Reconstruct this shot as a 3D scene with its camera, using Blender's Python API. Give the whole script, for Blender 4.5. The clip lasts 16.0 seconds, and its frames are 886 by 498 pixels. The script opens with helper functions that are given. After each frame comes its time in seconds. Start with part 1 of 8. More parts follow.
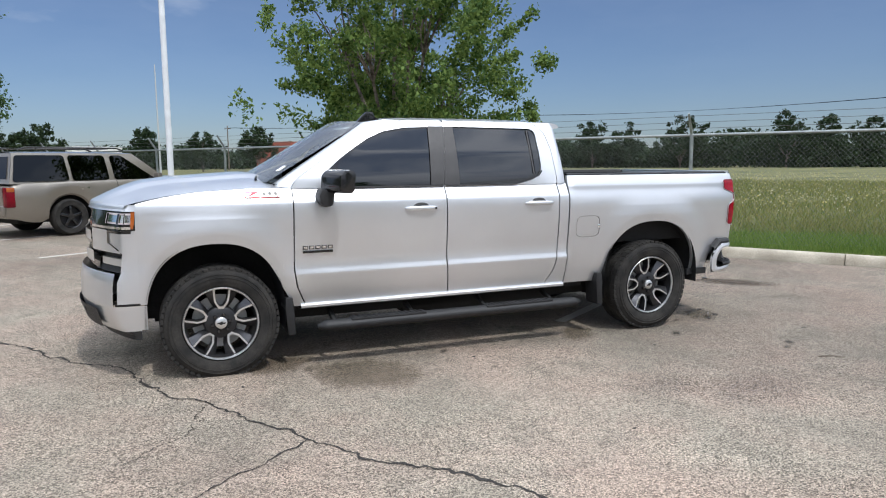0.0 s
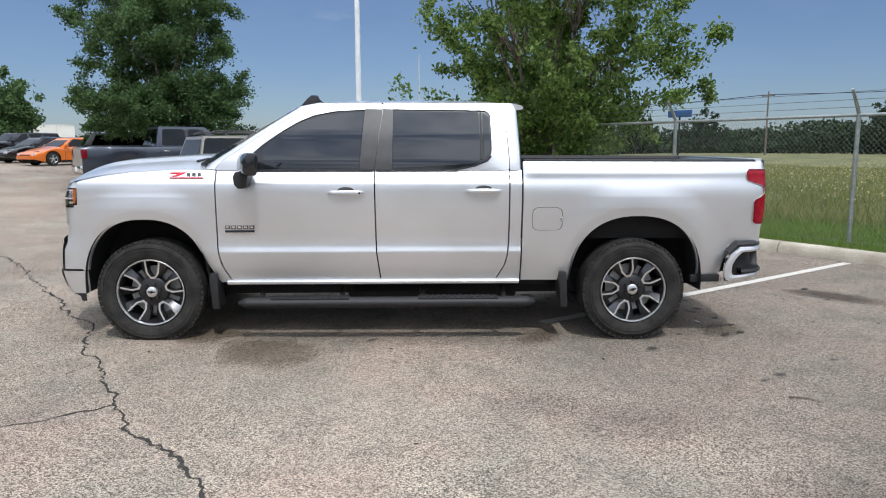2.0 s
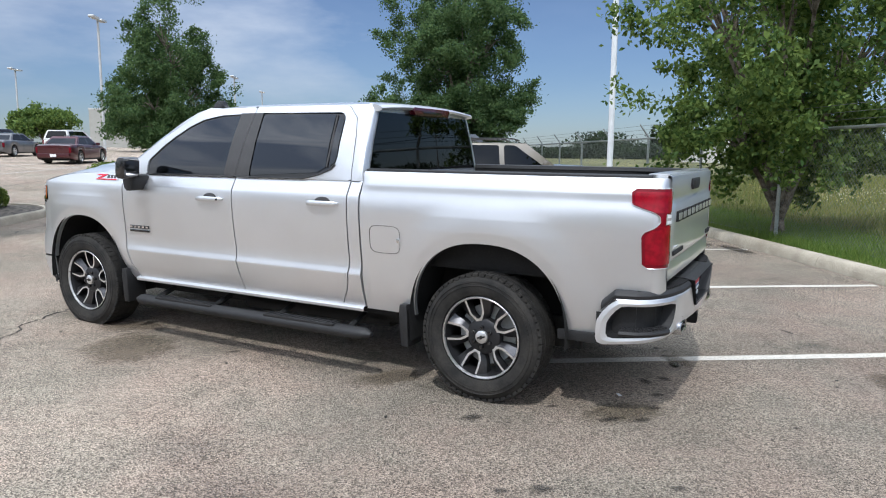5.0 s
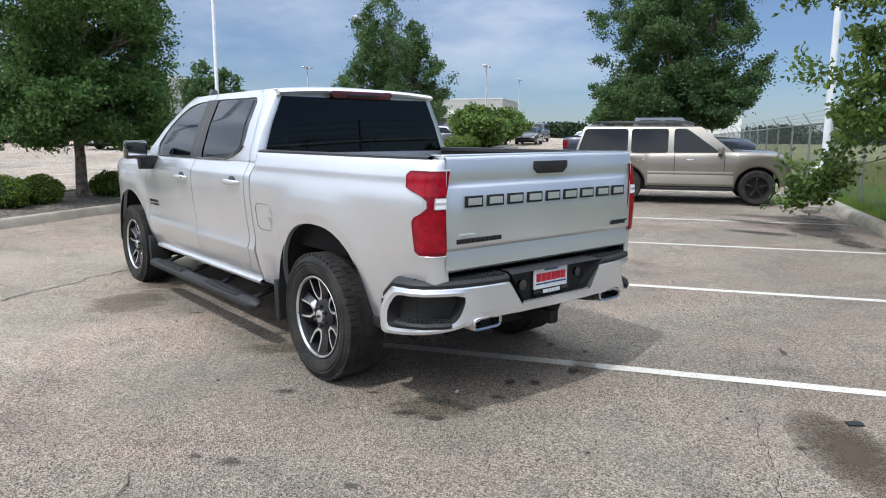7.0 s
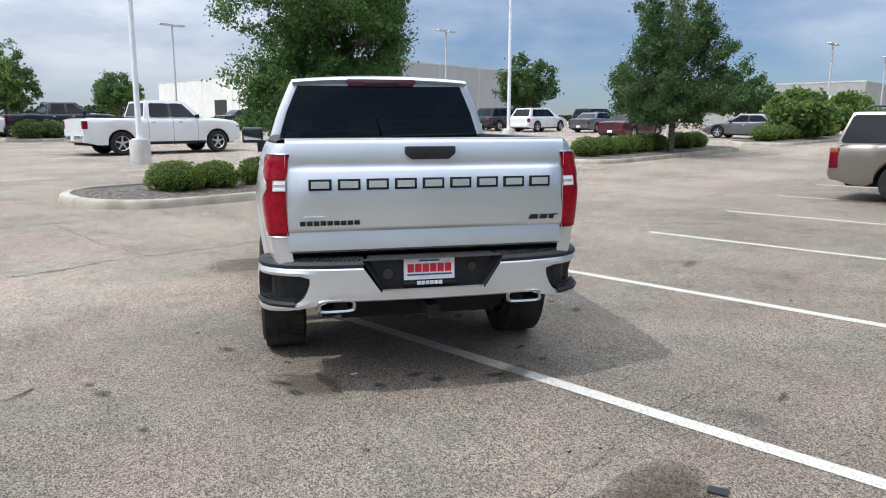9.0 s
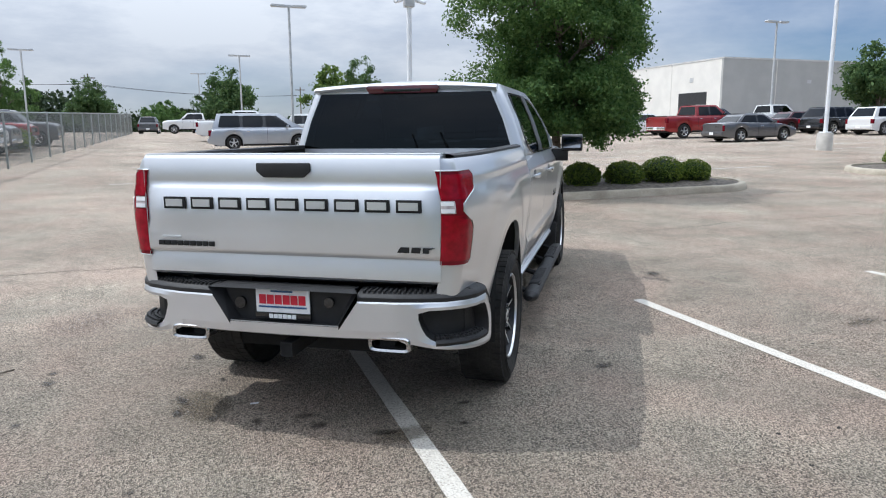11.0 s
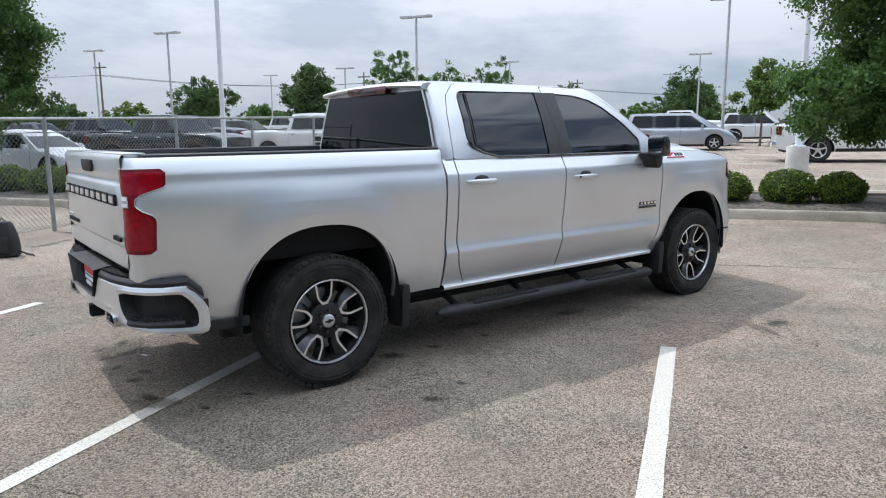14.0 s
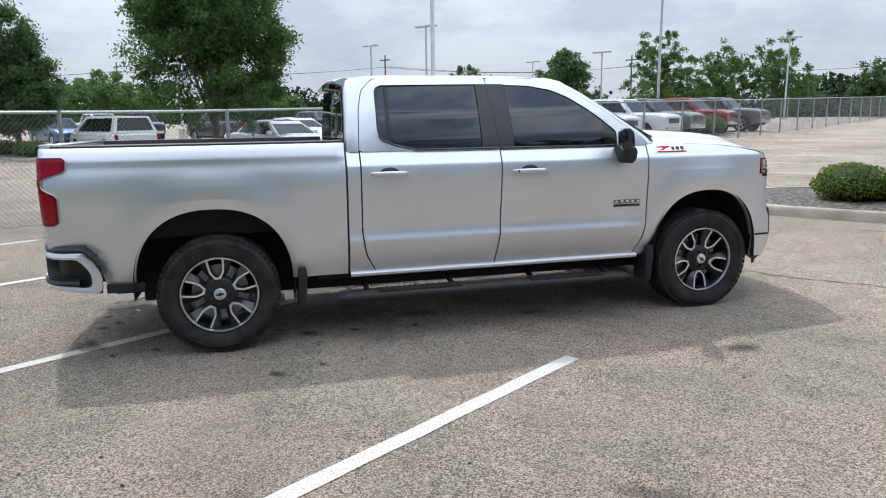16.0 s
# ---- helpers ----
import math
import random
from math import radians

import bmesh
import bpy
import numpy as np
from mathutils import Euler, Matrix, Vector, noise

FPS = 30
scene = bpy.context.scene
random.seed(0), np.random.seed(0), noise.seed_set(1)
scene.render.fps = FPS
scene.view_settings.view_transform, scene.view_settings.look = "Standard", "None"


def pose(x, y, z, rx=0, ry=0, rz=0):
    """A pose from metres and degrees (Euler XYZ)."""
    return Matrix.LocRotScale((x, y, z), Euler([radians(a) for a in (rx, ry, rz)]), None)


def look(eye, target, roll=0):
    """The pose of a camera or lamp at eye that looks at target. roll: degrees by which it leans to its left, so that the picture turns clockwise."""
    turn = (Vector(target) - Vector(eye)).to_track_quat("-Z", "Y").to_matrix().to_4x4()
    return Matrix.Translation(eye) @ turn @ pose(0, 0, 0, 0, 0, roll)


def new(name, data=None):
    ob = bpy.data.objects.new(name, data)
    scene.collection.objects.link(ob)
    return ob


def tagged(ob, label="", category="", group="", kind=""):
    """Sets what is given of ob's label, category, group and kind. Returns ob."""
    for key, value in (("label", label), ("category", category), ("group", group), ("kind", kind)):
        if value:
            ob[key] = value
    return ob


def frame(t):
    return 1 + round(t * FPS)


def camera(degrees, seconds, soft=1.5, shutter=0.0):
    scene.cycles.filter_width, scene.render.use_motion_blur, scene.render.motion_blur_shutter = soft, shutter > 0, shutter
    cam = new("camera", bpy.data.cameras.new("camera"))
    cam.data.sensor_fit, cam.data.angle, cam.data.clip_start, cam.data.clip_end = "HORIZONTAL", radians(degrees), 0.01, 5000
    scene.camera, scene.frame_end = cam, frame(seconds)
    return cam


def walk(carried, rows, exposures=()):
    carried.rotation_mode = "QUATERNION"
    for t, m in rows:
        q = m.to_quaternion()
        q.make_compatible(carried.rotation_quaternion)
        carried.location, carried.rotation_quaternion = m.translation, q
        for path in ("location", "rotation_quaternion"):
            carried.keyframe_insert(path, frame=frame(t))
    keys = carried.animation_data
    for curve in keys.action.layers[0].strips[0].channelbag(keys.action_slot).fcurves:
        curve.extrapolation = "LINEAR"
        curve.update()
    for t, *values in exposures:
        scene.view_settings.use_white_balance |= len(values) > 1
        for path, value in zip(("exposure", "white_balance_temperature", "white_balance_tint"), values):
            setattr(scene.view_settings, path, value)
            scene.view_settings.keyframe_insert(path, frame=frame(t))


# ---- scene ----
cam = camera(65.0, 16.0, 1.1)
METRES, EYE, TURN = 20.2, 1.515, 213.85
START = (-3.703, 5.203)
ROWS = [
    (0.0, 0.0, 0.0, 0.0, -0.06, -7.1, 0.51),
    (0.5, 0.0321, 0.004, 0.0001, 5.29, -7.12, 0.3),
    (1.0, 0.0607, 0.0133, -0.0008, 11.65, -7.41, 0.34),
    (1.5, 0.0929, 0.0212, -0.0006, 16.38, -7.94, 0.11),
    (2.0, 0.1206, 0.0348, -0.0005, 21.22, -8.31, 0.15),
    (2.5, 0.1483, 0.0488, -0.001, 25.63, -8.5, 0.04),
    (3.0, 0.1717, 0.0702, -0.0012, 32.27, -8.33, 0.19),
    (3.5, 0.1941, 0.0917, -0.0007, 37.3, -8.39, -0.09),
    (6.0, 0.2812, 0.2275, -0.0001, 62.3, -7.69, -0.22),
    (6.5, 0.2925, 0.2582, -0.0009, 68.14, -8.17, -0.1),
    (7.0, 0.3058, 0.2879, -0.0011, 73.53, -9.01, -0.2),
    (7.5, 0.3108, 0.3173, -0.0022, 80.52, -9.4, -0.16),
    (8.0, 0.3163, 0.3488, -0.0022, 87.59, -9.79, -0.18),
    (10.5, 0.2586, 0.4858, -0.0004, 120.36, -9.58, 0.02),
    (11.0, 0.235, 0.5036, 0.0005, 127.28, -9.71, 0.14),
    (11.5, 0.2112, 0.5244, 0.0005, 133.51, -9.81, 0.09),
    (12.0, 0.1841, 0.5396, 0.0005, 141.51, -9.55, 0.37),
    (12.5, 0.1588, 0.5598, 0.0003, 147.77, -9.51, 0.29),
    (13.0, 0.131, 0.5741, -0.0002, 156.17, -9.04, 0.51),
    (13.5, 0.1038, 0.5876, 0.0002, 160.87, -9.35, 0.45),
    (14.0, 0.0754, 0.5975, 0.0002, 165.96, -9.54, 0.28),
    (14.5, 0.0474, 0.604, 0.0017, 172.21, -10.09, 0.35),
    (15.0, 0.0164, 0.6097, 0.0017, 177.35, -10.42, 0.37),
    (15.5, -0.0138, 0.6077, 0.0022, 183.39, -10.64, 0.62),
    (16.0, -0.0473, 0.6086, 0.0021, 188.24, -10.57, 0.57),
]
# the path is drawn a little along the pickup's axis, back at first and forward at the end
DRIFT = Vector((0.543, 0.84, 0.0))
walk(cam, [(t, Matrix.Translation(DRIFT * float(np.interp(t, [3.5, 8.0, 10.5], [-0.032, -0.004, 0.029]))) @ pose(*START, EYE, 0, 0, TURN) @ pose(METRES * x, METRES * y, METRES * z, 90 + pitch, roll, yaw)) for t, x, y, z, yaw, pitch, roll in ROWS],
     [(0.0, -0.16, 6110, 10), (2.0, -0.20, 6110, 10), (3.5, -0.22, 6080, 10), (6.0, 0.0, 5990, 9), (8.0, -0.02, 5990, 9), (11.0, -0.11, 5990, 9), (12.5, -0.12, 5990, 9), (14.5, -0.09, 5990, 9), (16.0, -0.06, 5990, 9)])

# ---- world and light ----
SUN = Vector((-0.61, 0.216, 1.0)).normalized()
world = bpy.data.worlds.new("sky")
scene.world = world
world.use_nodes = True
wn, wl = world.node_tree.nodes, world.node_tree.links
sky = wn.new("ShaderNodeTexSky")
sky.sky_type = "NISHITA"
sky.sun_disc = False
sky.sun_elevation = math.asin(SUN.z)
sky.sun_rotation = math.atan2(SUN.x, SUN.y)
sky.altitude = 200
sky.air_density, sky.dust_density, sky.ozone_density = 1.0, 0.5, 3.0
wc = wn.new("ShaderNodeTexCoord")
wmap = wn.new("ShaderNodeMapping")
wmap.inputs["Scale"].default_value = (1.0, 1.0, 3.2)
wl.new(wc.outputs["Generated"], wmap.inputs["Vector"])
cloud = wn.new("ShaderNodeTexNoise")
cloud.inputs["Scale"].default_value = 2.1
cloud.inputs["Detail"].default_value = 7
cloud.inputs["Roughness"].default_value = 0.55
wl.new(wmap.outputs["Vector"], cloud.inputs["Vector"])
side = wn.new("ShaderNodeVectorMath")
side.operation = "DOT_PRODUCT"
wl.new(wc.outputs["Generated"], side.inputs[0])
side.inputs[1].default_value = (-0.48, 0.66, 2.1)
add = wn.new("ShaderNodeMath")
add.operation = "MULTIPLY_ADD"
wl.new(side.outputs["Value"], add.inputs[0])
add.inputs[1].default_value = 0.42
wl.new(cloud.outputs["Fac"], add.inputs[2])
cr = wn.new("ShaderNodeValToRGB")
cr.color_ramp.elements[0].position, cr.color_ramp.elements[1].position = 0.47, 0.84
cr.color_ramp.elements[0].color, cr.color_ramp.elements[1].color = (0.06, 0.06, 0.06, 1), (0.96, 0.96, 0.96, 1)
wl.new(add.outputs[0], cr.inputs["Fac"])
deep = wn.new("ShaderNodeMixRGB")
deep.blend_type = "MULTIPLY"
deep.inputs["Fac"].default_value = 1.0
wl.new(sky.outputs["Color"], deep.inputs["Color1"])
deep.inputs["Color2"].default_value = (0.68, 0.74, 0.87, 1)
wmix = wn.new("ShaderNodeMixRGB")
wl.new(cr.outputs["Color"], wmix.inputs["Fac"])
wl.new(deep.outputs["Color"], wmix.inputs["Color1"])
# the cloud deck above the view is brightened towards the zenith to fill shade
updir = wn.new("ShaderNodeSeparateXYZ")
wl.new(wc.outputs["Generated"], updir.inputs[0])
lift = wn.new("ShaderNodeMapRange")
lift.inputs["From Min"].default_value, lift.inputs["From Max"].default_value = 0.0, 1.0
lift.inputs["To Min"].default_value, lift.inputs["To Max"].default_value = 0.62, 2.6
wl.new(updir.outputs["Z"], lift.inputs["Value"])
deck = wn.new("ShaderNodeMixRGB")
deck.blend_type = "MULTIPLY"
deck.inputs["Fac"].default_value = 1.0
deck.inputs["Color1"].default_value = (9.2, 9.5, 10.0, 1)
wl.new(lift.outputs["Result"], deck.inputs["Color2"])
grey = wn.new("ShaderNodeTexNoise")
grey.inputs["Scale"].default_value, grey.inputs["Detail"].default_value, grey.inputs["Roughness"].default_value = 3.4, 8, 0.6
wl.new(wmap.outputs["Vector"], grey.inputs["Vector"])
under = wn.new("ShaderNodeValToRGB")
under.color_ramp.elements[0].position, under.color_ramp.elements[1].position = 0.40, 0.57
under.color_ramp.elements[0].color, under.color_ramp.elements[1].color = (0.38, 0.46, 0.60, 1), (1.25, 1.23, 1.20, 1)
wl.new(grey.outputs["Fac"], under.inputs["Fac"])
shaded = wn.new("ShaderNodeMixRGB")
shaded.blend_type = "MULTIPLY"
depth = wn.new("ShaderNodeMapRange")
depth.inputs["From Min"].default_value, depth.inputs["From Max"].default_value = 0.12, 0.5
depth.inputs["To Min"].default_value, depth.inputs["To Max"].default_value = 0.3, 0.85
wl.new(updir.outputs["Z"], depth.inputs["Value"])
wl.new(depth.outputs["Result"], shaded.inputs["Fac"])
wl.new(deck.outputs["Color"], shaded.inputs["Color1"])
wl.new(under.outputs["Color"], shaded.inputs["Color2"])
wl.new(shaded.outputs["Color"], wmix.inputs["Color2"])
bg = wn["Background"]
bg.inputs["Strength"].default_value = 0.1
wl.new(wmix.outputs["Color"], bg.inputs["Color"])

sun = new("sun", bpy.data.lights.new("sun", "SUN"))
sun.data.energy = 2.65
sun.data.angle = radians(0.55)
sun.data.color = (1.0, 0.965, 0.91)
sun.matrix_world = look(SUN * 60, (0, 0, 0))


# ---- materials ----
def mat(name, col, rough=0.5, metal=0.0, var=0.12, scale=6.0, bump=0.0, bscale=80.0, coat=0.0, col2=None, tone=0.0, spread=(0.35, 0.65), ior=1.45):
    """A surface with colour variation at two scales, uneven gloss and fine relief; tone: variation from piece to piece."""
    m = bpy.data.materials.new(name)
    m.use_nodes = True
    n, l = m.node_tree.nodes, m.node_tree.links
    b = n["Principled BSDF"]
    tc = n.new("ShaderNodeTexCoord")
    big = n.new("ShaderNodeTexNoise")
    big.inputs["Scale"].default_value, big.inputs["Detail"].default_value = scale, 6
    fine = n.new("ShaderNodeTexNoise")
    fine.inputs["Scale"].default_value, fine.inputs["Detail"].default_value = bscale, 3
    for t in (big, fine):
        l.new(tc.outputs["Object"], t.inputs["Vector"])
    r = n.new("ShaderNodeValToRGB")
    lo = [c * (1 - var) for c in col]
    hi = list(col2) if col2 else [min(1.0, c * (1 + var)) for c in col]
    r.color_ramp.elements[0].color, r.color_ramp.elements[1].color = (*lo, 1), (*hi, 1)
    r.color_ramp.elements[0].position, r.color_ramp.elements[1].position = spread
    l.new(big.outputs["Fac"], r.inputs["Fac"])
    mx = n.new("ShaderNodeMixRGB")
    mx.blend_type, mx.inputs["Fac"].default_value = "OVERLAY", min(1.0, var * 2)
    l.new(r.outputs["Color"], mx.inputs["Color1"])
    l.new(fine.outputs["Fac"], mx.inputs["Color2"])
    out = mx.outputs["Color"]
    if tone:
        info = n.new("ShaderNodeObjectInfo")
        hsv = n.new("ShaderNodeHueSaturation")
        mr = n.new("ShaderNodeMapRange")
        mr.inputs["To Min"].default_value, mr.inputs["To Max"].default_value = 1 - tone, 1 + tone
        l.new(info.outputs["Random"], mr.inputs["Value"])
        l.new(mr.outputs["Result"], hsv.inputs["Value"])
        l.new(out, hsv.inputs["Color"])
        out = hsv.outputs["Color"]
    l.new(out, b.inputs["Base Color"])
    rr = n.new("ShaderNodeMapRange")
    rr.inputs["To Min"].default_value, rr.inputs["To Max"].default_value = max(0.02, rough - 0.07), min(1.0, rough + 0.07)
    l.new(big.outputs["Fac"], rr.inputs["Value"])
    l.new(rr.outputs["Result"], b.inputs["Roughness"])
    b.inputs["Metallic"].default_value = metal
    b.inputs["IOR"].default_value = ior
    if coat:
        b.inputs["Coat Weight"].default_value, b.inputs["Coat Roughness"].default_value = coat, 0.04
    if bump:
        bp = n.new("ShaderNodeBump")
        bp.inputs["Strength"].default_value, bp.inputs["Distance"].default_value = min(1.0, bump), 0.01 * bump
        l.new(fine.outputs["Fac"], bp.inputs["Height"])
        l.new(bp.outputs["Normal"], b.inputs["Normal"])
    return m


def paint(name, col, metal=0.55, rough=0.3, dust_sheen=0.06):
    return mat(name, col, rough, metal, dust_sheen, 1.7, 0, 240, coat=0.8)


def tinted(name, tint, rough=0.02, ior=1.52, gloss=(0.66, 0.68, 0.71), dust_sheen=0.0):
    """Tinted glass: it lets a little through and mirrors the rest by angle."""
    m = bpy.data.materials.new(name)
    m.use_nodes = True
    n, l = m.node_tree.nodes, m.node_tree.links
    n.remove(n["Principled BSDF"])
    tr, gl, mx, fr = n.new("ShaderNodeBsdfTransparent"), n.new("ShaderNodeBsdfGlossy"), n.new("ShaderNodeMixShader"), n.new("ShaderNodeFresnel")
    tr.inputs["Color"].default_value = (*tint, 1)
    gl.inputs["Roughness"].default_value = rough
    gl.inputs["Color"].default_value = (*gloss, 1)
    fr.inputs["IOR"].default_value = ior
    l.new(fr.outputs[0], mx.inputs[0])
    l.new(tr.outputs[0], mx.inputs[1])
    l.new(gl.outputs[0], mx.inputs[2])
    out = mx.outputs[0]
    # pale diffuse veil, mixed in for the sky's reflection on the windscreen
    if dust_sheen:
        film, df = n.new("ShaderNodeMixShader"), n.new("ShaderNodeBsdfDiffuse")
        df.inputs["Color"].default_value = (0.62, 0.63, 0.63, 1)
        film.inputs[0].default_value = dust_sheen
        l.new(out, film.inputs[1])
        l.new(df.outputs[0], film.inputs[2])
        out = film.outputs[0]
    l.new(out, n["Material Output"].inputs["Surface"])
    return m


def asphalt_material():
    """Worn pale lot surface: exposed aggregate, broad blotches, dark tyre and oil marks."""
    m = bpy.data.materials.new("worn_pavement")
    m.use_nodes = True
    n, l = m.node_tree.nodes, m.node_tree.links
    b = n["Principled BSDF"]
    tc = n.new("ShaderNodeTexCoord")

    def noise_at(scale, detail=5, rough=0.6, stretch=None):
        t = n.new("ShaderNodeTexNoise")
        t.inputs["Scale"].default_value, t.inputs["Detail"].default_value, t.inputs["Roughness"].default_value = scale, detail, rough
        if stretch:
            mp = n.new("ShaderNodeMapping")
            mp.inputs["Scale"].default_value = stretch
            l.new(tc.outputs["Object"], mp.inputs["Vector"])
            l.new(mp.outputs["Vector"], t.inputs["Vector"])
        else:
            l.new(tc.outputs["Object"], t.inputs["Vector"])
        return t

    def ramp(src, p0, p1, c0, c1):
        r = n.new("ShaderNodeValToRGB")
        r.color_ramp.elements[0].position, r.color_ramp.elements[1].position = p0, p1
        r.color_ramp.elements[0].color, r.color_ramp.elements[1].color = (*c0, 1), (*c1, 1)
        l.new(src, r.inputs["Fac"])
        return r.outputs["Color"]

    def mul(a, c, fac=1.0, mode="MULTIPLY"):
        x = n.new("ShaderNodeMixRGB")
        x.blend_type, x.inputs["Fac"].default_value = mode, fac
        l.new(a, x.inputs["Color1"])
        l.new(c, x.inputs["Color2"])
        return x.outputs["Color"]

    col = ramp(noise_at(0.35, 6).outputs["Fac"], 0.3, 0.7, (0.232, 0.196, 0.163), (0.385, 0.332, 0.279))
    tint = ramp(noise_at(0.8, 5, 0.65).outputs["Fac"], 0.40, 0.62, (0.97, 1.01, 0.99), (1.05, 0.985, 0.965))
    col = mul(col, tint)
    vor = n.new("ShaderNodeTexVoronoi")
    vor.inputs["Scale"].default_value = 145
    l.new(tc.outputs["Object"], vor.inputs["Vector"])
    hs = n.new("ShaderNodeRGBToBW")
    l.new(vor.outputs["Color"], hs.inputs["Color"])
    stones = ramp(hs.outputs["Val"], 0.22, 0.78, (0.30, 0.295, 0.285), (1.86, 1.82, 1.76))
    tight = n.new("ShaderNodeMixRGB")
    l.new(ramp(noise_at(0.7, 7, 0.7, (1.0, 1.6, 1.0)).outputs["Fac"], 0.34, 0.62, (0.55, 0.55, 0.55), (1, 1, 1)), tight.inputs["Fac"])
    tight.inputs["Color1"].default_value = (1, 0.99, 0.975, 1)
    l.new(stones, tight.inputs["Color2"])
    col = mul(col, tight.outputs["Color"], 1.0)
    # dark pits where stones have been lost
    lost = n.new("ShaderNodeTexVoronoi")
    lost.inputs["Scale"].default_value = 125
    l.new(tc.outputs["Object"], lost.inputs["Vector"])
    lw = n.new("ShaderNodeRGBToBW")
    l.new(lost.outputs["Color"], lw.inputs["Color"])
    col = mul(col, ramp(lw.outputs["Val"], 0.17, 0.24, (0.36, 0.35, 0.34), (1, 1, 1)), 0.75)
    grit = ramp(noise_at(260, 2).outputs["Fac"], 0.35, 0.65, (0.58, 0.57, 0.56), (1.32, 1.31, 1.3))
    col = mul(col, grit, 0.85)
    blot = ramp(noise_at(1.6, 4, 0.65).outputs["Fac"], 0.3, 0.47, (0.68, 0.67, 0.66), (1, 1, 1))
    col = mul(col, blot, 0.55)
    scuff = ramp(noise_at(2.2, 6, 0.7, (1.0, 0.35, 1.0)).outputs["Fac"], 0.31, 0.40, (0.42, 0.41, 0.40), (1, 1, 1))
    col = mul(col, scuff, 0.22)
    # the drive lane is bleached, the stalls are darker with wear
    sep, jit, lane = n.new("ShaderNodeSeparateXYZ"), n.new("ShaderNodeMath"), n.new("ShaderNodeMapRange")
    l.new(tc.outputs["Object"], sep.inputs[0])
    jit.operation = "MULTIPLY_ADD"
    l.new(noise_at(0.9, 6, 0.7).outputs["Fac"], jit.inputs[0])
    jit.inputs[1].default_value = 5.0
    l.new(sep.outputs["Y"], jit.inputs[2])
    lane.inputs["From Min"].default_value, lane.inputs["From Max"].default_value = 1.8, 4.4
    lane.inputs["To Min"].default_value, lane.inputs["To Max"].default_value = 0.93, 1.2
    l.new(jit.outputs[0], lane.inputs["Value"])
    col = mul(col, lane.outputs["Result"])
    wear = ramp(noise_at(3.1, 8, 0.75).outputs["Fac"], 0.36, 0.52, (0.74, 0.74, 0.75), (1, 1, 1))
    col = mul(col, wear, 0.6)
    l.new(col, b.inputs["Base Color"])
    b.inputs["Roughness"].default_value = 0.88
    b.inputs["Specular IOR Level"].default_value = 0.3
    bp = n.new("ShaderNodeBump")
    bp.inputs["Strength"].default_value, bp.inputs["Distance"].default_value = 1.0, 0.009
    l.new(vor.outputs["Distance"], bp.inputs["Height"])
    l.new(bp.outputs["Normal"], b.inputs["Normal"])
    return m


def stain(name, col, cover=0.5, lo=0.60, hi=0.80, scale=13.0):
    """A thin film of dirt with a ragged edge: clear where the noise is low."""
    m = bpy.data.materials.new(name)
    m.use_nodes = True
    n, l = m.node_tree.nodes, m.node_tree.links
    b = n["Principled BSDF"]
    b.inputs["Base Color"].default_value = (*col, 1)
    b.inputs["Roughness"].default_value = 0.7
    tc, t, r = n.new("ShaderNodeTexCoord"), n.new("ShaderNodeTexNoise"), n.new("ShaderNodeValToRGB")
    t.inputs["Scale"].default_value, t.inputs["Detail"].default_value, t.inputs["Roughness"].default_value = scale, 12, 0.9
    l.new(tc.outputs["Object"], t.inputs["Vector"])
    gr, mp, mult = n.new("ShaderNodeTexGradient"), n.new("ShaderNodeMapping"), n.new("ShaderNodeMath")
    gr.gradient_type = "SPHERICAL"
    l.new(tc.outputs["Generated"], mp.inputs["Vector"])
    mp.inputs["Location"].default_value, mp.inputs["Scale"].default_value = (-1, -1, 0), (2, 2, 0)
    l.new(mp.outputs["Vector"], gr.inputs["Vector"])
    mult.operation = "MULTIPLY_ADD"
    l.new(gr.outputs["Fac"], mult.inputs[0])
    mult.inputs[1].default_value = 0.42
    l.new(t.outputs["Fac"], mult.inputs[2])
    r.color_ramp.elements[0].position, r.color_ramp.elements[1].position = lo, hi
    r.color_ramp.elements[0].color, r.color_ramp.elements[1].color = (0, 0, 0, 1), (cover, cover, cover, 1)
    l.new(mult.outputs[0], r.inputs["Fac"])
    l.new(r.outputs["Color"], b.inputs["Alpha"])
    return m


def leaf_material(name, col, col2, trans=0.35):
    m = bpy.data.materials.new(name)
    m.use_nodes = True
    n, l = m.node_tree.nodes, m.node_tree.links
    b = n["Principled BSDF"]
    g, r = n.new("ShaderNodeNewGeometry"), n.new("ShaderNodeValToRGB")
    r.color_ramp.elements[0].color, r.color_ramp.elements[1].color = (*col, 1), (*col2, 1)
    l.new(g.outputs["Random Per Island"], r.inputs["Fac"])
    l.new(r.outputs["Color"], b.inputs["Base Color"])
    b.inputs["Roughness"].default_value = 0.68
    b.inputs["Specular IOR Level"].default_value = 0.25
    tl, mx = n.new("ShaderNodeBsdfTranslucent"), n.new("ShaderNodeMixShader")
    hs = n.new("ShaderNodeHueSaturation")
    hs.inputs["Value"].default_value, hs.inputs["Hue"].default_value = 1.5, 0.485
    l.new(r.outputs["Color"], hs.inputs["Color"])
    l.new(hs.outputs["Color"], tl.inputs["Color"])
    mx.inputs[0].default_value = trans
    l.new(b.outputs[0], mx.inputs[1])
    l.new(tl.outputs[0], mx.inputs[2])
    l.new(mx.outputs[0], n["Material Output"].inputs["Surface"])
    return m


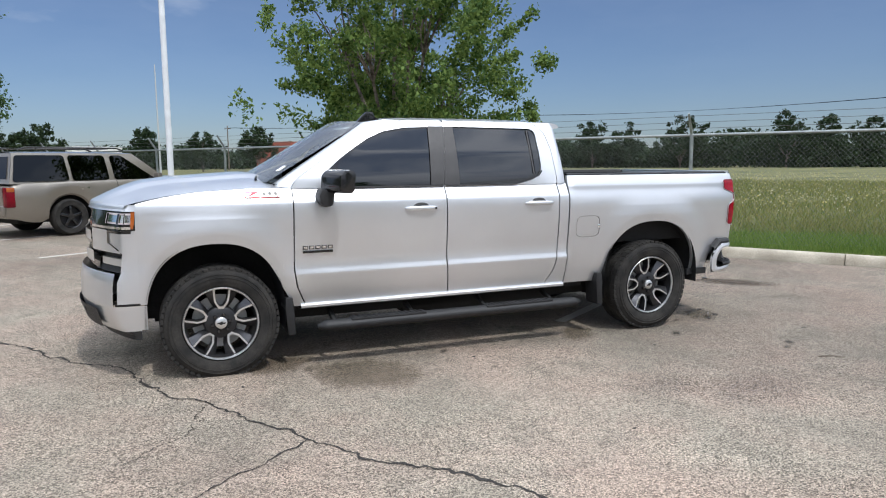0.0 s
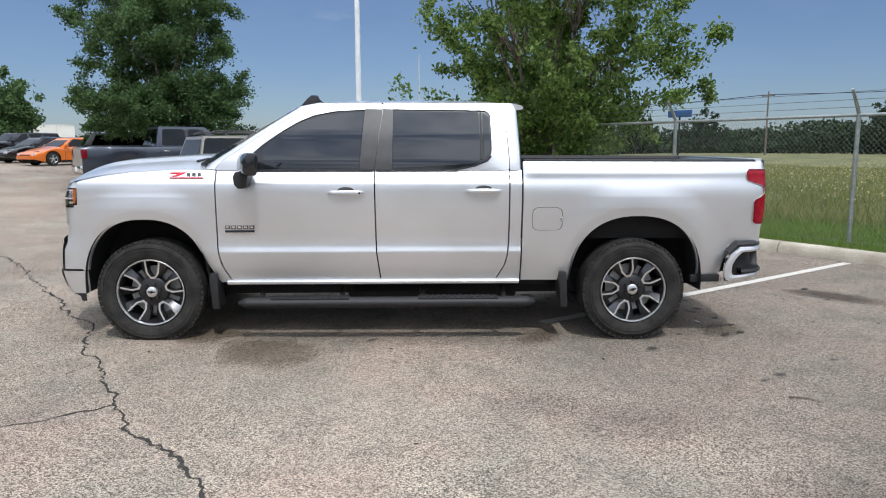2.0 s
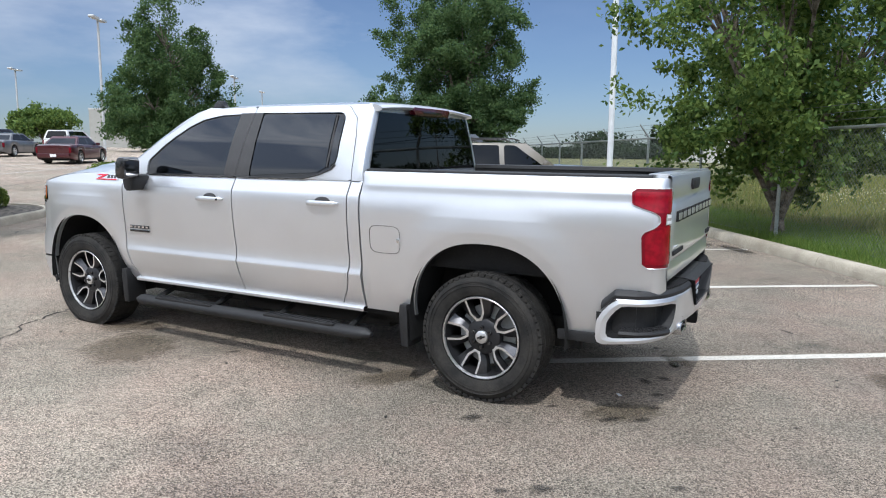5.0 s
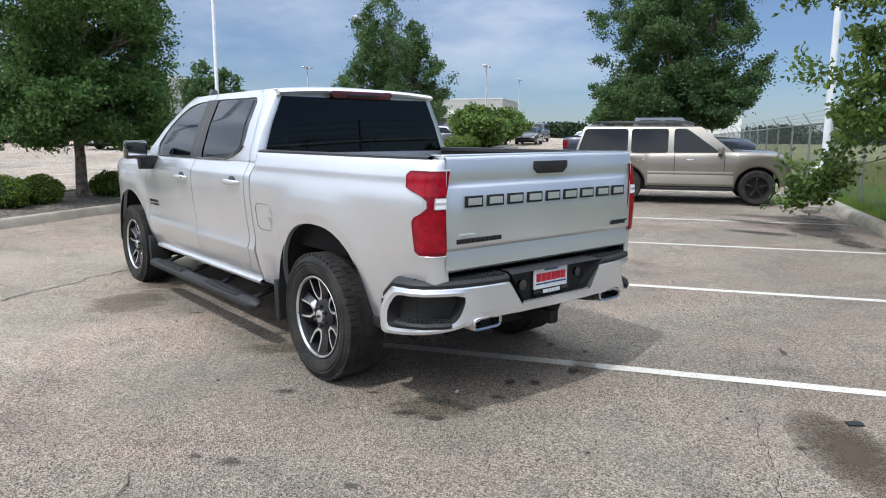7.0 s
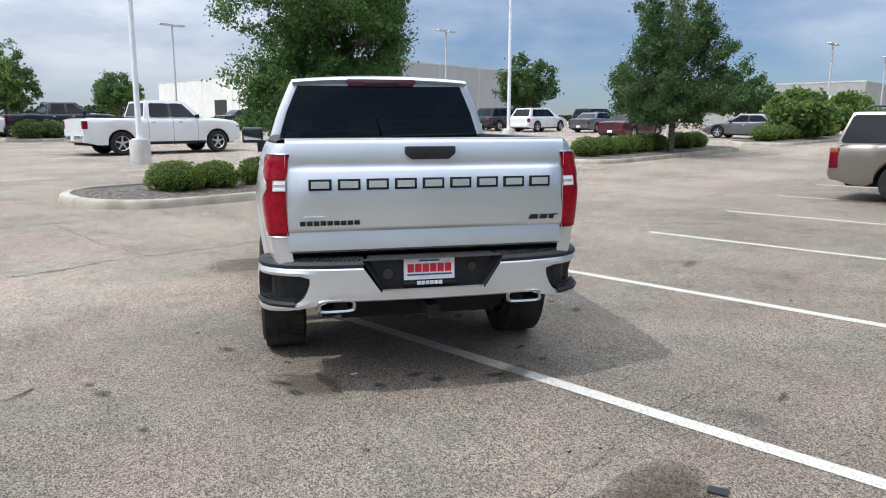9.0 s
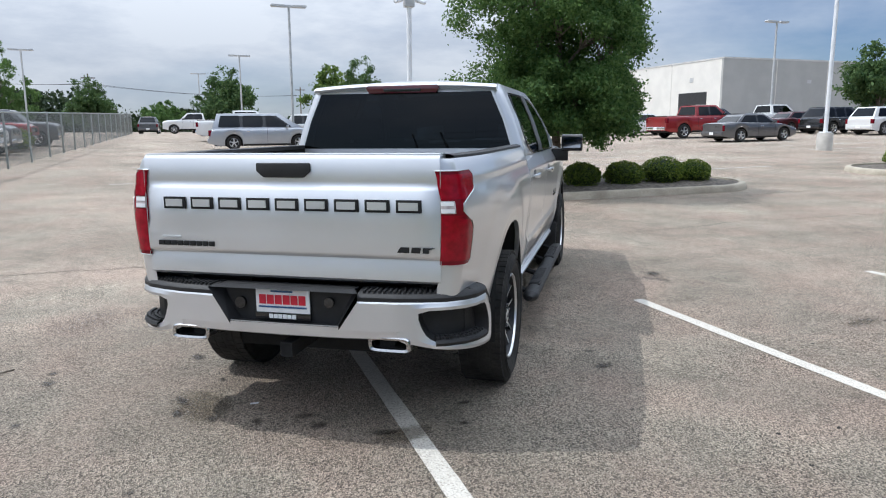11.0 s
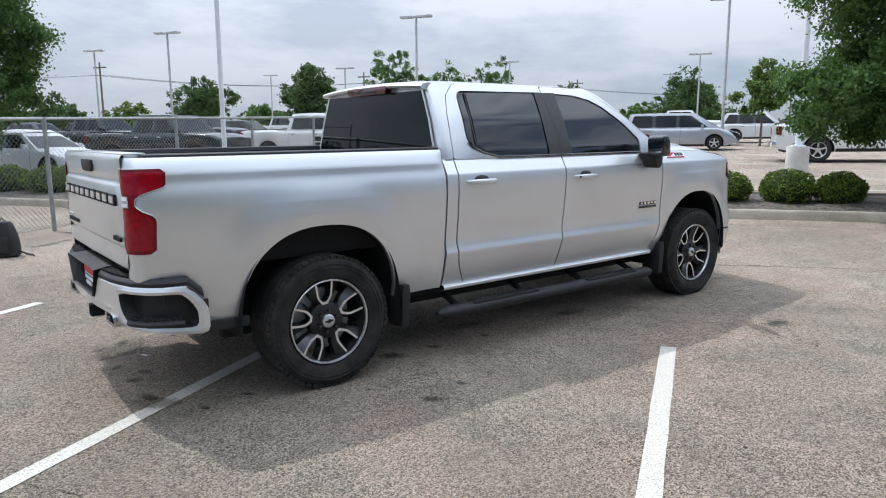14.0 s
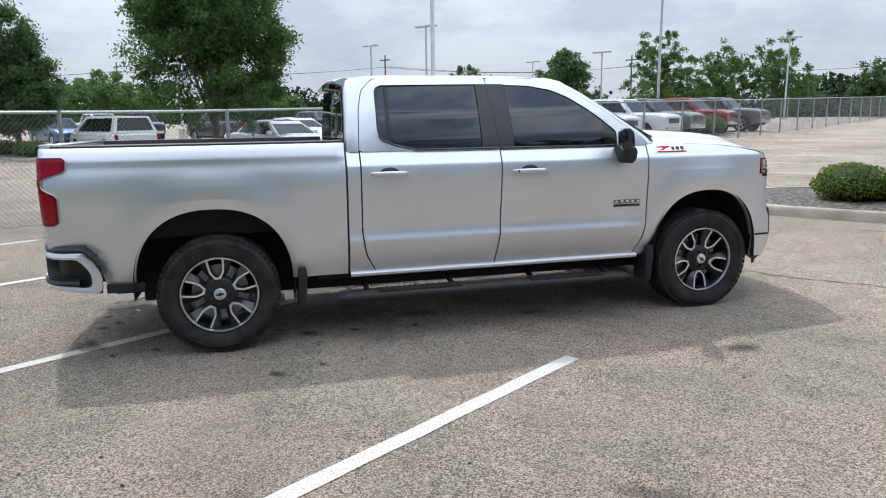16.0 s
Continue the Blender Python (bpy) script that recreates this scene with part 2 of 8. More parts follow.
M_PAVE = asphalt_material()
M_LINE = mat("worn_white_line_paint", (0.47, 0.43, 0.365), 0.9, 0, 0.25, 105.0, 0.5, 140, col2=(0.59, 0.555, 0.49), spread=(0.36, 0.50))
M_CRACK = mat("dark_crack_filler", (0.035, 0.031, 0.027), 0.9, 0, 0.3, 20, 0.6, 120)
M_KERB = mat("weathered_concrete_kerb", (0.40, 0.35, 0.27), 0.9, 0, 0.2, 2.2, 0.8, 60, col2=(0.50, 0.45, 0.36))
M_CONC = mat("pale_concrete", (0.52, 0.50, 0.46), 0.9, 0, 0.14, 3, 0.6, 70)
M_SOIL = mat("dark_bark_mulch", (0.10, 0.085, 0.07), 0.95, 0, 0.5, 14, 1.0, 45, col2=(0.19, 0.165, 0.135))
M_GRASS_GROUND = mat("field_grass_ground", (0.085, 0.105, 0.03), 0.95, 0, 0.35, 0.22, 1.0, 30, col2=(0.19, 0.175, 0.066))
M_GALV = mat("galvanised_steel", (0.36, 0.39, 0.38), 0.42, 0.8, 0.15, 9, 0.15, 60)
M_WIRE = mat("dull_galvanised_wire", (0.22, 0.235, 0.23), 0.6, 0.5, 0.1, 9)
M_POLE = mat("white_painted_pole", (0.74, 0.76, 0.78), 0.45, 0, 0.07, 3)
M_LAMPHEAD = mat("grey_lamp_housing", (0.52, 0.53, 0.53), 0.5, 0.2, 0.08, 5)
M_BARK = mat("grey_brown_bark", (0.13, 0.105, 0.08), 0.95, 0, 0.4, 9, 1.0, 40, col2=(0.25, 0.21, 0.17))
M_LEAF_BRIGHT = leaf_material("bright_broad_leaves", (0.035, 0.085, 0.021), (0.19, 0.27, 0.066), 0.38)
M_LEAF_OAK = leaf_material("dark_oak_leaves", (0.035, 0.08, 0.03), (0.11, 0.175, 0.06), 0.35)
M_LEAF_ISLE = leaf_material("fresh_green_leaves", (0.04, 0.098, 0.028), (0.125, 0.21, 0.062), 0.4)
M_LEAF_BUSH = leaf_material("clipped_shrub_leaves", (0.032, 0.075, 0.012), (0.19, 0.25, 0.04), 0.3)
M_LEAF_FAR = leaf_material("far_tree_leaves", (0.012, 0.028, 0.012), (0.038, 0.06, 0.022), 0.12)
M_BLADE = leaf_material("meadow_grass_blades", (0.095, 0.14, 0.032), (0.25, 0.235, 0.085), 0.35)
M_VERGE = leaf_material("lush_verge_blades", (0.075, 0.15, 0.024), (0.19, 0.26, 0.06), 0.35)
M_FLOWER = leaf_material("pale_wildflowers", (0.46, 0.44, 0.32), (0.46, 0.40, 0.12), 0.2)

M_SILVER = paint("silver_metallic_paint", (0.735, 0.745, 0.765), 0.80, 0.37, 0.03)
M_TIRE = mat("black_tyre_rubber", (0.014, 0.0135, 0.013), 0.85, 0, 0.3, 8, 0.4, 90, col2=(0.036, 0.033, 0.029))
M_BLACKP = mat("black_textured_plastic", (0.018, 0.018, 0.019), 0.55, 0, 0.2, 12, 0.35, 220)
M_GLOSSBLK = mat("gloss_black_trim", (0.012, 0.012, 0.013), 0.16, 0, 0.1, 10, coat=0.6)
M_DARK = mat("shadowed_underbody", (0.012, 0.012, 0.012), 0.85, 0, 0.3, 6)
M_SATIN = mat("satin_dark_pillar_film", (0.062, 0.060, 0.060), 0.38, 0.2, 0.06, 20)
M_CHROME = mat("bright_chrome", (0.86, 0.87, 0.88), 0.10, 1.0, 0.03, 4)
M_MIRROR = mat("mirror_glass", (0.42, 0.43, 0.45), 0.04, 1.0, 0.02, 4)
M_TIP = mat("brushed_exhaust_steel", (0.50, 0.50, 0.51), 0.22, 1.0, 0.1, 14)
M_MACHINED = mat("machined_alloy", (0.78, 0.78, 0.78), 0.3, 0.9, 0.06, 12)
M_GUNMETAL = mat("dark_grey_wheel_pocket", (0.028, 0.028, 0.03), 0.4, 0.4, 0.12, 10)
M_FACET = mat("dark_alloy_facets", (0.085, 0.085, 0.09), 0.32, 0.9, 0.15, 12)
M_RED = mat("red_lamp_lens", (0.12, 0.003, 0.010), 0.16, 0, 0.12, 6, col2=(0.20, 0.004, 0.013), ior=1.35)
M_RED_CELL = mat("bright_red_lamp_cell", (0.24, 0.002, 0.011), 0.14, 0, 0.1, 30, 0.2, 160, col2=(0.32, 0.003, 0.016), ior=1.4)
M_DKRED = mat("dark_red_lens", (0.085, 0.012, 0.02), 0.12, 0, 0.1, 9, coat=1.0)
M_AMBER = mat("amber_lens", (0.36, 0.085, 0.01), 0.12, 0, 0.1, 12, coat=1.0)
M_CLEAR = mat("clear_lamp_lens", (0.56, 0.50, 0.50), 0.25, 0.0, 0.2, 30)
M_GLASS = tinted("privacy_glass", (0.014, 0.017, 0.02), 0.015, 1.48, (0.78, 0.80, 0.83))
M_SIDEGLASS = tinted("film_tinted_side_glass", (0.02, 0.024, 0.028), 0.02, 1.8, (0.92, 0.95, 1.0))
M_WIND = tinted("clear_windscreen", (0.62, 0.72, 0.72), 0.02, 2.1, (0.8, 0.83, 0.86), 0.16)
M_CABIN = mat("black_cabin_trim", (0.02, 0.02, 0.021), 0.7, 0, 0.2, 9)
M_PLATE_W = mat("white_plate", (0.88, 0.88, 0.88), 0.4, 0, 0.05, 20)
M_PLATE_R = mat("red_print", (0.62, 0.02, 0.045), 0.4, 0, 0.05, 20)
M_PLATE_B = mat("blue_print", (0.03, 0.09, 0.22), 0.4, 0, 0.05, 20)


# ---- mesh tools ----
class Geo:
    """Points and faces that become one mesh."""

    def __init__(self):
        self.v, self.f = [], []

    def grid(self, rows, wrap=False):
        o, m = len(self.v), len(rows[0])
        for r in rows:
            self.v += [tuple(p) for p in r]
        for i in range(len(rows) - 1):
            for j in range(m - (0 if wrap else 1)):
                k = (j + 1) % m
                self.f.append((o + i * m + j, o + i * m + k, o + (i + 1) * m + k, o + (i + 1) * m + j))
        return self

    def face(self, pts):
        o = len(self.v)
        self.v += [tuple(p) for p in pts]
        self.f.append(tuple(range(o, o + len(pts))))
        return self

    def ring(self, outer, inner):
        o, m = len(self.v), len(outer)
        self.v += [tuple(p) for p in outer] + [tuple(p) for p in inner]
        for i in range(m):
            k = (i + 1) % m
            self.f.append((o + i, o + k, o + m + k, o + m + i))
        return self

    def box(self, x0, x1, y0, y1, z0, z1, c=0.0):
        """A box with chamfered edges (c metres)."""
        bm = bmesh.new()
        bmesh.ops.create_cube(bm, size=1)
        for q in bm.verts:
            q.co = Vector(((x0 + x1) / 2 + q.co.x * (x1 - x0), (y0 + y1) / 2 + q.co.y * (y1 - y0), (z0 + z1) / 2 + q.co.z * (z1 - z0)))
        if c:
            bmesh.ops.bevel(bm, geom=bm.edges[:], offset=c, segments=2, affect="EDGES", profile=0.6)
        self.take(bm)
        return self

    def take(self, bm, m=None):
        o = len(self.v)
        bm.verts.index_update()
        self.v += [tuple(m @ q.co) if m else tuple(q.co) for q in bm.verts]
        self.f += [tuple(o + q.index for q in fc.verts) for fc in bm.faces]
        bm.free()
        return self

    def add(self, g, m):
        o = len(self.v)
        self.v += [tuple(m @ Vector(p)) for p in g.v]
        self.f += [tuple(o + i for i in fc) for fc in g.f]
        return self

    def tube(self, pts, radii, seg=8, cap=True):
        """A round bar through points."""
        pts = [Vector(p) for p in pts]
        if not isinstance(radii, (list, tuple)):
            radii = [radii] * len(pts)
        rows = []
        side_v = None
        for i, p in enumerate(pts):
            d = (pts[min(i + 1, len(pts) - 1)] - pts[max(i - 1, 0)]).normalized()
            if side_v is None:
                side_v = d.orthogonal().normalized()
            side_v = (side_v - d * side_v.dot(d)).normalized()
            up = d.cross(side_v)
            rows.append([p + (side_v * math.cos(a) + up * math.sin(a)) * radii[i] for a in (2 * math.pi * k / seg for k in range(seg))])
        self.grid(rows, True)
        if cap:
            self.face(rows[0][::-1])
            self.face(rows[-1])
        return self

    def lathe(self, profile, axis="y", seg=32, origin=(0, 0, 0), closed=False):
        """Turns a profile of (radius, height) about an axis through origin."""
        ox, oy, oz = origin
        rows = []
        for r, h in profile:
            row = []
            for k in range(seg):
                a = 2 * math.pi * k / seg
                c, s = r * math.cos(a), r * math.sin(a)
                row.append((ox + c, oy + h, oz + s) if axis == "y" else (ox + c, oy + s, oz + h))
            rows.append(row)
        if closed:
            rows.append(rows[0])
        return self.grid(rows, True)

    def slab(self, outline, a0, a1, axis="y", c=0.0):
        """A flat outline pushed out between two planes. axis y: outline in (x, z); z: in (x, y); x: in (y, z)."""
        def put(p, q):
            return (p[0], q, p[1]) if axis == "y" else ((p[0], p[1], q) if axis == "z" else (q, p[0], p[1]))
        bm = bmesh.new()
        lo = [bm.verts.new(put(p, a0)) for p in outline]
        hi = [bm.verts.new(put(p, a1)) for p in outline]
        bm.faces.new(lo[::-1])
        bm.faces.new(hi)
        for i in range(len(outline)):
            k = (i + 1) % len(outline)
            bm.faces.new((lo[i], lo[k], hi[k], hi[i]))
        if c:
            bmesh.ops.bevel(bm, geom=bm.edges[:], offset=c, segments=2, affect="EDGES", profile=0.6)
        return self.take(bm)


def meshed(name, g, material, smooth=40):
    me = bpy.data.meshes.new(name)
    me.from_pydata(g.v, [], g.f)
    if smooth:
        me.polygons.foreach_set("use_smooth", [True] * len(me.polygons))
        me.set_sharp_from_angle(angle=radians(smooth))
    me.materials.append(material)
    return me


def part(name, g, material, parent=None, label="", smooth=40):
    ob = new(name, meshed(name, g, material, smooth))
    if parent:
        ob.parent = parent
    if label:
        ob["label"] = label
    return ob


def thing(name, m, label, category, group="", kind=""):
    ob = new(name)
    ob.empty_display_size = 0.2
    ob.matrix_world = m
    return tagged(ob, label, category, group, kind)


def structure(name, g, material, label, category, smooth=0):
    return tagged(part(name, g, material, None, "", smooth), label, category, kind="structure")


def smoothstep(a, b, x):
    t = min(1.0, max(0.0, (x - a) / (b - a)))
    return t * t * (3 - 2 * t)


def interp(x, xs, ys):
    return float(np.interp(x, xs, ys))


def ramp_up(a, top=60.0):
    return 0.5 * (math.sqrt(a * a + 4.0) + a) if a < top else top


def ground_z(u, v):
    """The lot is level round the pickup and climbs gently beyond the islands."""
    return 0.021 * (ramp_up(min(v - 1.0, 60)) - 0.0) * smoothstep(-4, 4, v) + 0.02 * ramp_up(min(u - 9.0, 60)) * smoothstep(2, 12, u) + 0.0075 * min(10.0, max(-6.0, u))


# ---- ground, lot, kerbs ----
KERB_V = -6.34
FENCE_V = -7.25
SIDE_FENCE_U = -7.8

g = Geo()
us = sorted(set(list(np.arange(-24, 40, 1.0)) + list(np.arange(-120, 181, 6.0))))
vs = sorted(set([KERB_V + 0.02] + list(np.arange(-6, 40, 1.0)) + list(np.arange(40, 171, 6.0))))
g.grid([[(u, v, ground_z(u, v)) for u in us] for v in vs])
structure("pavement", g, M_PAVE, "pale worn lot pavement with exposed aggregate and scuffs", "parking lot", 60)

g = Geo()
fu = sorted(set(list(np.arange(-60, 61, 4.0)) + list(np.arange(-2000, 2001, 160.0))))
fv = sorted(set([-2000, -1200, -800, -500, -320, -220, -160, -120, -90, -70, -55, -45, -36, -30, -25, -21, -18, -15.5, -13.5, -12, -10.5, -9, -8, -7.2, -6.62, -6.56, 40, 172, 260, 500, 1000, 2000]))


def field_z(u, v):
    if v < -6.6:
        return 0.10 + 0.05 * noise.noise(Vector((u * 0.3, v * 0.3, 0))) * smoothstep(-6.8, -9, v)
    return -0.4 if v < 0 else min(ground_z(u, v), 1.5) - 0.4


g.grid([[(u, v, field_z(u, v)) for u in fu] for v in fv])
structure("ground", g, M_GRASS_GROUND, "flat meadow of tall green and straw-coloured grass", "field", 60)


def kerb(name, path, width=0.16, height=0.15, label="weathered beige concrete kerb with open joints", piece=3.0):
    """A kerb along a path of (u, v), cut into cast lengths with open joints between them."""
    base = thing(name, pose(0, 0, 0), label, "kerb", "", "structure")
    pts = [Vector((p[0], p[1], 0)) for p in path]
    run = [0.0]
    for a, b in zip(pts, pts[1:]):
        run.append(run[-1] + (b - a).length)

    def at(s):
        s = max(0.0, min(s, run[-1]))
        for i in range(len(pts) - 1):
            if s <= run[i + 1] + 1e-6:
                d = (pts[i + 1] - pts[i]).normalized()
                return pts[i] + d * (s - run[i]), d
        return pts[-1], d

    s = 0.0
    prof = [(0.0, -0.05), (0.012, 0.06), (0.035, height - 0.035), (0.055, height - 0.01), (0.09, height), (width, height), (width + 0.005, -0.05)]
    while s < run[-1] - 0.05:
        e = min(s + piece, run[-1])
        rows = []
        for k in range(7):
            q = s + 0.006 + (e - s - 0.012) * k / 6
            p, d = at(q)
            nrm = Vector((-d.y, d.x, 0))
            z = ground_z(p.x, p.y)
            rows.append([(p.x + nrm.x * w, p.y + nrm.y * w, z + h + 0.004 * noise.noise(Vector((p.x * 3, p.y * 3, w * 9)))) for w, h in prof])
        gg = Geo().grid(rows)
        gg.face(rows[0])
        gg.face(rows[-1][::-1])
        part("kerb_stone", gg, M_KERB, base, "", 50)
        s = e
    return base


# the long kerb towards the field: its face looks to the lot
kerb("kerb", [(60, KERB_V), (-7.6, KERB_V)], 0.2, 0.15)


def painted_line(u, v0, v1, w=0.105, along_u=False):
    g = Geo()
    n = max(6, int(abs(v1 - v0) / 0.18))
    rows = []
    for k in range(n + 1):
        v = v0 + (v1 - v0) * k / n
        j = 0.006 * noise.noise(Vector((u * 7, v * 4, 3)))
        i = 0.006 * noise.noise(Vector((u * 7, v * 4, 9)))
        a, b = (u - w / 2 + j, v), (u + w / 2 + i, v)
        if along_u:
            a, b = a[::-1], b[::-1]
        rows.append([(a[0], a[1], ground_z(*a) + 0.004), (b[0], b[1], ground_z(*b) + 0.004)])
    return g.grid(rows)


LINES_NEAR = [-12.4, -9.5, -6.65, -3.885, -1.02, 1.66, 4.62, 7.66, 10.62, 13.5, 16.4, 19.3, 22.2, 25.1]
for u in LINES_NEAR:
    if u > SIDE_FENCE_U:
        structure("stall_line", painted_line(u, -0.77 + 0.06 * u, KERB_V + 0.1), M_LINE, "worn white painted parking stall line", "road marking")
for v in np.arange(13.0, 60, 2.9):
    structure("stall_line", painted_line(v, -4.2, 1.2, 0.11, True), M_LINE, "worn white painted parking stall line", "road marking")
for v in np.arange(11.2, 46, 2.9):
    structure("stall_line", painted_line(v, 3.0, 14.5, 0.11, True), M_LINE, "worn white painted parking stall line", "road marking")
    structure("stall_line", painted_line(v, 22.0, 33.0, 0.11, True), M_LINE, "worn white painted parking stall line", "road marking")

# cracks: ragged dark ribbons
def crack(name, path, w=0.02, seed=0, wander=0.05):
    """A dark split with a crooked run and crumbled edges."""
    g, rows, run = Geo(), [], 0.0
    rnd = np.random.default_rng(500 + seed)
    pts = [Vector((p[0], p[1], 0)) for p in path]
    step = 0.022 if abs(pts[0].y) < 6 and w < 0.03 and seed < 10 or seed == 37 else 0.06
    for i in range(len(pts) - 1):
        d = pts[i + 1] - pts[i]
        n = max(2, int(d.length / step))
        nrm = Vector((-d.y, d.x, 0)).normalized()
        for k in range(n):
            p = pts[i] + d * (k / n)
            o = wander * noise.noise(Vector((p.x * 1.6, p.y * 1.6, seed))) + wander * 0.75 * noise.noise(Vector((p.x * 5, p.y * 5, seed + 4))) + wander * 0.5 * noise.noise(Vector((p.x * 15, p.y * 15, seed + 4))) + wander * 0.10 * rnd.uniform(-1, 1)
            p = p + nrm * o + d.normalized() * step * rnd.uniform(-0.35, 0.35)
            ww = w * (0.35 + 1.1 * abs(noise.noise(Vector((p.x * 5, p.y * 5, seed + 9)))))
            a, b = ww / 2 * rnd.uniform(0.5, 1.7), ww / 2 * rnd.uniform(0.5, 1.7)
            h = Vector((0, 0, ground_z(p.x, p.y) + 0.004))
            rows.append([p + nrm * a + h, p - nrm * b + h])
    g.grid(rows)
    return structure(name, g, M_CRACK, "dark jagged crack across the pavement", "crack")


# ---- planted islands ----
def island(name, u0, u1, v0, v1, r=1.3):
    base = thing(name, pose(0, 0, 0), "kerbed planting island with dark mulch between clipped shrubs", "planting island", "", "structure")
    pts = []
    for cx, cy, a0 in ((u1 - r, v0 + r, -90), (u1 - r, v1 - r, 0), (u0 + r, v1 - r, 90), (u0 + r, v0 + r, 180)):
        for k in range(9):
            a = radians(a0 + 90 * k / 8)
            pts.append((cx + r * math.cos(a), cy + r * math.sin(a)))
    pts.append(pts[0])
    n = len(pts) - 1
    cx, cy = (u0 + u1) / 2, (v0 + v1) / 2
    rows = []
    for p in pts:
        q = Vector((cx - p[0], cy - p[1], 0))
        q = q.normalized()
        z = ground_z(*p)
        rows.append([(p[0] + q.x * w, p[1] + q.y * w, z + h) for w, h in ((0, -0.05), (0.012, 0.06), (0.03, 0.12), (0.06, 0.145), (0.1, 0.15), (0.2, 0.15), (0.21, 0.05))])
    part("kerb_ring", Geo().grid(rows), M_KERB, base, "beige concrete kerb", 50)
    g = Geo()
    nu, nv = int((u1 - u0) / 0.25), int((v1 - v0) / 0.25)
    g.grid([[(u0 + 0.16 + (u1 - u0 - 0.32) * i / nu, v0 + 0.16 + (v1 - v0 - 0.32) * j / nv, 0) for i in range(nu + 1)] for j in range(nv + 1)])
    vv = []
    for p in g.v:
        ex = max(abs(p[0] - cx) - (u1 - u0) / 2 + r, 0)
        ey = max(abs(p[1] - cy) - (v1 - v0) / 2 + r, 0)
        d = math.hypot(ex, ey)
        x, y = p[0], p[1]
        if d > r - 0.15 and d > 0:
            k = (r - 0.15) / d
            x += -math.copysign(ex * (1 - k), p[0] - cx)
            y += -math.copysign(ey * (1 - k), p[1] - cy)
        vv.append((x, y, ground_z(x, y) + 0.10 + 0.07 * smoothstep(0.0, 0.8, min(x - u0, u1 - x, y - v0, v1 - y)) + 0.03 * noise.noise(Vector((x * 4, y * 4, 0)))))
    g.v = vv
    part("mulch", g, M_SOIL, base, "dark bark mulch", 60)
    return base


island("island_near", -0.35, 9.9, 6.3, 9.2)
island("island_far", 14.6, 26.5, 6.6, 9.4)
island("island_east", 30.5, 44.0, 6.6, 9.6)
island("island_beyond_fence", -18.8, -8.3, 5.0, 9.0)
island("island_west", -38.0, -26.2, 4.95, 7.2, 0.9)
island("island_back", 5.0, 9.5, 33.0, 35.4, 1.1)

# ---- chain-link fences ----
def chain_link(name, a, b, posts, height=1.78, arm=True, label="", lean=0.0, post_r=0.03, pitch=0.072, wires=3, arm_side=1, w=0.0012):
    """Round posts, top rail, woven wire and, above, strands of barbed wire on slanting arms. a, b: (u, v); posts: metres along."""
    A, Bv = Vector((a[0], a[1], 0)), Vector((b[0], b[1], 0))
    d = (Bv - A).normalized()
    length = (Bv - A).length
    nrm = Vector((-d.y, d.x, 0)) * arm_side
    root = thing(name, pose(0, 0, 0), label, "fence")

    def foot(s):
        p = A + d * s
        z = ground_z(p.x, p.y) if p.y > KERB_V else 0.08
        return Vector((p.x, p.y, z))

    for s in posts:
        p = foot(s)
        part("post", Geo().tube([p - Vector((0, 0, 0.1)), p + Vector((0, 0, height + 0.03))], post_r, 10), M_GALV, root)
        if arm:
            q = p + Vector((0, 0, height + 0.02))
            part("arm", Geo().tube([q, q + nrm * 0.12 + Vector((0, 0, 0.17)), q + nrm * 0.24 + Vector((0, 0, 0.33))], [0.03, 0.026, 0.02], 6), M_GALV, root)
    n = max(2, int(length / 1.5))
    part("top_rail", Geo().tube([foot(length * k / n) + Vector((0, 0, height)) for k in range(n + 1)], 0.024, 8), M_GALV, root)
    part("bottom_wire", Geo().tube([foot(length * k / n) + Vector((0, 0, 0.06)) for k in range(n + 1)], 0.004, 4), M_WIRE, root)
    if arm:
        for k3 in range(wires):
            o = nrm * (0.07 + 0.08 * k3) + Vector((0, 0, height + 0.11 + 0.1 * k3))
            part("barbed_strand", Geo().tube([foot(length * k / n) + o for k in range(n + 1)], 0.004, 3), M_WIRE, root)
    g = Geo()
    s = -height
    run = height * 0.9
    while s < length:
        for sgn in (1, -1):
            s0, s1 = (s, s + run) if sgn == 1 else (s + run, s)
            z0, z1 = 0.05, height + 0.03
            lo, hi = 0.0, 1.0
            # keep each wire within the run of the fence
            ks = [0.0, 1.0]
            for lim in (0.0, length):
                k = (lim - s0) / (s1 - s0)
                if 0 < k < 1:
                    ks.append(k)
            ks.sort()
            for k0, k1 in zip(ks, ks[1:]):
                mid = s0 + (s1 - s0) * (k0 + k1) / 2
                if not 0 <= mid <= length:
                    continue
                pa, pb = foot(s0 + (s1 - s0) * k0), foot(s0 + (s1 - s0) * k1)
                pa, pb = pa + Vector((0, 0, z0 + (z1 - z0) * k0)), pb + Vector((0, 0, z0 + (z1 - z0) * k1))
                off = nrm * (0.004 * sgn)
                dd = (pb - pa).normalized()
                sd = dd.cross(nrm).normalized()
                tri = [sd * w * 1.2, -sd * w * 0.6 + nrm * w, -sd * w * 0.6 - nrm * w]
                g.grid([[pa + off + t for t in tri], [pb + off + t for t in tri]], True)
        s += pitch
    part("woven_wire", g, M_WIRE, root, "grey diamond wire mesh", 0)["kind"] = "stuff"
    return root


